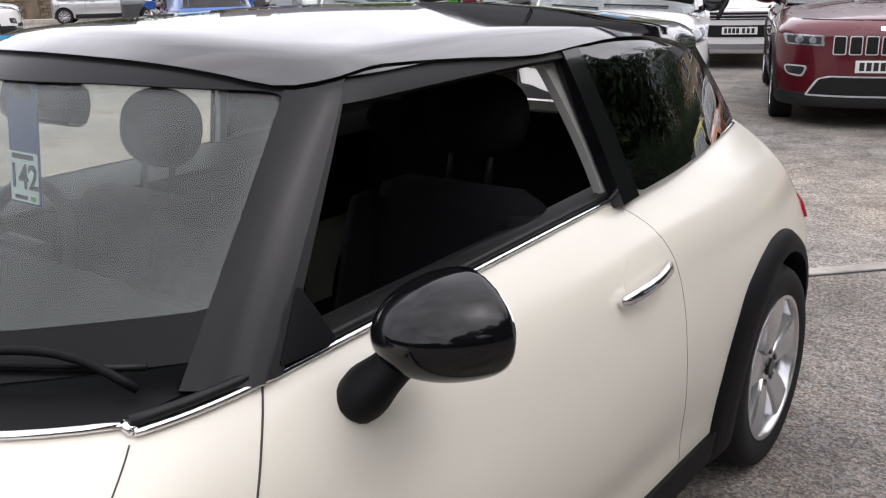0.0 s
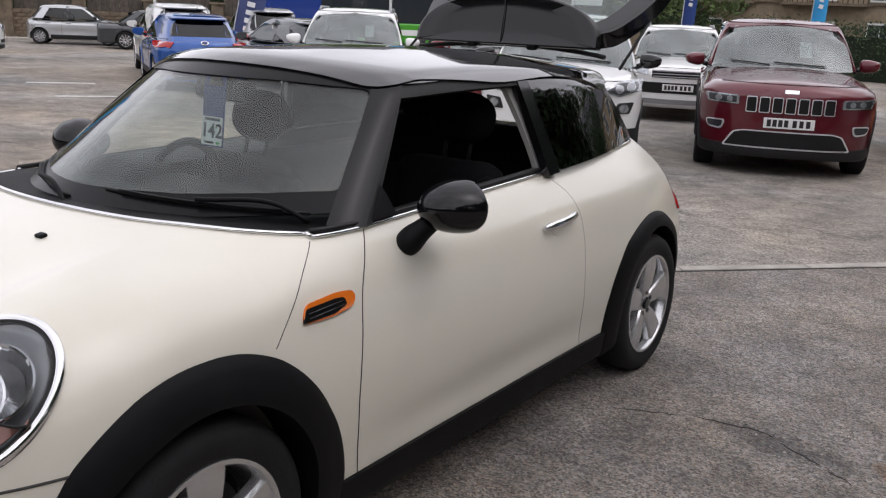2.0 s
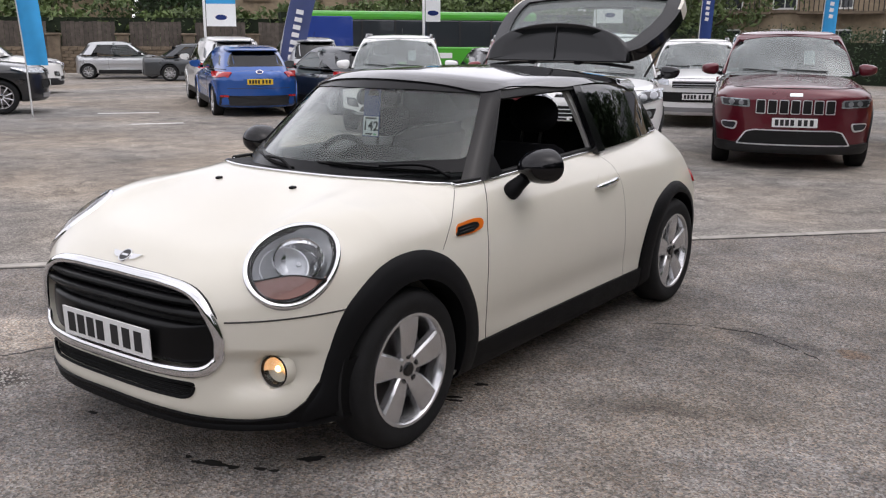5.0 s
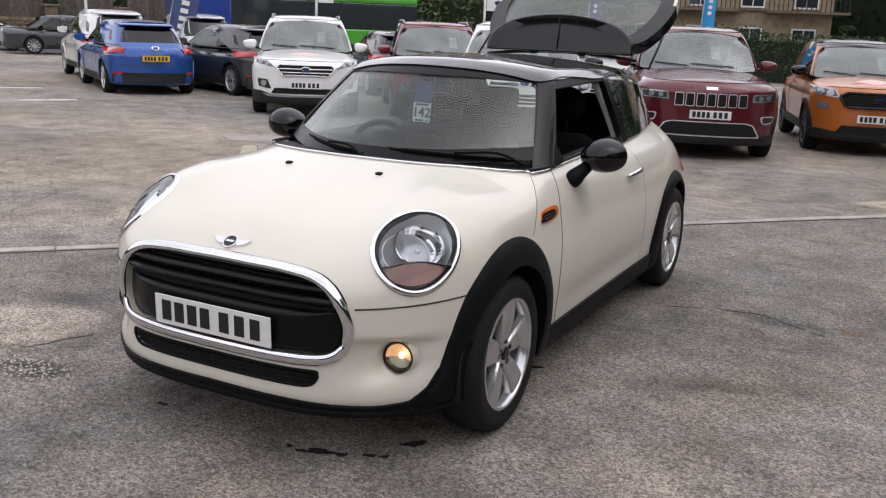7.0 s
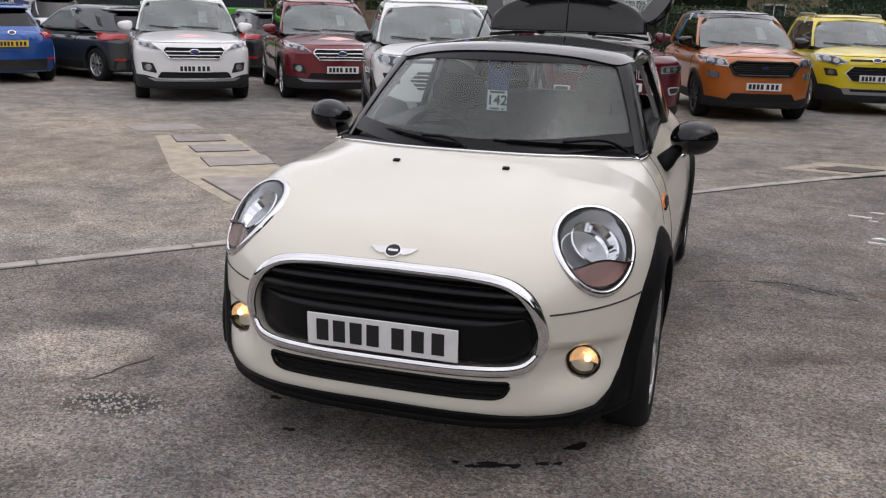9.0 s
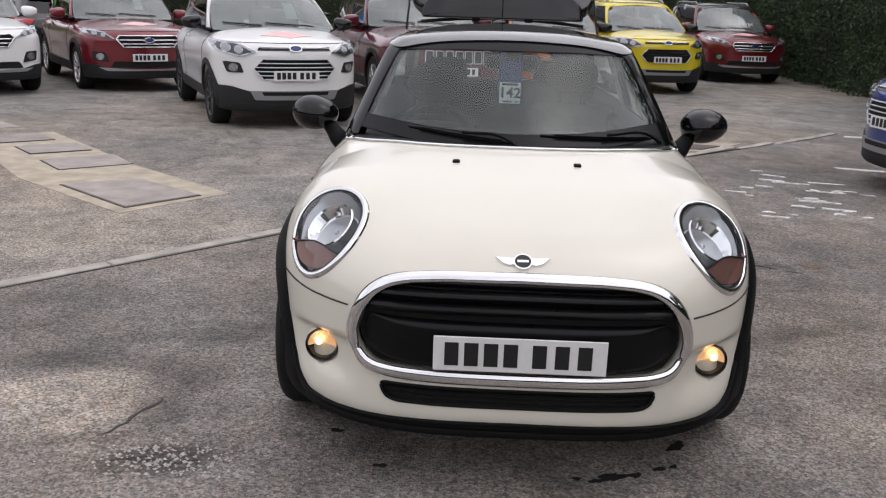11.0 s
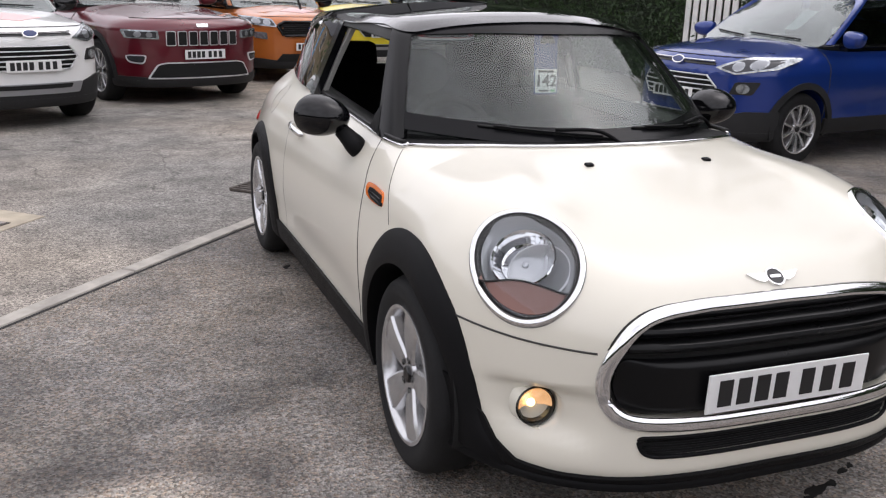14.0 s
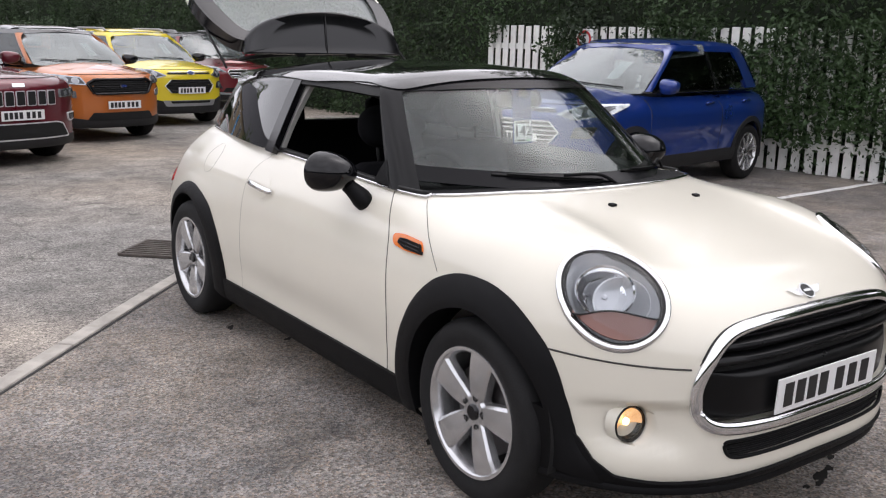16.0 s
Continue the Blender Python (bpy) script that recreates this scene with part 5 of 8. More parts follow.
seat(-0.345, -0.235, -0.095), seat(0.355, 0.12, -0.06)
bm = bmesh.new()
box(bm, (1.16, 0.16, 0.62), pose(0, 1.02, 0.74, -20), 0.06)
part("rear_bench", bm, SEATCLOTH, mini, "black rear bench", True)
for x in (-0.33, 0.33):
    bm = bmesh.new()
    box(bm, (0.26, 0.09, 0.15), pose(x, 1.13, 1.08, -15), 0.04)
    part("rear_headrest", bm, SEATCLOTH, mini, "", True)

# price tag hanging from the mirror
def price_tag(text, m):
    tag = tagged(new("price_tag"), "blue hanging tag with white card numbered " + text, "tag", "price tags")
    bm = bmesh.new()
    box(bm, (0.10, 0.003, 0.24), pose(0, 0, 0.015), 0.001)
    part("tag_sleeve", bm, BLUECARD, tag)
    bm = bmesh.new()
    box(bm, (0.092, 0.002, 0.09), pose(0, -0.003, -0.055))
    part("tag_card", bm, CARDWHITE, tag)
    writing("tag_number", text, 0.062, pose(0, -0.0046, -0.056, 90), INK, tag, 0.0004, 0.084)
    for w, h, x, z in ((0.07, 0.009, 0, -0.018), (0.042, 0.007, -0.01, -0.092)):
        bm = bmesh.new()
        box(bm, (w, 0.001, h), pose(x, -0.0046, z))
        part("tag_line", bm, INK, tag)
    bm = bmesh.new()
    box(bm, (0.016, 0.001, 0.008), pose(0.03, -0.0046, -0.092))
    part("tag_mark", bm, GREENINK, tag)
    tag.matrix_basis = m


price_tag("142", pose(-0.006, -0.485, 1.170, -6))

# ---- raised tailgate ----
HINGE_Y, HINGE_Z, OPEN = 1.32, 1.385, 36.0
gate = new("tailgate")
gate.parent = mini
gate["label"] = "raised tailgate with rear window, cream outside"
gate.matrix_basis = pose(0, HINGE_Y, HINGE_Z, OPEN)


def gate_line(k=1.0, inset=0.0):
    """Outline of the gate in its own plane: x across, y away from the hinge."""
    pts = [(-0.50, 0.02), (-0.585, 0.22), (-0.62, 0.42), (-0.60, 0.60), (-0.50, 0.73), (-0.25, 0.80), (0, 0.815), (0.25, 0.80), (0.50, 0.73), (0.60, 0.60), (0.62, 0.42), (0.585, 0.22), (0.50, 0.02), (0.25, 0.0), (-0.25, 0.0)]
    q = dense(rounded(pts, 0.09), 0.03)
    mid = np.array([0, 0.38])
    d = q - mid
    return mid + d * (1 - inset / np.linalg.norm(d, axis=1, keepdims=True))


def gate_sheet(name, outer, inner, z0, z1, mat, bulge=0.05, label=""):
    n = len(outer)
    rows = [outer + (inner - outer) * k for k in np.linspace(0, 1, 5)] if inner is not None else [np.array([0, 0.38]) + (outer - [0, 0.38]) * k for k in np.linspace(1, 0.05, 8)]
    flat = np.concatenate(rows)
    top = np.concatenate([flat, (bulge_z(flat, bulge) + z0)[:, None]], 1)
    low = np.concatenate([flat, (bulge_z(flat, bulge) + z1)[:, None]], 1)
    if inner is None:
        top, low = np.concatenate([top, top[-n:].mean(0)[None]]), np.concatenate([low, low[-n:].mean(0)[None]])
    return shell(name, top, low, n, len(rows), mat, gate, label, closed=inner is None)


def bulge_z(q, b):
    return b * (1 - (q[:, 0] / 0.62) ** 2) - 0.10 * np.maximum(q[:, 1] - 0.45, 0) ** 2 * 4


full = gate_line()
lining_l = np.minimum(gate_line(inset=0.028), [2, 0.745])
glass_l = np.clip(gate_line(inset=0.10), [-1, 0.08], [1, 0.56])
gate_edge = gate_sheet("gate_shell", full, gate_line(inset=0.032), 0.044, -0.034, WHITE, 0.05, "gate edge, cream at the bottom and black beside the window")
gate_edge.data.materials.append(GLOSSBLACK)
for f in gate_edge.data.polygons:
    f.material_index = 1 if f.center.y < 0.47 else 0
gate_sheet("gate_lining", lining_l, glass_l, 0.028, -0.03, material("gate_grey_lining", (0.075, 0.077, 0.08), 0.45, noise_scale=8, noise_amount=0.1), 0.05, "grey inner lining")
gate_sheet("gate_outer", gate_line(inset=0.02), glass_l, 0.045, 0.03, GLOSSBLACK, 0.05)
ob = gate_sheet("rear_window", glass_l, None, 0.03, 0.025, SIDEGLASS, 0.05, "rear window glass")
ob.visible_shadow = False
bm = bmesh.new()
box(bm, (0.16, 0.08, 0.05), pose(0, 0.60, 0.01), 0.02)
part("wiper_motor", bm, PLASTIC, gate, "black wiper motor cover")
tube("rear_wiper", np.array([(0.0, 0.60, 0.0), (0.12, 0.57, 0.0), (0.26, 0.56, 0.0)]), 0.012, PLASTIC, gate, False, "", 8)
# parcel shelf hung from the gate, half-moon
shelf = new("parcel_shelf")
shelf.parent = mini
shelf["label"] = "black half-moon parcel shelf tipped up with the gate"
arc = [(0.49 * math.cos(a), 0.225 * math.sin(a) ** 0.8) for a in np.linspace(0.0, math.pi, 40)]
line = dense(rounded([(0.49, -0.01), *arc, (-0.49, -0.01)], 0.015, 2), 0.03)
mid = np.array([0, 0.09])
rows = [mid + (line - mid) * k for k in (1, 0.975, 0.94, 0.7, 0.4, 0.1)]
zz = [0.0, 0.012, 0.016, 0.008, 0.006, 0.006]
top = np.concatenate([np.concatenate([r, np.full((len(r), 1), z)], 1) for r, z in zip(rows, zz)])
top = np.concatenate([top, top[-len(line):].mean(0)[None]])
ob = shell("shelf_board", top, top - [0, 0, 0.02], len(line), 6, GLOSSBLACK, shelf, "black moulded shelf")
tube("shelf_crease", np.array([(0, 0.0, 0.014), (0, 0.2, 0.014)]), 0.003, RUBBER, shelf, n=6)
shelf.matrix_basis = pose(0, 1.235, 1.395, 82)
for s in (1, -1):
    tube("gas_strut", np.array([(s * 0.585, 1.26, 1.31), (s * 0.585, 1.66, 1.60)]), 0.0065, RUBBER, mini, False, "black gas strut", 10)
    bm = bmesh.new()
    box(bm, (0.05, 0.10, 0.03), pose(s * 0.16, 1.27, 1.39, 10), 0.008)
    part("gate_hinge", bm, PLASTIC, mini)
# spoiler lip on the roof's trailing edge
tube("roof_seal", np.stack([np.linspace(-0.5, 0.5, 20), 1.33 - 0.05 * np.linspace(-1, 1, 20) ** 2, 1.385 - 0.03 * np.linspace(-1, 1, 20) ** 2], 1), 0.01, RUBBER, mini, n=8)

# ---- the other parked cars ----
# Strong pale film: sky reflection painted into the glass as a diffuse colour.
GLASS = glass("car_glass", (0.6, 0.66, 0.65), 1.52, 0.0, 2.0, 0.15)
DOORGLASS = glass("door_glass", (0.42, 0.46, 0.46), 1.52, 0.0, 1.2)
PRIVACY = glass("privacy_glass", (0.12, 0.13, 0.13), 1.52, 0.0, 1.3)
GREYPLASTIC = material("dark_grey_plastic", (0.02, 0.02, 0.021), 0.6, spec=0.3, noise_scale=8, noise_amount=0.12)
SATIN = material("satin_silver", (0.72, 0.72, 0.73), 0.3, 0.4)
SKID = material("silver_skid_plate", (0.30, 0.30, 0.31), 0.4, 0.5)
DIAMOND = material("pink_sticker", (0.78, 0.50, 0.49), 0.5)
LAMPCLEAR = material("lamp_bright", (0.42, 0.44, 0.46), 0.16, 0.7, noise_scale=26, noise_amount=0.45)
LAMPDARK = material("lamp_dark", (0.06, 0.06, 0.066), 0.12, 0.4)
LAMPBOWL = material("lamp_bowl", (0.30, 0.31, 0.33), 0.14, 0.6)
OVALBLUE = material("oval_blue", (0.01, 0.025, 0.13), 0.25, coat=0.5)
DARKALLOY = material("dark_wheel", (0.06, 0.06, 0.065), 0.35, 0.7)
BRAKE = bpy.data.materials["brake_metal"]
BODY_PAINTS = {
    "white": paint("plain_white_paint", (0.80, 0.80, 0.79)),
    "red": paint("dark_red_paint", (0.16, 0.009, 0.016), 0.3, 0.25),
    "jeep": paint("cherry_red_paint", (0.105, 0.005, 0.013), 0.3, 0.25),
    "orange": paint("copper_orange_paint", (0.46, 0.13, 0.022), 0.32, 0.12),
    "yellow": paint("bright_yellow_paint", (0.75, 0.60, 0.03), 0.32),
    "blue": paint("deep_blue_paint", (0.005, 0.030, 0.20), 0.3, 0.25),
    "focus": paint("mid_blue_paint", (0.012, 0.085, 0.34), 0.3, 0.3),
    "black": paint("black_metallic_paint", (0.016, 0.016, 0.018), 0.3, 0.2),
    "grey": paint("dark_grey_paint", (0.05, 0.055, 0.06), 0.3, 0.4),
    "silver": paint("silver_paint", (0.5, 0.51, 0.52), 0.3, 0.6),
}
WHEELS = {}


def car_wheel(radius, style):
    key = (radius, style)
    if key not in WHEELS:
        mat = DARKALLOY if style == "dark" else SILVER
        w = wheel_kind("wheel", radius, radius * 0.68, 0.215, 10 if style in ("multi", "dark") else 5, mat, "thin" if style in ("multi", "dark") else "wide5", BRAKE)
        w.matrix_basis = pose(0, 0, -50)
        WHEELS[key] = w
    return WHEELS[key]


def parked_car(name, label, colour, at, turn, spec, front="", rear="", group="parked cars", roof=None, wheel_style="multi", plate=PLATEWHITE, rails=False, sticker=False, z=None):
    wb, fo, ro, half, height, belt, hood, nose_z, base_y, roof_f, roof_r, tail_y, wr, clear = spec
    mat = BODY_PAINTS[colour]
    car = tagged(new(name), label, "car", group)
    yf, yr, ax = -(wb / 2 + fo), wb / 2 + ro, wb / 2

    def body(p):
        x, y, zz = np.abs(p[:, 0]), p[:, 1], p[:, 2]
        mid = belt * 0.66
        side = half - 0.55 * np.maximum(zz - mid, 0) ** 2 - 0.2 * np.minimum(zz - mid, 0) ** 2 - 0.05 * np.maximum(-y - ax, 0) ** 1.4 - 0.16 * np.maximum(y - ax * 0.85, 0) ** 1.8
        side = side - 0.018 * np.exp(-(((zz - belt * 0.52) / 0.09) ** 2)) * np.exp(-((y / (ax * 0.7)) ** 4)) + 0.012 * np.exp(-(((zz - belt * 0.82) / 0.05) ** 2))
        nose = yf + 0.40 * (x / half) ** 2.8 + 0.9 * np.maximum(zz - nose_z * 0.86, 0) ** 1.7 + 0.8 * np.maximum(0.42 - zz, 0) ** 2
        tail = yr - (0.42 if rear else 0.30) * (x / half) ** 2.6 - 0.25 * np.maximum(zz - belt * 0.8, 0)
        t = np.clip((y - yf) / (base_y - yf), 0, 1)
        top = nose_z + (hood - nose_z) * t ** 0.75 + 0.02 * np.cos(x / half * 5) * (1 - t) * t
        top = np.where(y > base_y, hood + (belt - hood) * np.clip((y - base_y) / 0.6, 0, 1), top) - 0.085 * (x / half) ** 2
        return smax(smax(smax(x - side, (nose - y) * 0.9, k=0.18), zz - top, k=0.15), (y - tail) * 0.9, clear - zz, k=0.08)

    def cabin(p):
        x, y, zz = np.abs(p[:, 0]), p[:, 1], p[:, 2]
        u = (zz - belt) / (height - belt)
        side = half * 0.915 - half * (0.25 if rear else 0.19) * u - 0.05 * np.maximum(u, 0) ** 3 - (0.11 if rear else 0.06) * np.maximum(y - 0.4, 0) ** 2
        screen = base_y + (roof_f - base_y) * u + 0.13 * np.maximum(u, 0) ** 3 + 0.22 * x * x
        back_ = tail_y + (roof_r - tail_y) * u - 0.15 * x * x
        top = height - 0.05 * (x / half) ** 2 - 0.06 * (y - (roof_f + roof_r) * 0.40) ** 2
        return smax(smax(smax(x - side, (screen - y) * 0.7, k=0.05), (y - back_) * 0.8, k=0.08), zz - top, belt - 0.4 - zz, k=0.06)

    skin_ = solid("body", body, (yf + half * 0.75, yr - half * 0.75, belt * 0.6), mat, car, 64, 40, 14)
    cut = []
    for y in (-ax, ax):
        for s in (1, -1):
            bm = bmesh.new()
            cyl(bm, wr + 0.045, wr + 0.045, 0.56, pose(s * (half - 0.05), y, wr + 0.01, 0, 90, 0), 40)
            cut.append(bm)
    hole_ = bmesh.new()
    hw = half * 0.78
    ring = [(-hw, base_y + 0.25), (-hw, tail_y - 0.15), (hw, tail_y - 0.15), (hw, base_y + 0.25)]
    lo_, hi_ = [hole_.verts.new((x, y, belt - 0.4)) for x, y in ring], [hole_.verts.new((x, y, belt + 0.4)) for x, y in ring]
    hole_.faces.new(lo_), hole_.faces.new(hi_[::-1])
    for i in range(4):
        hole_.faces.new((lo_[i], hi_[i], hi_[(i + 1) % 4], lo_[(i + 1) % 4]))
    carve(skin_, body, cut + [hole_])
    # wheels and arches
    w = car_wheel(wr, wheel_style)
    for i, y in enumerate((-ax, ax)):
        for s in (1, -1):
            c = copy_thing(w, pose(s * (half - 0.125), y, wr, 31 * i + 17 * s, 0, 0 if s > 0 else 180))
            c.parent = car
            liner(wr + 0.046, s * (half - 0.30), s * (half - 0.04), y, wr + 0.01, car)
    X_, NX_ = ways("x"), ways("-x")

    def up_lay(q):
        return np.stack([q[:, 0], q[:, 1], 0 * q[:, 0] + belt], 1), np.tile([0, 0, 1.0], (len(q), 1))

    def lay_f(q):
        return np.stack([q[:, 0], 0 * q[:, 0] + yf + 0.7, q[:, 1]], 1), np.tile([0, -1.0, 0], (len(q), 1))

    def lay_r(q):
        return np.stack([q[:, 0], 0 * q[:, 0] + yr - 0.7, q[:, 1]], 1), np.tile([0, 1.0, 0], (len(q), 1))

    cl = GREYPLASTIC if front in ("eco", "eco_new", "kuga", "jeep") else mat
    for s, lay in ((1, X_), (-1, NX_)):
        for y in (-ax, ax):
            t = np.radians(np.linspace(-8, 188, 30))
            a_, b_ = np.stack([y + (wr + 0.04) * np.cos(t), wr + (wr + 0.04) * np.sin(t)], 1), np.stack([y + (wr + 0.1) * np.cos(t), wr + (wr + 0.1) * np.sin(t)], 1)
            strip("arch_trim", body, a_, b_, lay, cl, car, 0.014, 0.03, 3)
        ys = np.linspace(-ax + wr, ax - wr, 16)
        strip("sill", body, np.stack([ys, 0 * ys + clear + 0.03], 1), np.stack([ys, 0 * ys + clear + 0.17], 1), lay, GREYPLASTIC, car, 0.012, 0.03, 4)
        # glass, pillars
        zt = height - 0.125
        k = np.linspace(0, 1, 12)
        xf = lambda zz: base_y + (roof_f - base_y) * (zz - belt) / (height - belt) + 0.24 * (half * 0.85) ** 2
        xr = lambda zz: tail_y + (roof_r - tail_y) * (zz - belt) / (height - belt) - 0.15
        zz = belt + 0.02 + (zt - belt - 0.02) * k
        strip("front_pillar", cabin, np.stack([xf(zz) + 0.0, zz], 1), np.stack([xf(zz) + 0.085, zz], 1), lay, mat, car, 0.004, 0.03, 4)
        mid_y = (base_y + tail_y) * 0.5 + 0.10
        win1 = dense(rounded([(xf(belt) + 0.13, belt + 0.03), (xf(zt) + 0.09, zt), (mid_y - 0.06, zt), (mid_y, belt + 0.03)], 0.03), 0.06)
        win2 = dense(rounded([(mid_y + 0.05, belt + 0.03), (mid_y - 0.01, zt), (xr(zt) - 0.42, zt - 0.015), (xr(zt) - 0.22, zt - 0.10), (xr(belt) - 0.38, belt + 0.12)], 0.03), 0.06)
        for nm, wn_, gm in (("front_side_window", win1, DOORGLASS), ("rear_side_window", win2, PRIVACY if front != "" else DOORGLASS)):
            g_ = patch(nm, cabin, wn_, lay, gm, car, 0.0, 0.005, 4, "side window glass")
            g_.visible_shadow = False
        strip("door_pillar", cabin, np.stack([mid_y + 0.0 - 0.06 * k, zz], 1), np.stack([mid_y + 0.05 - 0.06 * k, zz], 1), lay, GLOSSBLACK, car, 0.003, 0.03, 3)
        strip("rear_pillar", cabin, np.stack([xr(zz) - 0.34 + 0.08 * k, zz], 1), np.stack([xr(zz) + 0.12, zz], 1), lay, mat, car, 0.004, 0.03, 4)
        ys = np.linspace(xf(zt) - 0.03, xr(zt) + 0.1, 24)
        strip("cant_rail", cabin, np.stack([ys, 0 * ys + zt - 0.01], 1), np.stack([ys, 0 * ys + height - 0.075], 1), lay, BODY_PAINTS.get(roof, mat), car, 0.005, 0.03, 4)
        ys = np.linspace(xf(belt), xr(belt) - 0.05, 24)
        o_, w_ = lay(np.stack([ys, 0 * ys + belt + 0.005], 1))
        tube("waist_trim", shoot(cabin, o_, w_), 0.012, GLOSSBLACK, car, n=6)
        for gy in (mid_y + 0.04, xf(belt) - 0.02):
            zs = np.linspace(clear + 0.18, belt - 0.03, 14)
            o_, w_ = lay(np.stack([0 * zs + gy + 0.05 * np.sin((zs - clear) * 3), zs], 1))
            tube("door_gap", shoot(body, o_, w_), 0.004, SEAM, car, n=5)
        for gy in (mid_y - 0.17, xr(belt) - 0.52):
            o_, w_ = lay(np.array([[gy - 0.09, belt - 0.13], [gy, belt - 0.12], [gy + 0.09, belt - 0.12]]))
            pp = shoot(body, o_, w_)
            tube("door_handle", pp + [s * 0.03, 0, 0], 0.016, mat, car, n=8)
        # mirror
        bm = bmesh.new()
        bmesh.ops.create_uvsphere(bm, u_segments=18, v_segments=12, radius=1)
        for v in bm.verts:
            x_, y_, z_ = (math.copysign(abs(q_) ** 0.7, q_) for q_ in v.co)
            v.co = (x_ * (0.118 + 0.012 * z_), (y_ if y_ < 0.3 else 0.3) * 0.085, z_ * (0.078 - 0.014 * s * x_))
        part("door_mirror", bm, GLOSSBLACK if front in ("eco", "eco_new", "old") and colour != "blue" else mat, car, "door mirror", True).matrix_basis = pose(s * (half + 0.08), xf(belt) + 0.20, belt + 0.075, 0, 0, s * -14)
        tube("mirror_foot", np.array([(s * half * 0.9, xf(belt) + 0.22, belt + 0.0), (s * (half + 0.02), xf(belt) + 0.22, belt + 0.05)]), 0.03, GLOSSBLACK, car, n=8)
        if rails:
            ys = np.linspace(roof_f + 0.15, roof_r - 0.25, 24)
            hump = 0.055 * np.minimum(1, np.minimum(ys - ys[0], ys[-1] - ys) / 0.12)
            tube("roof_rail", np.stack([0 * ys + s * half * 0.66, ys, height - 0.055 + hump], 1), 0.02, SKID if colour != "black" else GLOSSBLACK, car, False, "roof rail", 8)
        tail_h = belt * 0.9
        if rear:
            out = rounded([(half * 0.68, tail_h - 0.02), (half * 0.96, tail_h - 0.07), (half * 0.97, tail_h + 0.05), (half * 0.72, tail_h + 0.05)], 0.03) * [s, 1]
            patch("tail_lamp", body, dense(out[::s], 0.04), lay_r, REDLENS, car, 0.02, 0.03, 4, "red tail lamp")
            o2 = rounded([(yr - 0.40, tail_h + 0.03), (yr - 0.16, tail_h - 0.06), (yr - 0.16, tail_h + 0.05), (yr - 0.30, tail_h + 0.05)], 0.03)
            patch("tail_lamp_side", body, dense(o2, 0.05), lay, REDLENS, car, 0.015, 0.03, 4)
        # seats
    for sx in (-0.37, 0.37):
        for sy in (base_y + 1.25, base_y + 2.15):
            if sy > tail_y - 0.4:
                continue
            st = new("seat")
            st.parent = car
            bm = bmesh.new()
            box(bm, (0.48, 0.16, 0.62), pose(sx, sy, belt - 0.1, -14), 0.06)
            part("backrest", bm, SEATCLOTH, st, "", True)
            bm = bmesh.new()
            box(bm, (0.25, 0.1, 0.17), pose(sx, sy + 0.1, belt + 0.32, -10), 0.04)
            part("headrest", bm, SEATCLOTH, st, "", True)
    bm = bmesh.new()
    box(bm, (half * 1.5, 0.5, 0.14), pose(0, base_y + 0.42, belt - 0.06), 0.05)
    part("dashboard", bm, TRIM, car)
    bm = bmesh.new()
    box(bm, (half * 1.5, tail_y - base_y - 0.4, 0.04), pose(0, (tail_y + base_y) / 2, belt - 0.40), 0.01)
    part("cabin_floor", bm, TRIM, car)

    def ws_line(y0, y1, ins, ucap):
        b0, t0 = belt + 0.0 + ins, height - 0.055 - ins
        w0, w1 = half * 0.865 - ins, half * 0.745 - ins
        return dense(rounded([(-w0, b0), (-w1, t0), (0, t0 + 0.02), (w1, t0), (w0, b0), (0, b0 - 0.02)], 0.05), 0.06)

    my = (base_y + tail_y) / 2
    lay_ws = lambda q: (np.stack([q[:, 0], 0 * q[:, 0] + my, q[:, 1]], 1), np.tile([0, -1.0, 0], (len(q), 1)))
    lay_bk = lambda q: (np.stack([q[:, 0], 0 * q[:, 0] + my, q[:, 1]], 1), np.tile([0, 1.0, 0], (len(q), 1)))
    g_ = patch("windscreen", cabin, ws_line(0, 0, 0, 0), lay_ws, GLASS, car, 0.0, 0.005, 6, "windscreen glass")
    g_.visible_shadow = False
    bw = dense(rounded([(-half * 0.80, belt + 0.06), (-half * 0.68, height - 0.13), (half * 0.68, height - 0.13), (half * 0.80, belt + 0.06)], 0.08), 0.06)
    g_ = patch("rear_window", cabin, bw, lay_bk, PRIVACY, car, 0.006, 0.005, 5, "rear window glass")
    g_.visible_shadow = False
    w0, w1, b0, t0 = half * 0.86, half * 0.80, belt - 0.05, height - 0.12
    frame_ = dense(rounded([(-w0, b0), (-w1, t0), (w1, t0), (w0, b0)], 0.05), 0.06)
    if rear:
        n_ = 60
        pick_ = lambda q: np.stack([np.interp(np.linspace(0, len(q), n_, endpoint=False), np.arange(len(q) + 1), np.append(q[:, c], q[0, c])) for c in (0, 1)], 1)
        fa, fb = pick_(frame_), pick_(bw)
        fl_ = np.concatenate([fa + (fb - fa) * q for q in (0, 0.5, 1)])
        o_, w_ = lay_bk(fl_)
        pp = shoot(cabin, o_, w_)
        gg = gradient(cabin, pp)
        shell("tailgate_frame", pp + gg * 0.006, pp - gg * 0.02, n_, 3, mat, car, "", closed=False)
        xs_ = np.linspace(-half * 0.62, half * 0.62, 16)
        o_, w_ = lay_bk(np.stack([xs_, 0 * xs_ + height - 0.10], 1))
        pp = shoot(cabin, o_, w_)
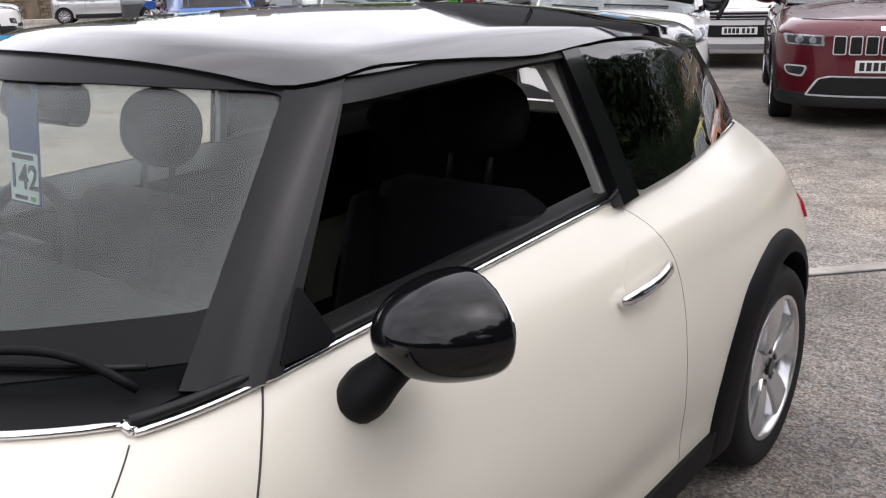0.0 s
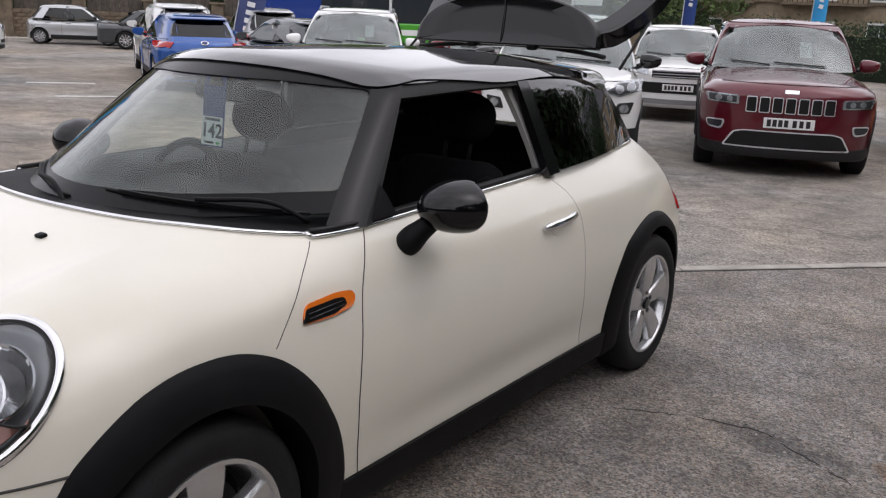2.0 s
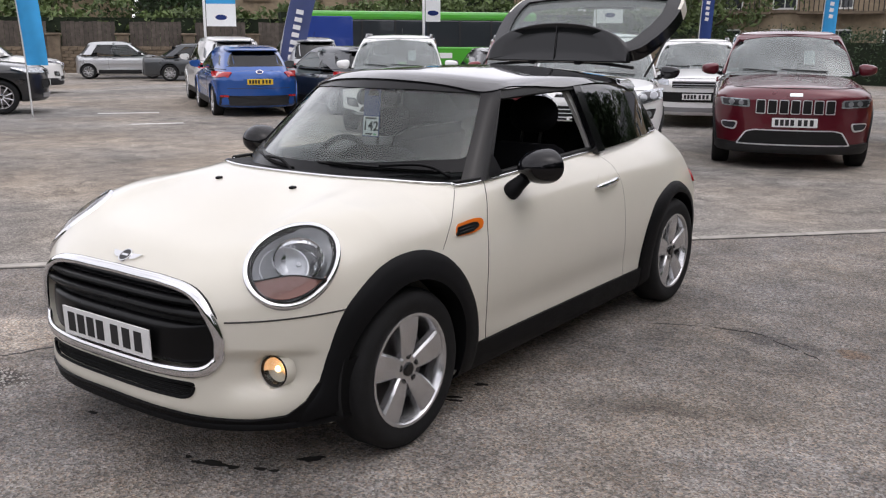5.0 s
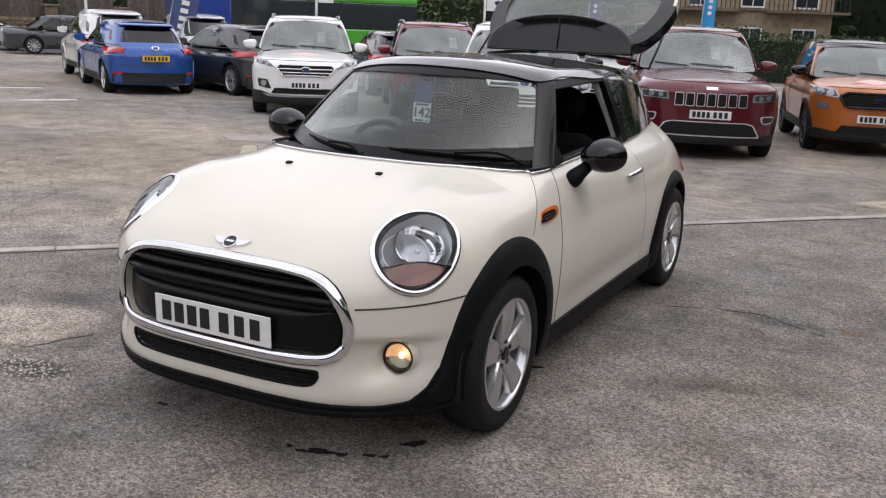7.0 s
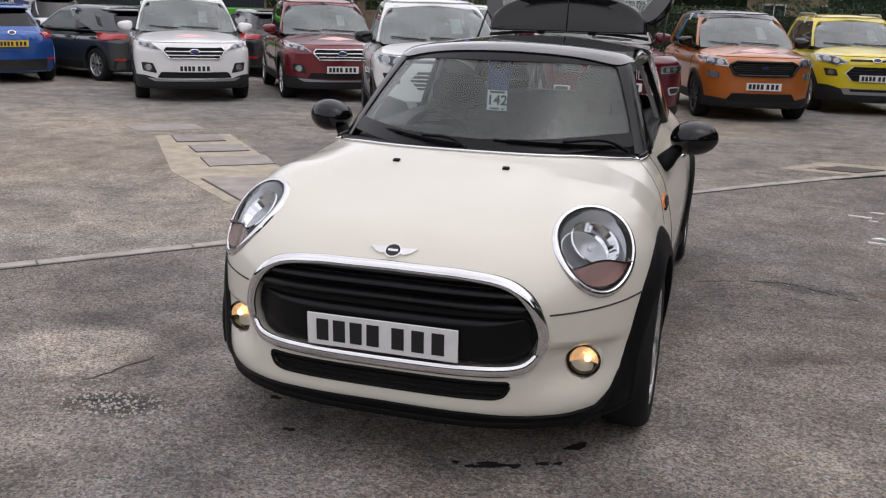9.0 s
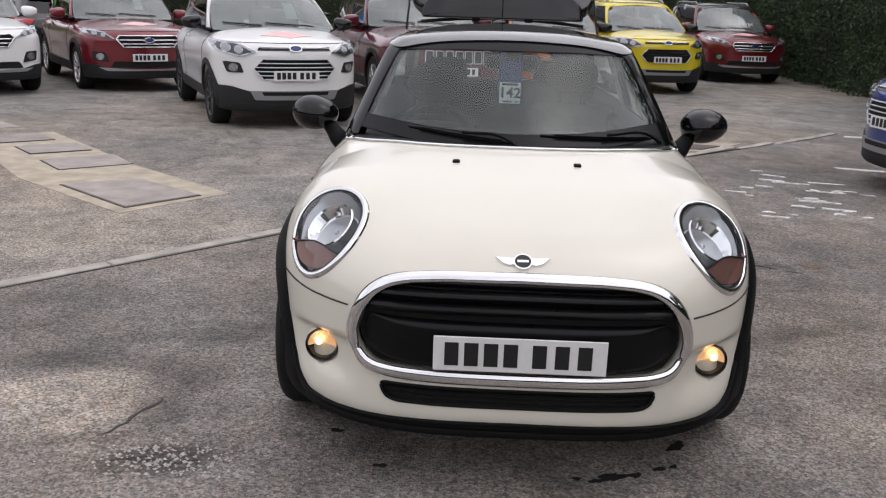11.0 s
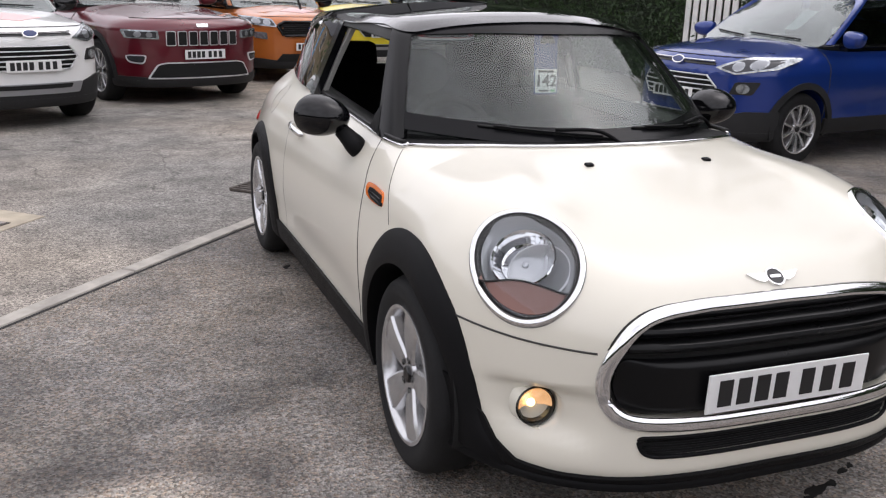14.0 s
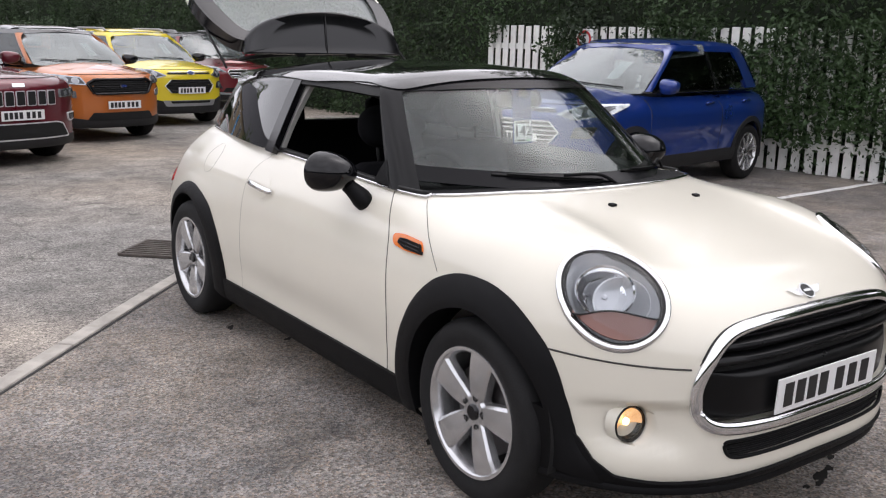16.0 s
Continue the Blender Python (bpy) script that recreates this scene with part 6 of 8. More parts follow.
        slab("spoiler", np.concatenate([pp + [0, -0.08, 0.035], pp + [0, 0.1, 0.02], pp + [0, 0.13, 0.0]]), np.concatenate([pp + [0, -0.08, 0.0], pp + [0, 0.1, -0.01], pp + [0, 0.12, -0.01]]), 3, 16, mat, car, "roof spoiler")
    rw, rf, rr = half * 0.74, roof_f + 0.03, roof_r + 0.02
    rl = dense(rounded([(-rw * 0.95, rf + 0.12), (-rw * 0.5, rf + 0.02), (rw * 0.5, rf + 0.02), (rw * 0.95, rf + 0.12), (rw, my), (rw * 0.94, rr - 0.05), (-rw * 0.94, rr - 0.05), (-rw, my)], 0.1), 0.08)
    patch("roof", cabin, rl, up_lay, BODY_PAINTS.get(roof, mat), car, 0.006, 0.03, 8, "roof panel")
    tube("aerial", np.array([(0, roof_r - 0.25, height - 0.02), (0, roof_r - 0.12, height + 0.12)]), 0.006, RUBBER, car, n=6)
    # wipers
    for x0, x1 in ((-0.1, 0.5), (-0.6, -0.15)):
        xs_ = np.linspace(x0, x1, 8)
        o_, w_ = lay_ws(np.stack([xs_, belt + 0.05 + 0.03 * np.linspace(1, 0, 8)], 1))
        pp = shoot(cabin, o_, w_)
        tube("wiper", pp + [0, -0.012, 0.006], 0.008, RUBBER, car, n=6)

    up_ = 0.055 if front in ("eco", "eco_new") else 0.0

    def wrap(nm, deg, z0, z1, m_, lift=0.014, rise=0.0):
        """A band that runs round the nose from side to side."""
        q = np.radians(np.linspace(-deg, deg, 40))
        lay = lambda p_: (np.stack([0 * p_[:, 0], 0 * p_[:, 0] + yf + half * 1.05, p_[:, 1]], 1), np.stack([np.sin(p_[:, 0]), -np.cos(p_[:, 0]), 0 * p_[:, 0]], 1))
        strip(nm, body, np.stack([q, 0 * q + z0], 1), np.stack([q, z1 + rise * np.clip((np.abs(np.degrees(q)) - 30) / 15, 0, 1)], 1), lay, m_, car, lift, 0.03, 4)

    def skirt(deg, z):
        """The bumper's black lower edge, turned in under the car."""
        q = np.radians(np.linspace(-deg, deg, 40))
        o_ = np.tile([0, yf + half * 1.05, z], (40, 1))
        w_ = np.stack([np.sin(q), -np.cos(q), 0 * q], 1)
        p_ = shoot(body, o_, w_)
        rows = np.concatenate([p_ + w_ * 0.016, p_ + w_ * 0.012 - [0, 0, 0.05], p_ - w_ * 0.02 - [0, 0, 0.085], p_ - w_ * 0.25 - [0, 0, 0.09]])
        slab("bumper_skirt", rows, rows - np.tile(w_, (4, 1)) * 0.02, 4, 40, GREYPLASTIC, car)

    def face(nm, pts, m_, lift=0.012, thick=0.03, r=0.02, lay=lay_f, mirror=False, lab="", step=0.05):
        o = rounded([(a_, b_ + (up_ if b_ > 0.5 and lay is lay_f else 0)) for a_, b_ in pts], r)
        for s in ((1, -1) if mirror else (1,)):
            q = o * [s, 1]
            patch(nm, body, dense(q[::s], step), lay, m_, car, lift, thick, 4, lab)

    def bar(nm, x0, z0, x1, z1, m_, r_=0.012, lift=0.02, lay=lay_f, flat=1.0, n_=16):
        q = np.stack([np.linspace(x0, x1, n_), np.linspace(z0, z1, n_) + (up_ if z0 > 0.5 and z0 < nose_z and lay is lay_f else 0)], 1)
        o_, w_ = lay(q)
        p_ = shoot(body, o_, w_)
        tube(nm, p_ + gradient(body, p_) * lift, r_, m_, car, n=6)

    def oval(z, w_=0.055, lay=lay_f):
        z = z + (up_ if lay is lay_f else 0)
        q = ellipse(w_, w_ * 0.42, 24) + [0, z]
        patch("badge_rim", body, q, lay, CHROME, car, 0.03, 0.03, 3, "chrome badge rim")
        patch("badge", body, ellipse(w_ * 0.82, w_ * 0.31, 24) + [0, z], lay, OVALBLUE, car, 0.034, 0.01, 3, "blue oval badge")

    def projector(x_, z_, r_=0.034):
        """A bright round lens and its ring inside each headlamp."""
        face("projector_ring", list(ellipse(r_ * 1.25, r_ * 1.15, 16) + [x_, z_]), LAMPCLEAR, 0.020, 0.02, 0.004, mirror=True)
        face("projector", list(ellipse(r_, r_ * 0.92, 16) + [x_, z_]), LAMPBOWL, 0.0225, 0.02, 0.004, mirror=True)

    pz = 0.0
    if front == "kuga":
        pz = 0.545
        g = [(-0.46, 0.82), (-0.40, 0.87), (0.40, 0.87), (0.46, 0.82), (0.36, 0.69), (-0.36, 0.69)]
        face("grille", g, DARK, 0.004)
        for z_, h_ in ((0.855, 0.41), (0.80, 0.44), (0.745, 0.40), (0.70, 0.35)):
            bar("grille_bar", -h_, z_, h_, z_, CHROME, 0.011)
        for s in (1, -1):
            bar("grille_bar", s * 0.41, 0.86, s * 0.46, 0.81, CHROME), bar("grille_bar", s * 0.46, 0.81, s * 0.36, 0.69, CHROME)
        oval(0.80, 0.08)
        face("headlamp", [(0.47, 0.81), (0.84, 0.88), (0.86, 0.96), (0.62, 0.91)], LAMPCLEAR, 0.015, mirror=True, lab="clear swept headlamp")
        face("headlamp_inner", [(0.51, 0.820), (0.79, 0.875), (0.80, 0.915), (0.62, 0.89)], LAMPDARK, 0.018, 0.02, mirror=True)
        projector(0.62, 0.862, 0.024), projector(0.72, 0.885, 0.026)
        face("fog_bezel", [(0.56, 0.47), (0.76, 0.50), (0.78, 0.63), (0.62, 0.62)], GREYPLASTIC, 0.01, mirror=True)
        face("fog_lamp", list(ellipse(0.05, 0.05, 16) + [0.675, 0.555]), LAMPCLEAR, 0.02, 0.02, 0.005, mirror=True)
        face("lower_intake", [(-0.56, 0.40), (0.56, 0.40), (0.50, 0.49), (-0.50, 0.49)], DARK, 0.012)
        face("skid_plate", [(-0.70, 0.40), (-0.60, 0.375), (0.60, 0.375), (0.70, 0.40), (0.60, 0.350), (-0.60, 0.350)], SKID, 0.022, 0.03)
        wrap("lower_bumper", 62, 0.305, 0.375, GREYPLASTIC, 0.012, 0.06)
    elif front in ("eco", "eco_new"):
        new_ = front == "eco_new"
        pz = 0.50 if new_ else 0.575
        if new_:
            g = [(-0.5, 0.80), (-0.40, 0.85), (0.40, 0.85), (0.5, 0.80), (0.42, 0.66), (-0.42, 0.66)]
            face("grille", g, DARK, 0.004)
            for s in (1, -1):
                bar("grille_rim", s * 0.40, 0.85, s * 0.5, 0.80, GLOSSBLACK, 0.02), bar("grille_rim", s * 0.5, 0.80, s * 0.42, 0.66, GLOSSBLACK, 0.02)
            for z_ in (0.85, 0.66):
                bar("grille_rim", -0.4, z_, 0.4, z_, GLOSSBLACK, 0.02)
            for z_ in (0.82, 0.79, 0.76, 0.73, 0.70):
                bar("grille_bar", -0.42, z_, 0.42, z_, GREYPLASTIC, 0.006, 0.012)
            oval(0.765)
            face("headlamp", [(0.50, 0.78), (0.78, 0.80), (0.845, 0.92), (0.55, 0.885)], LAMPCLEAR, 0.015, mirror=True, lab="clear headlamp")
            face("headlamp_inner", [(0.52, 0.795), (0.77, 0.815), (0.81, 0.895), (0.57, 0.872)], LAMPDARK, 0.018, 0.02, mirror=True)
            projector(0.62, 0.835), projector(0.73, 0.848)
            face("fog_lamp", [(0.62, 0.60), (0.76, 0.62), (0.78, 0.71), (0.63, 0.70)], LAMPCLEAR, 0.015, mirror=True)
            face("lower_intake", [(-0.44, 0.45), (0.44, 0.45), (0.52, 0.34), (-0.52, 0.34)], DARK, 0.018)
            wrap("lower_bumper", 62, 0.305, 0.35, GREYPLASTIC, 0.014, 0.03)
        else:
            g = [(-0.36, 0.76), (0.36, 0.76), (0.46, 0.65), (0.36, 0.53), (-0.36, 0.53), (-0.46, 0.65)]
            face("grille", g, DARK, 0.004)
            for z_, h_ in ((0.755, 0.35), (0.71, 0.40), (0.665, 0.44), (0.62, 0.43), (0.575, 0.39), (0.535, 0.35)):
                bar("grille_bar", -h_, z_, h_, z_, SATIN if colour != "yellow" else GLOSSBLACK, 0.0065)
            for s in (1, -1):
                bar("grille_bar", s * 0.36, 0.76, s * 0.46, 0.65, SATIN, 0.008), bar("grille_bar", s * 0.46, 0.65, s * 0.36, 0.53, SATIN, 0.008)
            face("upper_slot", [(-0.42, 0.845), (0.42, 0.845), (0.40, 0.87), (-0.40, 0.87)], GLOSSBLACK, 0.006, 0.03, 0.008)
            bar("slot_chrome", -0.4, 0.872, 0.4, 0.872, CHROME, 0.008)
            oval(0.86, 0.075)
            face("headlamp", [(0.42, 0.825), (0.60, 0.775), (0.82, 0.83), (0.845, 0.93), (0.62, 0.92)], LAMPCLEAR, 0.015, mirror=True, lab="slim clear headlamp")
            face("headlamp_inner", [(0.47, 0.825), (0.60, 0.79), (0.79, 0.84), (0.80, 0.905), (0.62, 0.90)], LAMPDARK, 0.018, 0.02, mirror=True)
            projector(0.60, 0.842), projector(0.715, 0.862, 0.037)
            face("fog_bezel", [(0.56, 0.60), (0.72, 0.60), (0.76, 0.72), (0.60, 0.71)], GREYPLASTIC, 0.01, mirror=True)
            face("fog_lamp", list(ellipse(0.045, 0.045, 16) + [0.655, 0.655]), LAMPCLEAR, 0.022, 0.02, 0.005, mirror=True)
            wrap("lower_bumper", 64, 0.305, 0.445, GREYPLASTIC, 0.014, 0.06)
            face("skid_plate", [(-0.45, 0.36), (0.45, 0.36), (0.5, 0.46), (-0.5, 0.46)], SKID, 0.022)
            face("lower_intake", [(-0.36, 0.41), (0.36, 0.41), (0.38, 0.45), (-0.38, 0.45)], DARK, 0.026, 0.02, 0.01)
    elif front == "jeep":
        pz = 0.615
        for i in range(7):
            x0 = (i - 3) * 0.132
            g = [(x0 - 0.056, 0.715), (x0 + 0.056, 0.715), (x0 + 0.054, 0.885), (x0 - 0.054, 0.885)]
            face("grille_frame", g, SATIN, 0.014, 0.03, 0.018)
            g2 = [(x0 - 0.047, 0.725), (x0 + 0.047, 0.725), (x0 + 0.045, 0.876), (x0 - 0.045, 0.876)]
            face("grille_slot", g2, DARK, 0.018, 0.02, 0.014)
        face("headlamp", [(0.52, 0.79), (0.84, 0.80), (0.87, 0.895), (0.53, 0.885)], LAMPCLEAR, 0.015, mirror=True, lab="clear rectangular headlamp")
        face("headlamp_inner", [(0.55, 0.805), (0.82, 0.812), (0.84, 0.88), (0.55, 0.872)], LAMPDARK, 0.02, 0.02, mirror=True)
        projector(0.62, 0.84, 0.026), projector(0.73, 0.845, 0.028)
        face("fog_rim", [(0.68, 0.50), (0.82, 0.52), (0.85, 0.61), (0.65, 0.61)], SATIN, 0.014, 0.03, 0.04, mirror=True)
        face("fog_lamp", [(0.69, 0.52), (0.81, 0.535), (0.835, 0.598), (0.665, 0.598)], LAMPDARK, 0.018, 0.02, 0.03, mirror=True)
        face("lower_rim", [(-0.66, 0.335), (0.66, 0.335), (0.56, 0.50), (0.46, 0.525), (-0.46, 0.525), (-0.56, 0.50)], SATIN, 0.016, 0.03, 0.03)
        face("lower_intake", [(-0.63, 0.352), (0.63, 0.352), (0.54, 0.490), (0.45, 0.512), (-0.45, 0.512), (-0.54, 0.490)], DARK, 0.022, 0.03, 0.02)
        wrap("lower_bumper", 60, 0.305, 0.34, GREYPLASTIC, 0.012, 0.02)
        bm = bmesh.new()
        box(bm, (0.15, 0.012, 0.045), Matrix.Identity(4), 0.004)
        o_, w_ = lay_f(np.array([[0.0, 0.945]]))
        part("badge", bm, CHROME, car, "plain chrome badge").matrix_basis = pose(*shoot(body, o_, w_)[0], -20)
    elif front == "old":
        pz = 0.60
        face("grille", [(-0.45, 0.76), (-0.45, 0.88), (0.45, 0.88), (0.45, 0.76)], DARK, 0.006)
        for z_ in (0.86, 0.82, 0.78):
            bar("grille_bar", -0.43, z_, 0.43, z_, SKID, 0.01)
        face("headlamp", [(0.5, 0.80), (0.86, 0.83), (0.88, 0.93), (0.52, 0.90)], LAMPCLEAR, 0.015, mirror=True)
        face("lower_intake", [(-0.6, 0.50), (0.6, 0.50), (0.62, 0.68), (-0.62, 0.68)], DARK, 0.008)
        face("skid_plate", [(-0.6, 0.32), (0.6, 0.32), (0.6, 0.40), (-0.6, 0.40)], SKID, 0.02)
    if front in ("kuga", "eco", "eco_new", "jeep"):
        skirt(64, 0.315)
        zc = belt + (height - belt) * 0.42
        patch("price_card", cabin, dense(np.array([(0.20, zc - 0.09), (0.20, zc + 0.09), (0.34, zc + 0.09), (0.34, zc - 0.09)]), 0.05), lay_ws, CARDWHITE, car, -0.02, 0.002, 3, "white price card")
    if front:
        pz += up_
        o_, w_ = lay_f(np.array([[0.0, pz]]))
        q = shoot(body, o_, w_)[0]
        number_plate(car, pose(q[0], q[1] - 0.035, q[2]), PLATEWHITE)
        bar("bonnet_gap", -half * 0.75, nose_z + 0.0, half * 0.75, nose_z + 0.0, SEAM, 0.004, 0.001)
    if rear:
        o_, w_ = lay_r(np.array([[0.0, belt * 0.76]]))
        q = shoot(body, o_, w_)[0]
        number_plate(car, pose(q[0], q[1] + 0.03, q[2], 0, 0, 180), PLATEYELLOW)
        face("lower_bumper", [(-half * 0.88, clear + 0.05), (half * 0.88, clear + 0.05), (half * 0.86, clear + 0.25), (-half * 0.86, clear + 0.25)], GREYPLASTIC, 0.012, lay=lay_r)
        bar("tailgate_gap", -half * 0.72, belt * 0.62, half * 0.72, belt * 0.62, SEAM, 0.005, 0.001, lay_r)
        face("reflector", [(half * 0.68, 0.42), (half * 0.86, 0.42), (half * 0.86, 0.46), (half * 0.68, 0.46)], REDLENS, 0.016, lay=lay_r, mirror=True)
        if rear == "oval":
            oval(belt * 0.95, 0.07, lay_r)
    if sticker:
        mid_ = (yf + base_y) / 2 - 0.05
        q = dense(np.array([(-0.30, mid_), (0, mid_ - 0.22), (0.30, mid_), (0, mid_ + 0.20)]), 0.06)
        patch("bonnet_sticker", body, q, lambda q_: (np.stack([q_[:, 0], q_[:, 1], 0 * q_[:, 0] + 0.6], 1), np.tile([0, 0, 1.0], (len(q_), 1))), DIAMOND, car, 0.004, 0.006, 6, "faded pink diamond sticker")
    gz = float(ground_height(np.array([at[0]]), np.array([at[1]]))[0]) if z is None else z
    car.matrix_basis = pose(at[0], at[1], gz, 0, 0, turn)
    return car


#         wb    fo    ro    half   height belt  hood  nose  base_y roof_f roof_r tail_y wr clear
KUGA = (2.69, 0.92, 0.90, 0.905, 1.66, 1.06, 1.08, 0.93, -0.98, -0.32, 1.55, 1.98, 0.345, 0.24)
ECO = (2.52, 0.80, 0.78, 0.86, 1.65, 1.08, 1.12, 0.98, -1.10, -0.30, 1.40, 1.80, 0.335, 0.25)
JEEP = (2.915, 0.92, 0.98, 0.955, 1.73, 1.12, 1.15, 1.02, -0.86, -0.22, 1.75, 2.15, 0.38, 0.26)
HATCH = (2.70, 0.88, 0.80, 0.895, 1.45, 0.96, 0.98, 0.78, -1.05, -0.25, 1.30, 1.95, 0.325, 0.2)
SALOON = (2.72, 0.86, 1.05, 0.89, 1.44, 0.93, 0.96, 0.76, -1.05, -0.25, 0.95, 1.75, 0.32, 0.2)
SMALL = (2.46, 0.72, 0.55, 0.84, 1.5, 0.95, 0.98, 0.76, -1.1, -0.35, 1.15, 1.6, 0.3, 0.2)

parked_car("suv_car", "white compact SUV with chrome grille and pink bonnet sticker", "white", (-8.25, 9.94), 36, KUGA, "kuga", rails=True, sticker=True)
parked_car("suv_car", "dark red compact SUV with chrome barred grille", "red", (-6.3, 11.35), 34, KUGA, "kuga", rails=True, sticker=True)
parked_car("suv_car", "white small SUV with black lower bumper and sticker", "white", (-3.01, 7.75), 25, ECO, "eco", wheel_style="dark", sticker=True)
parked_car("suv_car", "cherry red large SUV with seven-slot chrome grille", "jeep", (-1.15, 10.0), 20, JEEP, "jeep", roof="jeep")
parked_car("suv_car", "copper orange small SUV with black roof and grille", "orange", (0.97, 12.11), 15, ECO, "eco_new", roof="black", sticker=True, wheel_style="dark")
parked_car("suv_car", "bright yellow small SUV with black mirrors", "yellow", (2.96, 14.3), 10, ECO, "eco", rails=True)
parked_car("suv_car", "dark red SUV with black roof beside the hedge", "red", (5.55, 17.7), 6, KUGA, "kuga", roof="black", rails=True, sticker=True)
parked_car("suv_car", "deep blue small SUV parked along the white fence", "blue", (5.61, 4.10), -80.5, ECO, "eco", wheel_style="multi")
price_tag("132", pose(5.61, 4.10, -0.1, 0, 0, -80.5) @ pose(0, -0.36, 1.42, -6))
parked_car("suv_car", "white SUV with dark grille behind the front row", "white", (-4.4, 15.0), 22, KUGA, "old", rails=True)
parked_car("hatchback_car", "mid blue five-door hatchback seen from behind", "focus", (-13.2, 10.5), 237, HATCH, "", "oval")
parked_car("hatchback_car", "dark grey five-door hatchback with red tail lamps", "grey", (-11.7, 12.1), 248, HATCH, "", "oval")
parked_car("hatchback_car", "black car with raised dark tail and yellow plate", "black", (-9.6, 15.4), 222, HATCH, "", "plain")
parked_car("suv_car", "dark SUV with pale roof seen from behind", "silver", (-15.3, 14.6), 235, KUGA, "", "plain")
parked_car("suv_car", "white hatchback parked behind the blue car", "white", (-16.2, 12.6), 237, KUGA, "", "plain")
parked_car("suv_car", "white SUV at the yard's far end", "white", (-24.0, 10.1), 150, KUGA, "kuga")
parked_car("suv_car", "black SUV at the edge of the yard", "black", (-16.9, 5.35), 150, KUGA, "old")
parked_car("hatchback_car", "silver small hatchback on the road", "silver", (-30.9, 19.7), 140, SMALL, "old")
parked_car("saloon_car", "dark grey saloon standing on the road", "grey", (-26.8, 20.7), 140, SALOON, "old")
for w in WHEELS.values():
    for o in (*w.children_recursive, w):
        bpy.data.objects.remove(o)

# ---- yard markings and covers ----
KERB = material("concrete_edging", (0.39, 0.362, 0.325), 0.85, noise_scale=9, noise_amount=0.25, bump=0.3, bump_scale=80, vary=0.12)
SLABSTONE = material("slab_stone", (0.32, 0.285, 0.262), 0.85, noise_scale=5, noise_amount=0.2, bump=0.3, bump_scale=60, vary=0.15)
SANDY = material("sandy_concrete", (0.41, 0.355, 0.275), 0.9, noise_scale=6, noise_amount=0.22, bump=0.3, bump_scale=60)
IRON = material("rusty_iron", (0.10, 0.085, 0.075), 0.7, 0.3, noise_scale=14, noise_amount=0.3, bump=0.4, bump_scale=90)
LINE = material("worn_line_paint", (0.70, 0.69, 0.67), 0.8, noise_scale=20, noise_amount=0.35)
OIL = material("oil_stain", (0.024, 0.023, 0.022), 0.85, spec=0.1, noise_scale=20, noise_amount=0.3)
TAR = material("tar_joint", (0.035, 0.034, 0.033), 0.8, noise_scale=20, noise_amount=0.3)

kerb = tagged(new("kerb_edging"), "flush concrete edging stones across the asphalt", "kerb", kind="structure")
stone = bmesh.new()
box(stone, (0.905, 0.09, 0.06), Matrix.Identity(4), 0.008)
km = bpy.data.meshes.new("edging_stone")
stone.to_mesh(km)
stone.free()
km.materials.append(KERB)
ang = math.degrees(math.atan(1.09))
kx, ky = math.cos(radians(ang)), math.sin(radians(ang))
for i in range(-9, 8):
    o = new("edging_stone", km)
    o.parent = kerb
    x, y = i * 0.915 * kx, 2.70 + i * 0.915 * ky
    o.matrix_basis = pose(x, y, -0.018 + random.uniform(-0.003, 0.003) + float(ground_height(np.array([x]), np.array([y]))[0]), random.uniform(-0.6, 0.6), random.uniform(-0.2, 0.2), ang + random.uniform(-0.5, 0.5))


def edge_joint(off):
    """Dark gap that runs beside the edging stones."""
    ks = np.linspace(-8.4, 6.9, 60)
    q = np.stack([ks * kx - off * ky, 2.70 + ks * ky + off * kx], 1)
    z = ground_height(q[:, 0], q[:, 1]) - 0.004
    tagged(tube("edging_joint", np.concatenate([q, z[:, None]], 1), 0.011, TAR, None, n=5), "dark joint beside the edging stones", "joint", "tar joints", "structure")


edge_joint(-0.052)


def flat_piece(name, pts, z, h, mat, parent=None, label=""):
    bm = bmesh.new()
    g = [float(ground_height(np.array([x]), np.array([y]))[0]) for x, y in pts]
    a = [bm.verts.new((x, y, q + z)) for (x, y), q in zip(pts, g)]
    b = [bm.verts.new((x, y, q + z - h)) for (x, y), q in zip(pts, g)]
    bm.faces.new(a), bm.faces.new(b[::-1])
    n = len(pts)
    for i in range(n):
        bm.faces.new((a[i], b[i], b[(i + 1) % n], a[(i + 1) % n]))
    return part(name, bm, mat, parent, label)


def wobbly(cx, cy, rx, ry, turn=0.0, n=26, amount=0.18):
    out = []
    ph = [random.uniform(0, 6.28) for _ in range(4)]
    for i in range(n):
        a = 2 * math.pi * i / n
        r = 1 + amount * (math.sin(2 * a + ph[0]) * 0.5 + math.sin(3 * a + ph[1]) * 0.5 + math.sin(5 * a + ph[2]) * 0.4 + math.sin(9 * a + ph[3]) * 0.25)
        x, y = rx * r * math.cos(a), ry * r * math.sin(a)
        c, s = math.cos(radians(turn)), math.sin(radians(turn))
        out.append((cx + x * c - y * s, cy + x * s + y * c))
    return out


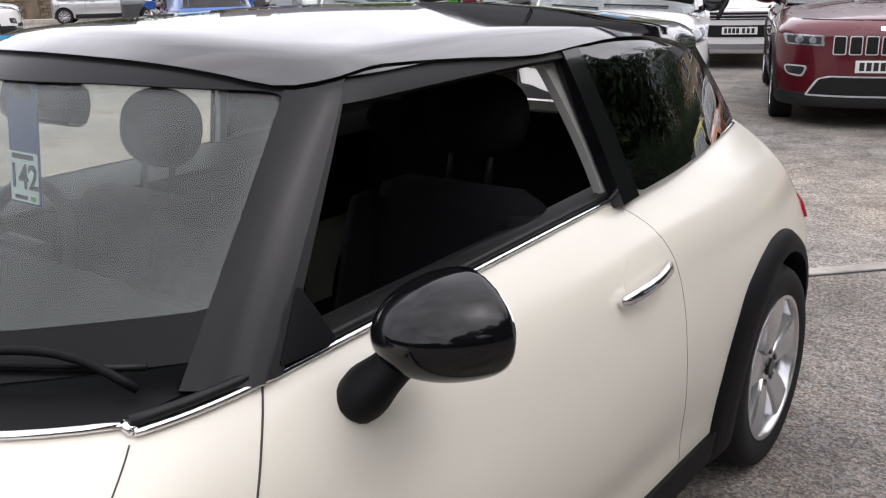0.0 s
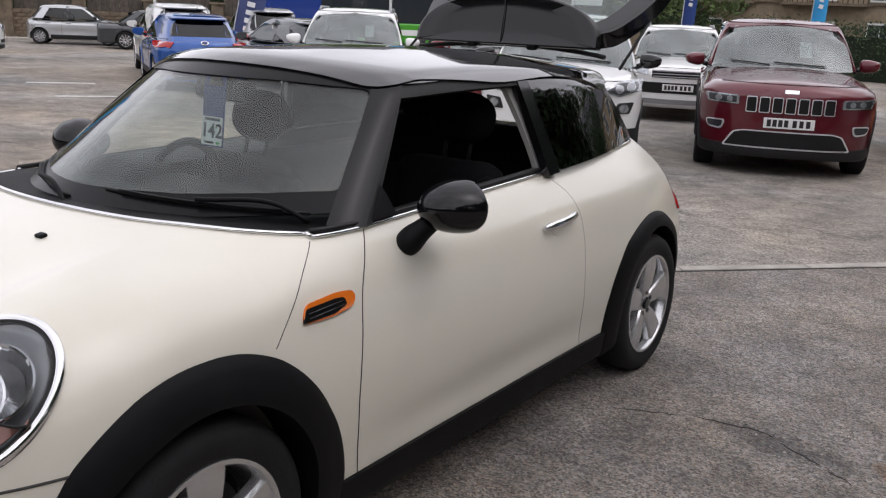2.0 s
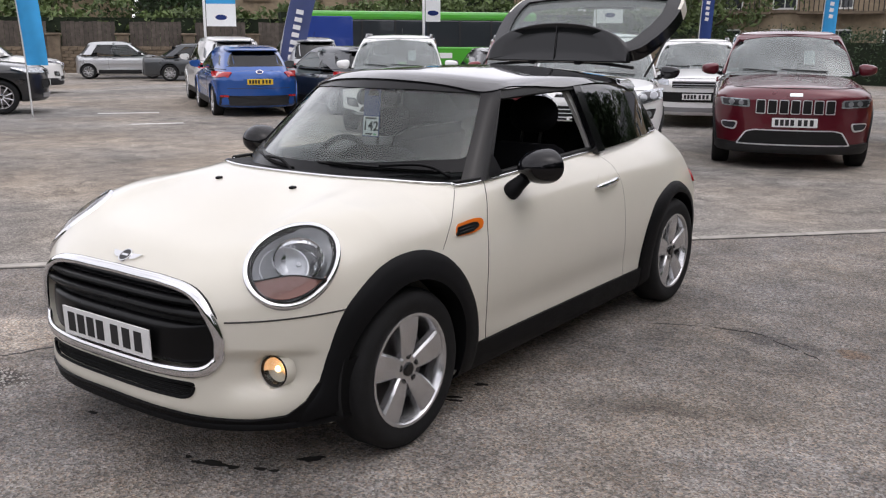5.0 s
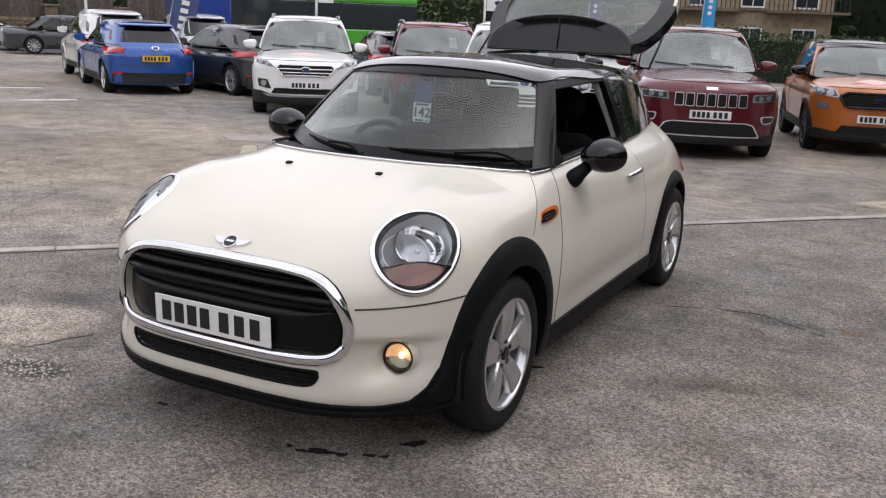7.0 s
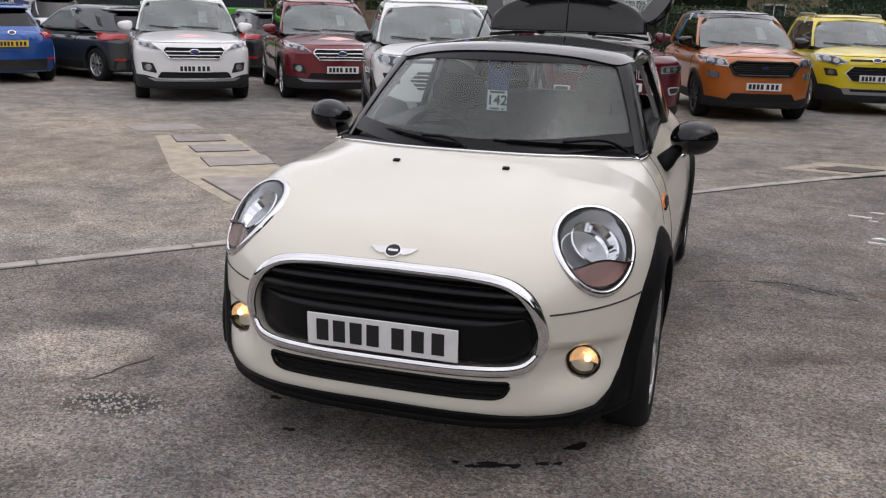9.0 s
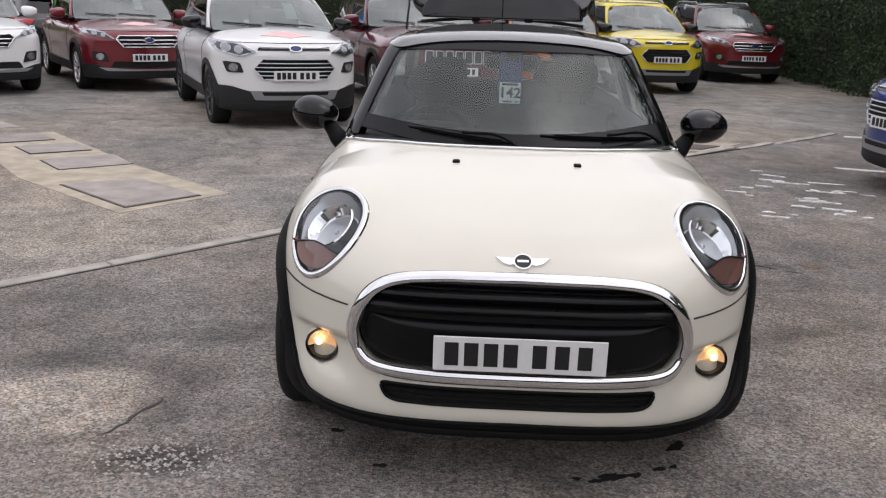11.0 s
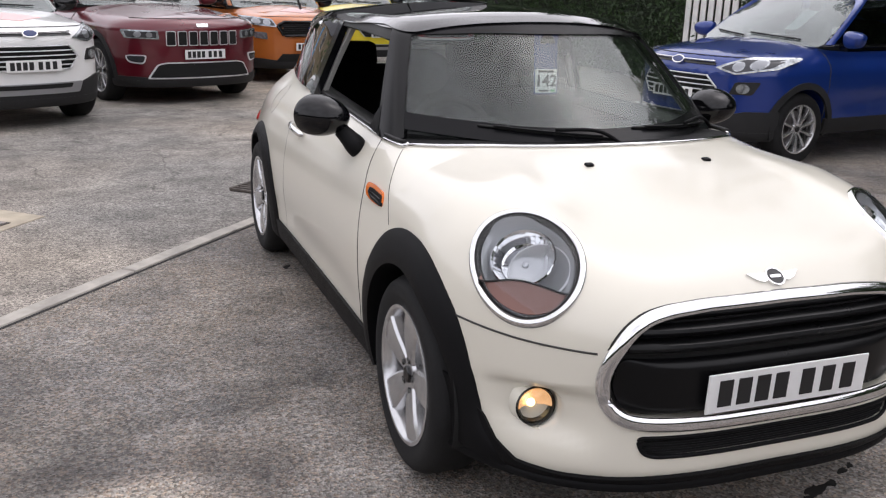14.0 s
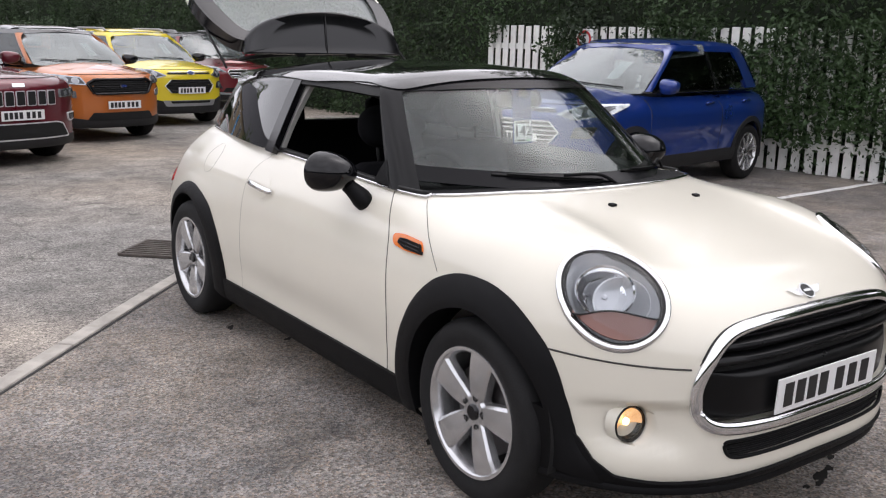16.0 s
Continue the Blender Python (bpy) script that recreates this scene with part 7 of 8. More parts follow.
# row of inspection slabs in a sandy bed
bed = tagged(new("slab_bed"), "sandy concrete bed with grey inspection slabs", "paving", kind="structure")
flat_piece("bed", [(-5.2, 4.45), (-4.55, 4.98), (-3.0, 3.2), (-1.98, 2.28), (-2.55, 1.52), (-3.75, 2.55)], 0.004, 0.03, SANDY, bed)
for pts in ([(-5.05, 4.55), (-4.65, 4.85), (-4.30, 4.45), (-4.70, 4.12)], [(-4.45, 3.95), (-4.02, 4.28), (-3.72, 3.92), (-4.14, 3.60)], [(-3.92, 3.32), (-3.42, 3.72), (-3.10, 3.30), (-3.58, 2.92)]):
    mid_ = np.mean(pts, 0)
    flat_piece("slab_joint", [tuple(mid_ + (np.array(q) - mid_) * 1.03) for q in pts], 0.007, 0.02, TAR, bed)
    flat_piece("inspection_slab", pts, 0.011, 0.03, SLABSTONE, bed)
flat_piece("manhole_frame", [(-3.325, 2.34), (-2.81, 2.66), (-2.165, 2.153), (-2.565, 1.665)], 0.009, 0.03, IRON, bed, "dark iron frame")
flat_piece("manhole_cover", [(-3.30, 2.34), (-2.81, 2.64), (-2.19, 2.15), (-2.57, 1.69)], 0.014, 0.03, SLABSTONE, bed, "grey concrete-filled cover")
c2 = tagged(new("inspection_slab"), "single grey inspection slab flush with the asphalt", "paving", kind="structure")
flat_piece("slab_top", [(-6.05, 5.05), (-5.45, 5.65), (-5.02, 5.25), (-5.6, 4.7)], 0.005, 0.03, SLABSTONE, c2)
# drain grate by the kerb
grate = tagged(new("drain_grate"), "rusty iron drain grate beside the kerb stones", "drain", kind="structure")
flat_piece("grate_pit", [(-0.78, 2.74), (-0.48, 3.06), (-0.16, 2.76), (-0.46, 2.44)], 0.003, 0.02, DARK, grate)
for i in range(9):
    k = i / 8
    a, b = Vector((-0.78 + 0.30 * k, 2.74 + 0.32 * k, 0.012)), Vector((-0.46 + 0.30 * k, 2.44 + 0.32 * k, 0.012))
    bm = bmesh.new()
    box(bm, ((b - a).length, 0.018, 0.02), pose(*((a + b) / 2), 0, 0, math.degrees(math.atan2(b.y - a.y, b.x - a.x))), 0.003)
    part("grate_bar", bm, IRON, grate)
for k in (0, 1):
    a, b = Vector((-0.78 + 0.32 * k, 2.74 - 0.3 * k, 0.012)), Vector((-0.48 + 0.32 * k, 3.06 - 0.3 * k, 0.012))
    bm = bmesh.new()
    box(bm, ((b - a).length, 0.022, 0.024), pose(*((a + b) / 2), 0, 0, math.degrees(math.atan2(b.y - a.y, b.x - a.x))), 0.003)
    part("grate_edge", bm, IRON, grate)
# drain with white surround near the far end of the kerb
d2 = tagged(new("drain_cover"), "sunken drain cover with worn white outline", "drain", kind="structure")
flat_piece("surround", [(1.55, 5.35), (2.05, 6.05), (3.0, 6.2), (2.35, 5.25)], 0.004, 0.02, SANDY, d2)
flat_piece("cover", [(1.95, 5.5), (2.2, 5.82), (2.65, 5.8), (2.35, 5.42)], 0.008, 0.02, IRON, d2)

# worn bay lines
lines = tagged(new("bay_lines"), "worn white parking bay lines", "road marking", kind="structure")


def bay_line(a, b, w=0.09, bits=5, gap=0.1):
    a, b = Vector(a), Vector(b)
    d = (b - a).normalized()
    n = Vector((-d.y, d.x))
    for i in range(bits):
        p, q = a + (b - a) * (i / bits), a + (b - a) * ((i + 1 - random.uniform(0, gap)) / bits)
        edge = lambda c, s: (c + n * s * (w / 2 + random.uniform(-0.012, 0.012)))
        pts = [edge(p, -1), edge(p + (q - p) * 0.5, -1), edge(q, -1), edge(q, 1), edge(p + (q - p) * 0.5, 1), edge(p, 1)]
        flat_piece("line_piece", [tuple(v) for v in pts], 0.005, 0.01, LINE, lines)


bay_line((3.55, 4.95), (5.4, 4.85), bits=3)
bay_line((4.7, 7.5), (7.2, 7.3), bits=3)
bay_line((5.9, 2.35), (8.4, 2.5), bits=4)
bay_line((-11.7, 6.4), (-11.3, 7.3), 0.12, 2)
bay_line((-14.5, 7.6), (-13.9, 8.7), 0.12, 2)
for i in range(22):
    x, y = random.uniform(1.9, 4.2), random.uniform(2.2, 4.3)
    bay_line((x, y), (x + random.uniform(0.1, 0.4), y + random.uniform(-0.05, 0.05)), 0.03, 1)

for i in range(26):
    x, y = random.uniform(2.0, 4.4), random.uniform(2.3, 4.2)
    flat_piece("line_piece", wobbly(x, y, random.uniform(0.03, 0.11), random.uniform(0.012, 0.035), random.uniform(-20, 20), 14, 0.45), 0.005, 0.008, LINE, lines)

# stains and patches
for cx, cy, rx, ry, turn in ((0.34, -1.80, 0.05, 0.022, 25), (0.28, -1.83, 0.02, 0.012, 20), (0.42, -1.78, 0.025, 0.012, 25), (0.51, -1.73, 0.022, 0.012, 30), (0.56, -1.71, 0.016, 0.010, 30), (0.22, -1.82, 0.014, 0.009, 10), (0.60, -1.56, 0.045, 0.02, 40), (-0.43, -1.79, 0.022, 0.012, 0), (-0.61, -1.55, 0.022, 0.014, 0),
                       (0.67, -0.755, 0.035, 0.009, 30), (0.695, -0.785, 0.035, 0.008, 25), (0.685, -0.56, 0.034, 0.012, 30), (-0.67, -0.81, 0.035, 0.016, 50), (-0.76, 0.88, 0.03, 0.015, 50), (-0.59, 0.56, 0.025, 0.013, 20)):
    st = flat_piece("oil_stain", wobbly(cx, cy, rx, ry, turn, 30, 0.3), 0.0025, 0.003, OIL)
    tagged(st, "dark oil drip stain on asphalt", "stain", "oil stains", "structure")


def crack_line(points, w):
    """A ragged thin crack along a line of points."""
    q = dense(np.array(points, float), 0.03, False)
    d = np.gradient(q, axis=0)
    d /= np.linalg.norm(d, axis=1)[:, None]
    side = np.stack([-d[:, 1], d[:, 0]], 1)
    mid_ = q + side * np.array([[random.uniform(-0.010, 0.010)] for _ in q])
    wide = np.array([[random.uniform(0.35, 1.0) * w] for _ in q]) * np.minimum(1, np.minimum(np.arange(len(q)), np.arange(len(q))[::-1]) / 4 + 0.15)[:, None]
    ob = flat_piece("crack", [tuple(v) for v in np.concatenate([mid_ + side * wide, (mid_ - side * wide)[::-1]])], 0.0022, 0.003, TAR)
    tagged(ob, "thin dark ragged crack in worn asphalt", "crack", "asphalt cracks", "structure")


crack_line([(0.93, 0.76), (1.02, 0.81), (1.14, 0.86)], 0.004)
crack_line([(1.21, 0.89), (1.27, 0.91), (1.44, 0.93), (1.50, 0.90)], 0.005)
crack_line([(1.55, 0.87), (1.64, 0.82), (1.70, 0.78)], 0.006)
crack_line([(1.74, 0.75), (1.83, 0.70)], 0.004)
crack_line([(-1.30, -1.34), (-1.32, -1.40), (-1.37, -1.56), (-1.42, -1.66)], 0.012)
crack_line([(-1.33, -1.84), (-1.22, -1.80), (-1.10, -1.84), (-1.03, -1.80)], 0.014)
# loose grit
grit_rng = np.random.default_rng(17)
gv, gf = [], []
for cx, cy, sp, num in ((-1.2, -1.78, 0.16, 150), (-1.6, -2.2, 0.6, 120), (0.3, -2.3, 0.8, 120), (1.6, -1.6, 0.7, 120), (2.2, 1.0, 0.9, 120)):
    for _ in range(num):
        c = np.array([*(grit_rng.normal(size=2) * [sp, sp * 0.6] + [cx, cy]), 0.0])
        r = grit_rng.uniform(0.003, 0.009)
        o = len(gv)
        for dx, dy, dz in ((1, 0, 0.1), (0, 1, 0.1), (-1, 0, 0.1), (0, -1, 0.1), (0, 0, 0.9)):
            gv.append(c + np.array([dx, dy, dz]) * r * grit_rng.uniform(0.7, 1.2, 3))
        gf += [(o, o + 1, o + 4), (o + 1, o + 2, o + 4), (o + 2, o + 3, o + 4), (o + 3, o, o + 4)]
tagged(link_mesh("grit", np.array(gv), gf, SLABSTONE, None, smooth=False), "loose grit scattered on the asphalt", "gravel", kind="stuff")
gv, gf = [], []
for _ in range(170):
    c = np.array([*(grit_rng.normal(size=2) * [0.13, 0.055] + [-1.19, -1.82]), 0.0])
    r = grit_rng.uniform(0.004, 0.011)
    o = len(gv)
    for dx, dy, dz in ((1, 0, 0.1), (0, 1, 0.1), (-1, 0, 0.1), (0, -1, 0.1), (0, 0, 0.8)):
        gv.append(c + np.array([dx, dy, dz]) * r * grit_rng.uniform(0.5, 1.3, 3))
    gf += [(o, o + 1, o + 4), (o + 1, o + 2, o + 4), (o + 2, o + 3, o + 4), (o + 3, o, o + 4)]
tagged(link_mesh("stone_chips", np.array(gv), gf, material("pale_stone_chips", (0.42, 0.40, 0.37), 0.8, noise_scale=60, noise_amount=0.4), None, smooth=False), "pale stone chips in a worn hollow", "gravel", kind="stuff")
for pts in ([(-9.5, 6.4), (-7.2, 6.9), (-5.0, 7.0)], [(-4.2, 5.9), (-3.1, 6.35), (-1.2, 6.95), (0.5, 7.4)], [(-12.0, 7.2), (-9.0, 8.0), (-6.8, 8.2)], [(-7.5, 3.0), (-6.6, 4.4), (-6.2, 5.2)]):
    q = np.array(pts)
    z = ground_height(q[:, 0], q[:, 1]) - 0.005
    tagged(tube("tar_joint", np.concatenate([dense(np.concatenate([q, z[:, None]], 1), 0.4, False)]), 0.007, TAR, None, n=5), "dark tar joint in the asphalt", "joint", "tar joints", "structure")

# ---- planting ----
LEAF = material("hedge_leaves", (0.026, 0.054, 0.015), 0.6, noise_scale=0.8, noise_amount=0.5)
LEAF2 = material("bush_leaves", (0.085, 0.125, 0.035), 0.6, noise_scale=0.9, noise_amount=0.5)
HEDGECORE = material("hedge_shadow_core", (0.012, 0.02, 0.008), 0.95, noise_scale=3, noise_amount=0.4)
BARK = material("bark", (0.09, 0.07, 0.05), 0.9, noise_scale=10, noise_amount=0.3, bump=0.5, bump_scale=30)


def leaf_cloud(name, places, sizes, mat, parent=None, seed=1):
    """Small folded leaf sprays at many places."""
    rng = np.random.default_rng(seed)
    n = len(places)
    d1 = rng.normal(size=(n, 3))
    d1 /= np.linalg.norm(d1, axis=1, keepdims=True)
    d2 = np.cross(d1, rng.normal(size=(n, 3)))
    d2 /= np.linalg.norm(d2, axis=1, keepdims=True)
    d3 = np.cross(d1, d2)
    s = np.asarray(sizes)[:, None]
    v = np.stack([places - d1 * s, places + d2 * s * 0.45 + d3 * s * 0.15, places + d1 * s, places - d2 * s * 0.45 + d3 * s * 0.15], 1).reshape(-1, 3)
    i = np.arange(n) * 4
    faces = np.concatenate([np.stack([i, i + 1, i + 2], 1), np.stack([i, i + 2, i + 3], 1)])
    return link_mesh(name, v, faces, mat, parent, smooth=False)


def hedge(name, label, line, depth, height, count, leaf, mat, seed, lumps=0.35, base=0.0):
    """A hedge along a line: an added core, coloured dark for the inner shade, and leaf sprays on an uneven skin."""
    top = tagged(new(name), label, "hedge", kind="stuff")
    rng = np.random.default_rng(seed)
    pts = np.asarray(line, float)
    seg = np.linalg.norm(np.diff(pts, axis=0), axis=1)
    cum = np.concatenate([[0], np.cumsum(seg)])

    def at_(u):
        i = np.clip(np.searchsorted(cum, u) - 1, 0, len(seg) - 1)
        t = ((u - cum[i]) / seg[i])[:, None]
        p = pts[i] * (1 - t) + pts[i + 1] * t
        d = (pts[i + 1] - pts[i]) / seg[i][:, None]
        return p, np.stack([-d[:, 1], d[:, 0]], 1)

    def lump(u, h):
        return np.array([noise.noise((a * 0.6, b * 0.8, seed)) + 0.5 * noise.noise((a * 1.9, b * 2.1, seed + 5)) for a, b in zip(u, h)])

    u = rng.uniform(0, cum[-1], count)
    kind = rng.uniform(0, 1, count)
    h = rng.uniform(0, 1, count) * height
    h = np.where(kind > 0.8, height, h)
    l_ = lump(u, h)
    off = np.where(kind > 0.8, rng.uniform(-1, 1, count) * depth, depth * np.sign(rng.uniform(-1, 1, count) + 0.5)) * (1 + 0.0 * l_)
    off = off + np.sign(off) * l_ * lumps + rng.normal(size=count) * 0.1
    h = np.where(kind > 0.8, height + l_ * lumps * 1.6 + rng.normal(size=count) * 0.12, h)
    p, n_ = at_(u)
    xyz = np.concatenate([p + n_ * off[:, None], (h + base)[:, None]], 1)
    part_ = leaf_cloud("leaves", xyz, rng.uniform(0.6, 1.3, count) * leaf, mat, top, seed)
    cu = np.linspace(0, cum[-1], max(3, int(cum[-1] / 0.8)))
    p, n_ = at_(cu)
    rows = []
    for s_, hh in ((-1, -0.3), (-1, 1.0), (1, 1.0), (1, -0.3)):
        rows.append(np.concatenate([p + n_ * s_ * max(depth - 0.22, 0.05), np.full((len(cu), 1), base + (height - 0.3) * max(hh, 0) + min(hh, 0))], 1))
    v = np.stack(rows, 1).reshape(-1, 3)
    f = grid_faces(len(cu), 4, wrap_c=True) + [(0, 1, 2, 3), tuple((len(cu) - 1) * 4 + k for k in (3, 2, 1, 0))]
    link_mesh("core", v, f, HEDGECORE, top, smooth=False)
    return top


def tree(name, label, x, y, h, r, seed, mat, count=3500, leaf=0.16):
    t_ = tagged(new(name), label, "tree")
    rng = np.random.default_rng(seed)
    trunk = smooth_line([(0, 0, -0.3), (0.05, 0.04, h * 0.25), (-0.06, 0.05, h * 0.5), (0.05, -0.05, h * 0.8)], 12)
    tube("trunk", trunk, np.linspace(0.05 * h * 0.45, 0.02, 12), BARK, t_, n=8)
    tips = []
    for i in range(9):
        a, z = rng.uniform(0, 6.28), h * rng.uniform(0.3, 0.7)
        e = np.array([math.cos(a) * r * 0.7, math.sin(a) * r * 0.7, z + h * 0.2])
        tube("limb", smooth_line([(0, 0, z), e * [0.5, 0.5, 0] + [0, 0, z + h * 0.08], e], 8), np.linspace(0.06, 0.015, 8), BARK, t_, n=6)
        tips.append(e)
    cs = np.concatenate([tips, rng.normal(size=(16, 3)) * [r * 0.5, r * 0.5, h * 0.16] + [0, 0, h * 0.66]])
    rad = rng.uniform(0.3, 0.55, len(cs)) * r
    k = rng.integers(0, len(cs), count)
    d = rng.normal(size=(count, 3))
    d /= np.linalg.norm(d, axis=1, keepdims=True)
    pl = cs[k] + d * (rad[k] * rng.uniform(0.55, 1.05, count))[:, None]
    leaf_cloud("crown", pl, rng.uniform(0.6, 1.3, count) * leaf, mat, t_, seed)
    t_.matrix_basis = pose(x, y, -0.15)
    return t_


hedge("hedge", "tall dark green hedge behind the white fence", [(9.6, -14), (9.3, 0), (8.75, 6), (8.2, 11.5), (7.8, 20), (7.0, 27), (4.9, 35)], 0.75, 3.1, 170000, 0.040, LEAF, 11, 0.4, -0.2)
# creeper growing through the fence
rng_c = np.random.default_rng(5)
cl_n = 46000
cu = rng_c.uniform(0, 1, cl_n)
hz = rng_c.uniform(0, 1, cl_n) ** 1.0
keep = np.array([noise.noise((u * 9.0, h * 2.6, 7.0)) for u, h in zip(cu, hz)]) + np.where(cu < 0.62, 0.75 * np.clip((hz - 0.24) / 0.22, -1, 1) + 0.02 - 0.62 * np.clip((hz - 0.74) / 0.14, 0, 1), -0.22 + 0.3 * (hz - 0.5)) > 0
cp = np.stack([8.72 - 1.22 * cu, -1.0 + 10.2 * cu, -0.12 + hz * 1.95], 1) + rng_c.normal(size=(cl_n, 3)) * [0.10, 0.05, 0.05] - [0.10, 0, 0]
tagged(leaf_cloud("creeper", cp[keep], rng_c.uniform(0.026, 0.055, keep.sum()), LEAF, None, 8), "green creeper growing over the fence boards", "creeper", kind="stuff")

# white board fence
FENCEWHITE = material("white_fence_paint", (0.74, 0.74, 0.71), 0.6, noise_scale=7, noise_amount=0.1, bump=0.1, bump_scale=60, vary=0.06)
fence = tagged(new("fence"), "white painted vertical board fence", "fence", kind="structure")
bm = bmesh.new()
box(bm, (0.022, 0.115, 1.86), Matrix.Identity(4), 0.004)
fm = bpy.data.meshes.new("fence_board")
bm.to_mesh(fm)
bm.free()
fm.materials.append(FENCEWHITE)
fdir = math.degrees(math.atan2(10.2, -1.22))
n_boards = 61
for i in range(n_boards):
    u = i / (n_boards - 1)
    o = new("fence_board", fm)
    o.parent = fence
    o.matrix_basis = pose(8.72 - 1.22 * u, -1.0 + 10.2 * u, 0.80 + random.uniform(-0.01, 0.01), random.uniform(-0.5, 0.5), random.uniform(-0.5, 0.5), fdir - 90)
for z in (0.25, 1.4):
    bm = bmesh.new()
    a, b = Vector((8.76, -1.0, z)), Vector((7.54, 9.2, z))
    box(bm, ((b - a).length, 0.04, 0.09), pose(*((a + b) / 2), 0, 0, fdir), 0.004)
    part("fence_rail", bm, FENCEWHITE, fence)
# round speed sign on the fence
SIGNRED = material("sign_red", (0.5, 0.02, 0.02), 0.4)
sgn = tagged(new("speed_sign"), "small white sign with red ring and number five", "sign")
bm = bmesh.new()
box(bm, (0.34, 0.012, 0.38), Matrix.Identity(4), 0.004)
part("sign_board", bm, CARDWHITE, sgn)
lathe("sign_ring", [(0.10, 0.0), (0.10, 0.006), (0.135, 0.006), (0.135, 0.0)], SIGNRED, sgn, 32, "red ring", m=pose(0, -0.005, 0.03, 0, 0, -90))
writing("sign_number", "5", 0.17, pose(0, -0.008, 0.03, 90), INK, sgn, 0.001)
bm = bmesh.new()
box(bm, (0.2, 0.002, 0.03), pose(0, -0.007, -0.145))
part("sign_line", bm, INK, sgn)
sgn.matrix_basis = pose(7.66, 7.1, 1.5, 0, 0, fdir - 180 - 0)

# ---- road, wall and houses beyond the yard ----
ROADMAT = material("road_asphalt", (0.075, 0.075, 0.076), 0.8, noise_scale=2, noise_amount=0.2, bump=0.3, bump_scale=80)
STONE = material("buff_stone", (0.15, 0.115, 0.08), 0.9, noise_scale=4, noise_amount=0.3, bump=0.5, bump_scale=25, vary=0.15)
STONE2 = material("house_stone", (0.30, 0.235, 0.16), 0.9, noise_scale=3, noise_amount=0.25, bump=0.4, bump_scale=20)
WOOD = material("weathered_fence_wood", (0.085, 0.07, 0.058), 0.85, noise_scale=6, noise_amount=0.3, vary=0.2)
SLATE = material("slate_roof", (0.085, 0.085, 0.095), 0.7, noise_scale=5, noise_amount=0.2)
FRAMEWHITE = material("white_window_frame", (0.75, 0.75, 0.73), 0.5)
PANE = material("house_pane", (0.03, 0.035, 0.04), 0.06, coat=0.5)
RW, RD = Vector((-34.9, 19.7)), Vector((0.60, 0.80))
RN = Vector((0.80, -0.60))


def along(u, v, z=0.0):
    """A place u metres along the road wall and v metres towards the yard."""
    p = RW + RD * u + RN * v
    return (p.x, p.y, z)


RA = math.degrees(math.atan2(RD.y, RD.x))
bm = bmesh.new()
vs = [bm.verts.new(along(u, v, -0.143)) for u, v in ((-60, 1.2), (70, 1.2), (70, 8.0), (-60, 8.0))]
bm.faces.new(vs)
tagged(part("road", bm, ROADMAT), "dark asphalt road beyond the yard", "road", kind="structure")
bm = bmesh.new()
box(bm, (130, 1.2, 0.14), pose(*along(5, 0.7, -0.10), 0, 0, RA))
tagged(part("pavement", bm, KERB), "narrow pavement along the stone wall", "pavement", kind="structure")
wall = tagged(new("boundary_wall"), "low buff stone wall with pillars and wooden panels", "wall", kind="structure")
bm = bmesh.new()
box(bm, (0.36, 0.2, 0.13), Matrix.Identity(4), 0.012)
bmesh.ops.triangulate(bm, faces=bm.faces[:0])
sm = bpy.data.meshes.new("wall_stone")
bm.to_mesh(sm)
bm.free()
sm.materials.append(STONE)
bm = bmesh.new()
box(bm, (90, 0.22, 1.25), pose(*along(30, -0.16, 0.50), 0, 0, RA))
part("wall_core", bm, STONE, wall)
for r in range(8):
    for c in range(36):
        o = new("wall_stone", sm)
        o.parent = wall
        o.matrix_basis = pose(*along(-4.5 + c * 0.385 + (r % 2) * 0.19, -0.04 + random.uniform(-0.01, 0.01), 0.0 + r * 0.145), 0, 0, RA + random.uniform(-1, 1))
for i in range(24):
    u = -9 + i * 2.85
    bm = bmesh.new()
    box(bm, (0.52, 0.5, 1.75), pose(*along(u, 0.0, 0.73), 0, 0, RA), 0.02)
    part("wall_pillar", bm, STONE, wall, "stone pillar")
    bm = bmesh.new()
    box(bm, (0.66, 0.62, 0.10), pose(*along(u, 0.0, 1.65), 0, 0, RA), 0.03)
    part("pillar_cap", bm, STONE, wall, "stone pillar cap")
    if i < 10:
        for k in range(12):
            bm = bmesh.new()
            box(bm, (0.175, 0.03, 1.15), pose(*along(u + 0.40 + k * 0.187, -0.2, 1.62 + random.uniform(-0.02, 0.02)), 0, 0, RA))
            part("fence_plank", bm, WOOD, wall)

hedge("hedge", "clipped green hedge above the stone wall", [along(9.5, -1.0)[:2], along(24, -1.2)[:2], along(34, -1.5)[:2]], 0.7, 3.0, 11000, 0.15, LEAF2, 21, 0.4)


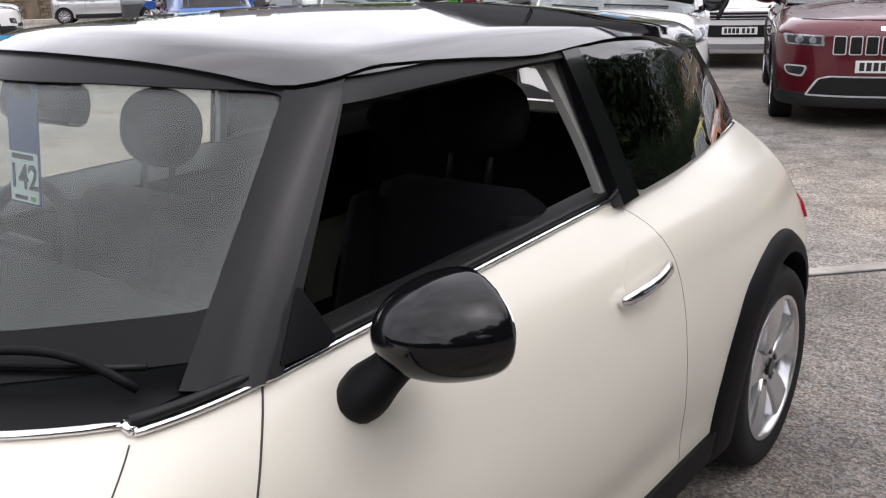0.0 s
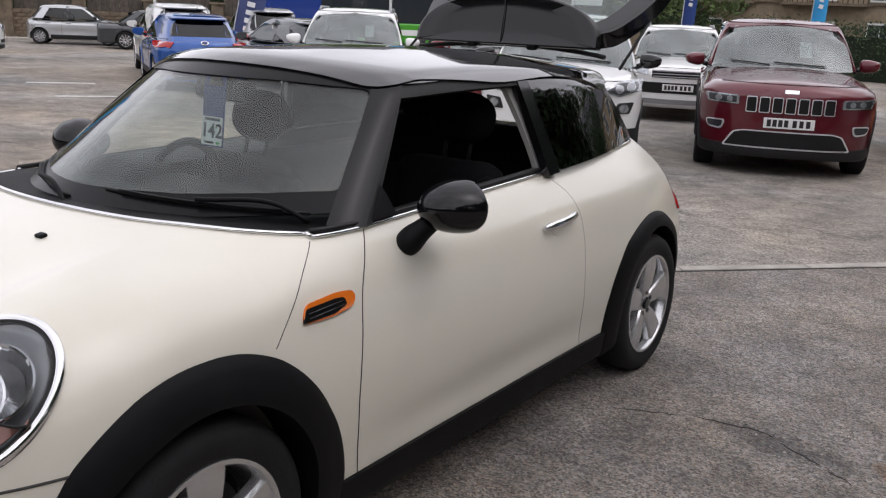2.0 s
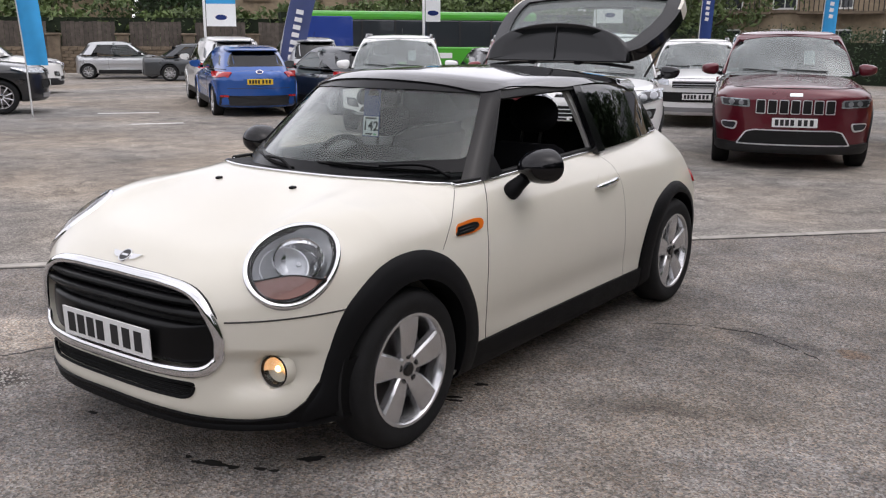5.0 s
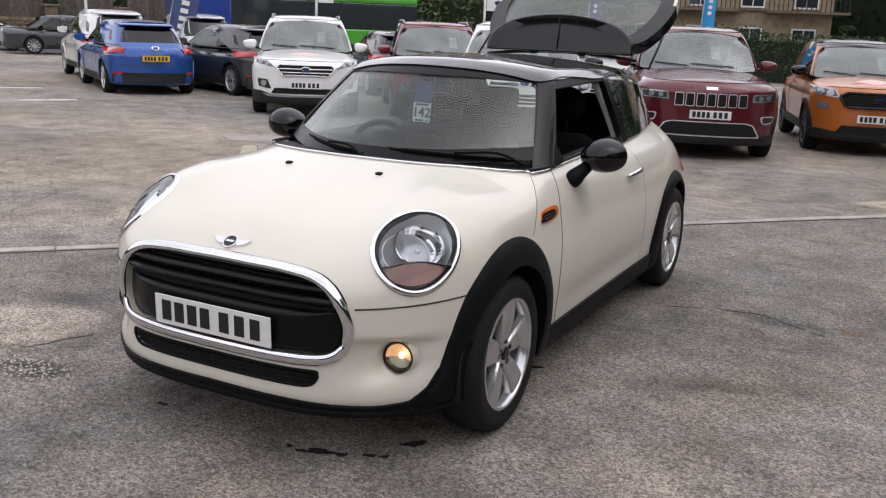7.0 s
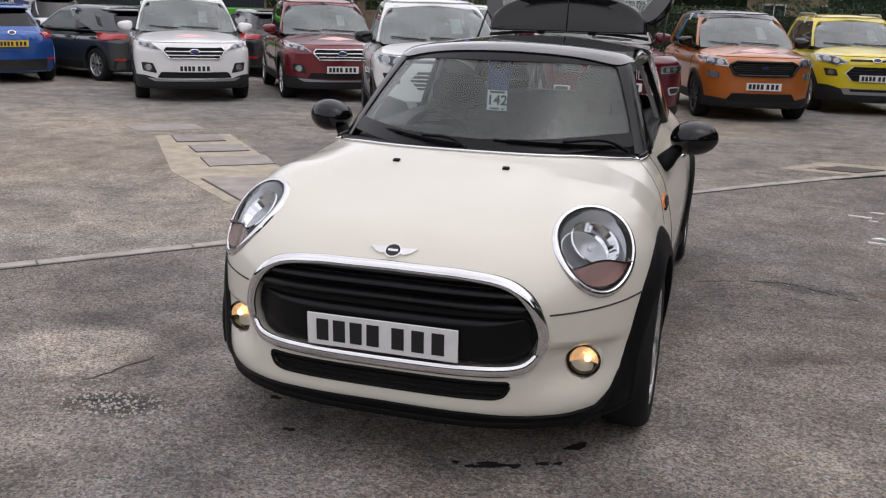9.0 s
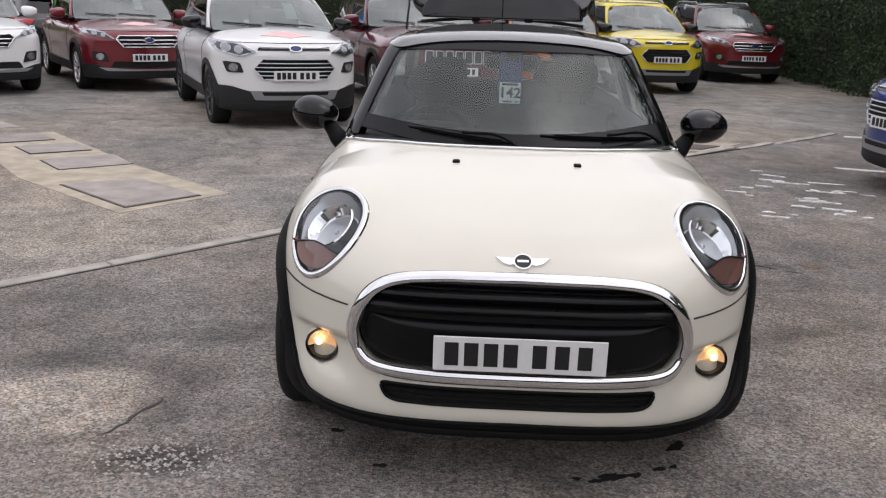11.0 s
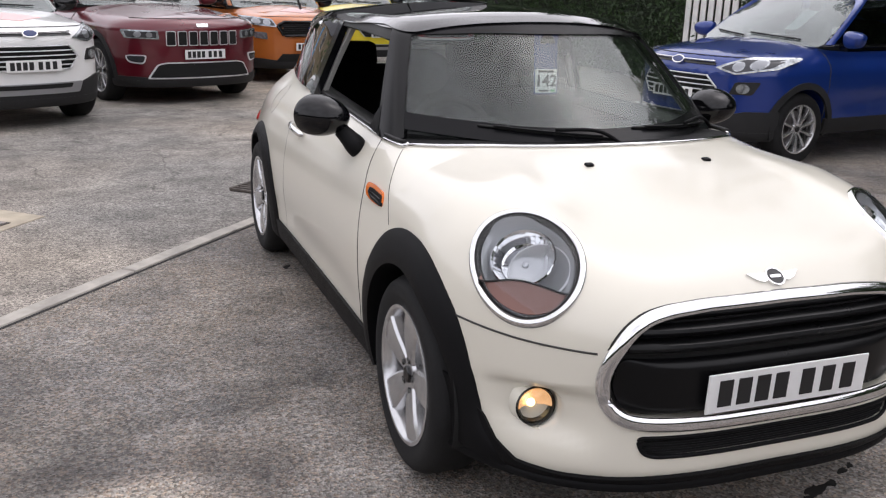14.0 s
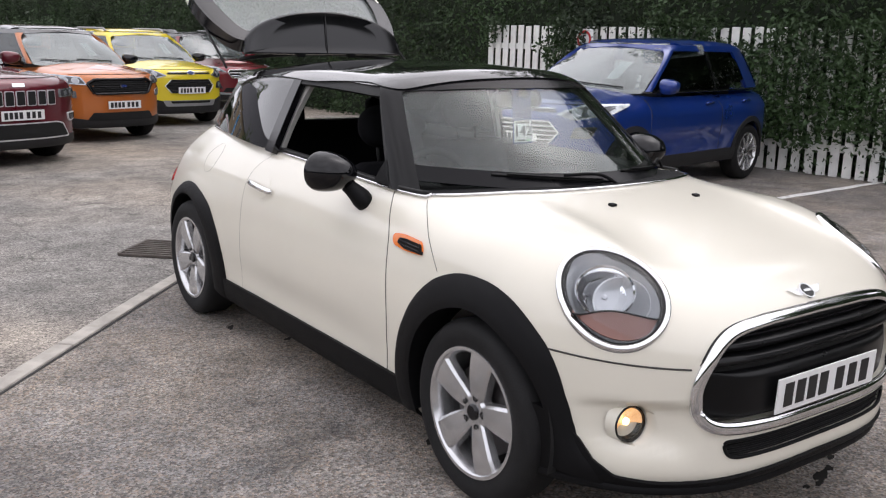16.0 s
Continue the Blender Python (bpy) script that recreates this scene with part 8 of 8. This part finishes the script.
def house(name, label, x, y, turn, length, depth, height, floors, cols, balcony=False):
    hs = tagged(new(name), label, "house", "houses beyond the road")
    bm = bmesh.new()
    box(bm, (length, depth, height), pose(0, 0, height / 2 - 0.3))
    part("wall", bm, STONE2, hs)
    bm = bmesh.new()
    rh = depth * 0.42
    v = [bm.verts.new(q) for q in ((-length / 2 - 0.3, -depth / 2 - 0.35, height - 0.3), (length / 2 + 0.3, -depth / 2 - 0.35, height - 0.3), (length / 2 + 0.3, depth / 2 + 0.35, height - 0.3), (-length / 2 - 0.3, depth / 2 + 0.35, height - 0.3), (-length / 2 - 0.3, 0, height + rh), (length / 2 + 0.3, 0, height + rh))]
    for f in ((0, 1, 5, 4), (2, 3, 4, 5), (0, 4, 3), (1, 2, 5), (3, 2, 1, 0)):
        bm.faces.new([v[i] for i in f])
    roof_ = part("roof", bm, SLATE, hs)
    bm = bmesh.new()
    box(bm, (0.9, 0.7, 1.6), pose(-length * 0.3, 0, height + rh + 0.3), 0.03)
    part("chimney", bm, STONE2, roof_)
    for f in range(floors):
        for c in range(cols):
            cx, cz = -length / 2 + (c + 0.5) * length / cols, (f + 0.5) * (height - 0.3) / floors + 0.05
            wd = new("window")
            wd.parent = hs
            bm = bmesh.new()
            box(bm, (1.3, 0.1, 1.5), pose(cx, -depth / 2 - 0.02, cz), 0.01)
            part("window_frame", bm, FRAMEWHITE, wd)
            for k in (-1, 1):
                bm = bmesh.new()
                box(bm, (0.55, 0.05, 1.3), pose(cx + k * 0.30, -depth / 2 - 0.055, cz))
                part("pane", bm, PANE, wd)
            bm = bmesh.new()
            box(bm, (1.6, 0.2, 0.16), pose(cx, -depth / 2 - 0.06, cz - 0.84), 0.01)
            part("sill", bm, STONE, wd)
            if balcony and f == 1 and c % 2 == 0:
                bl = new("balcony")
                bl.parent = hs
                bm = bmesh.new()
                box(bm, (length / cols * 1.5, 1.3, 0.14), pose(cx, -depth / 2 - 0.65, cz - 0.95))
                part("slab", bm, STONE, bl)
                for k in range(18):
                    bm = bmesh.new()
                    box(bm, (0.05, 0.05, 1.0), pose(cx + (k / 17 - 0.5) * length / cols * 1.45, -depth / 2 - 1.25, cz - 0.4))
                    part("baluster", bm, GREYPLASTIC, bl)
                bm = bmesh.new()
                box(bm, (length / cols * 1.5, 0.08, 0.08), pose(cx, -depth / 2 - 1.25, cz + 0.1))
                part("handrail", bm, GREYPLASTIC, bl)
    hs.matrix_basis = pose(x, y, 0, 0, 0, turn)
    return hs


for u, v, L in ((-4, -13, 13), (14, -15, 12), (34, -14, 12)):
    q = along(u, v)
    house("house", "buff stone terraced house with slate roof", q[0], q[1], RA, L, 8, 6.2, 2, 4)
house("house", "long buff stone apartment house with balconies", -17, 54, 14, 26, 9, 8.0, 3, 9, True)
house("house", "buff stone apartment house with balconies", 14, 56, -6, 24, 9, 7.5, 3, 8, True)

tree("tree", "leafy green garden tree behind the wall", *along(-2, -5)[:2], 6.0, 2.6, 31, LEAF2)
tree("tree", "leafy green garden tree behind the wall", *along(17, -5)[:2], 6.5, 3.0, 32, LEAF2)
tree("tree", "leafy green tree beside the road", *along(38, -4)[:2], 6.5, 3.2, 33, LEAF2)
tree("tree", "leafy green tree before the houses", -12, 36, 6, 3.0, 34, LEAF2)
hedge("hedge", "garden shrubs behind the wooden panels", [along(-24, -2.2)[:2], along(-8, -2.2)[:2], along(10, -2.2)[:2]], 0.9, 2.7, 9000, 0.16, LEAF2, 61, 0.5)
tree("tree", "dark green tree at the end of the hedge", 8.5, 38, 8, 3.4, 39, LEAF, 6000)
tree("tree", "leafy garden tree behind the wooden panels", *along(4.5, -6)[:2], 7, 3.0, 40, LEAF, 4500)
tree("tree", "leafy green tree beyond the hedge", 11, 24, 8.5, 3.2, 36, LEAF, 5000, 0.25)
tree("tree", "tall green tree beyond the hedge", 12.5, 10, 9.6, 3.6, 37, LEAF, 5000, 0.25)
for i, (x, y) in enumerate(((12.6, -7), (12.2, 5), (12, 15.5), (11.5, 20))):
    tree("tree", "tall green tree beyond the hedge", x, y, 8.4 + 0.9 * (i % 2), 3.3, 90 + i, LEAF, 5500, 0.25)
tree("tree", "tall green tree beyond the hedge", 13, 0, 8.6, 3.4, 38, LEAF, 6000, 0.25)
hedge("hedge", "low dark hedge at the far yard edge", [(-14, 36), (0, 33), (7, 28)], 0.6, 1.7, 16000, 0.07, LEAF, 41, 0.3)
# planting that closes the yard behind the path
hedge("hedge", "tall green hedge closing the yard", [(9.6, -14), (0, -24), (-20, -25), (-36, -8), (-42, 4)], 1.2, 4.5, 14000, 0.22, LEAF, 51, 0.6)

# Beyond x = -22, 8 m of unseen height is added to darken roof reflections.
for i, x in enumerate(range(-62, 50, 8)):
    tree("tree", "tall green tree far behind the houses", x + random.uniform(-2, 2), 72 - abs(x) * 0.2 + random.uniform(-3, 3), random.uniform(10, 13) + 8 * (x > -22), random.uniform(4.5, 6), 70 + i, LEAF if i % 2 else LEAF2, 1800, 0.42)

hedge("hedge", "belt of green shrubs far behind the houses", [(-70, 50), (-30, 66), (10, 68), (50, 58)], 1.6, 6.5, 16000, 0.42, LEAF, 81, 1.0)

# ---- bus ----
BUSGREEN = paint("bus_green_paint", (0.07, 0.36, 0.035))
BUSBLUE = paint("bus_blue_paint", (0.02, 0.05, 0.25))
bus = tagged(new("bus"), "green and dark blue single-deck bus on the road", "bus")
bm = bmesh.new()
box(bm, (10.2, 2.5, 0.95), pose(0, 0, 0.85), 0.08)
part("lower_body", bm, BUSGREEN, bus)
bm = bmesh.new()
box(bm, (10.15, 2.46, 1.1), pose(0, 0, 1.85), 0.05)
part("window_band", bm, PANE, bus, "dark glazed window band")
bm = bmesh.new()
box(bm, (10.2, 2.5, 0.36), pose(0, 0, 2.56), 0.12)
part("roof", bm, BUSGREEN, bus, "green roof edge")
bm = bmesh.new()
box(bm, (2.2, 2.52, 2.2), pose(-4.05, 0, 1.5), 0.1)
part("rear_end", bm, BUSBLUE, bus, "dark blue rear end")
for k in range(6):
    for s in (1, -1):
        bm = bmesh.new()
        box(bm, (0.07, 0.03, 1.08), pose(-2.6 + k * 1.4, s * 1.235, 1.86))
        part("window_post", bm, GREYPLASTIC, bus)
for x in (-2.6, 2.9):
    for s in (1, -1):
        lathe("wheel", [(0.05, 0.0), (0.26, 0.02), (0.28, 0.05), (0.46, 0.05), (0.48, -0.05), (0.48, -0.25), (0.05, -0.25)], TYRE, bus, 28, m=pose(x, s * 1.22, 0.48, 0, 0, s * 90))
bm = bmesh.new()
box(bm, (1.5, 0.02, 0.22), pose(0.5, -1.26, 0.95))
part("side_name_bar", bm, PLATEWHITE, bus, "plain white bar")
q = along(14.5, 5.2)
bus.matrix_basis = pose(q[0], q[1], -0.14, 0, 0, RA)

# ---- flags and signs ----
FLAGBLUE = material("flag_dark_blue", (0.055, 0.075, 0.19), 0.7, noise_scale=3, noise_amount=0.1)
FLAGSKY = material("flag_sky_blue", (0.03, 0.33, 0.68), 0.7, noise_scale=3, noise_amount=0.1)
POLE = material("white_pole", (0.6, 0.6, 0.6), 0.4, 0.3)


def feather_flag(x, y, h, w, lean, turn, mat, label, bars=True, z0=0.4):
    fl = tagged(new("feather_flag"), label, "flag", "feather flags")
    zs = np.linspace(0, 1, 24)
    line = np.stack([lean * zs ** 1.6, 0 * zs, zs * h], 1)
    tube("pole", line, np.linspace(0.02, 0.008, 24), POLE, fl, n=6)
    u = np.linspace(0, 1, 24)
    zz = z0 + (h - z0) * u
    ax_ = lean * (zz / h) ** 1.6
    wid = w * np.where(u < 0.85, 1.0, np.sqrt(np.maximum(1 - ((u - 0.85) / 0.15) ** 2, 0)) + 0.02)
    rows = []
    for k in np.linspace(0, 1, 8):
        rows.append(np.stack([ax_ + wid * k, 0.05 * np.sin(k * 5 + u * 6), zz], 1))
    rows = np.concatenate(rows)
    slab("cloth", rows, rows + [0, 0.004, 0], 8, 24, mat, fl, "printed cloth")
    if bars:
        for s in (1, -1):
            for i in range(7):
                t = 0.30 + i * 0.075
                zc = z0 + (h - z0) * t
                bm = bmesh.new()
                box(bm, (w * 0.3, 0.004, (h - z0) * 0.045), pose(lean * (zc / h) ** 1.6 + w * 0.5, -s * 0.075, zc, 0, 12, 0))
                part("letter_bar", bm, PLATEWHITE, fl)
    fl.matrix_basis = pose(x, y, -0.12, 0, 0, turn)
    return fl


feather_flag(-14.8, 13.0, 2.9, 0.62, 0.55, 40, FLAGBLUE, "dark blue feather flag with white bars")
feather_flag(-14.4, 6.1, 4.2, 0.40, -0.3, 60, FLAGSKY, "sky blue feather flag", False, 1.1)
feather_flag(-6.2, 19.6, 3.4, 0.30, 0.12, 20, BLUECARD, "blue feather flag with white bars", True, 1.6)
feather_flag(-3.45, 20.6, 3.6, 0.32, 0.12, 20, FLAGSKY, "sky blue feather flag with white bars", True, 1.6)


def flag_sign(x, y, turn, h, w=0.75):
    sg = tagged(new("pole_sign"), "white pole banner with plain blue oval", "sign", "pole signs")
    tube("pole", np.array([(0, 0, 0), (0, 0, h)]), 0.035, POLE, sg, n=8)
    bm = bmesh.new()
    box(bm, (w, 0.02, 0.95), pose(w / 2 + 0.05, 0, h - 0.75), 0.005)
    part("banner", bm, CARDWHITE, sg)
    bm = bmesh.new()
    box(bm, (w, 0.024, 0.42), pose(w / 2 + 0.05, 0, h - 0.45), 0.004)
    part("banner_band", bm, FLAGSKY, sg)
    for s in (1, -1):
        lathe("oval", [(0.001, 0.002), (0.15, 0.002), (0.15, 0.0)], OVALBLUE, sg, 24, m=pose(w / 2 + 0.05, -s * 0.012, h - 1.0, 0, 0, -90 * s) @ Matrix.Diagonal((1, 1, 0.45, 1)))
    sg.matrix_basis = pose(x, y, -0.12, 0, 0, turn)


flag_sign(-16.6, 12.3, 42, 3.15)
flag_sign(-12.6, 16.4, 42, 3.3, 0.4)
flag_sign(-9.6, 20.5, 36, 3.3)
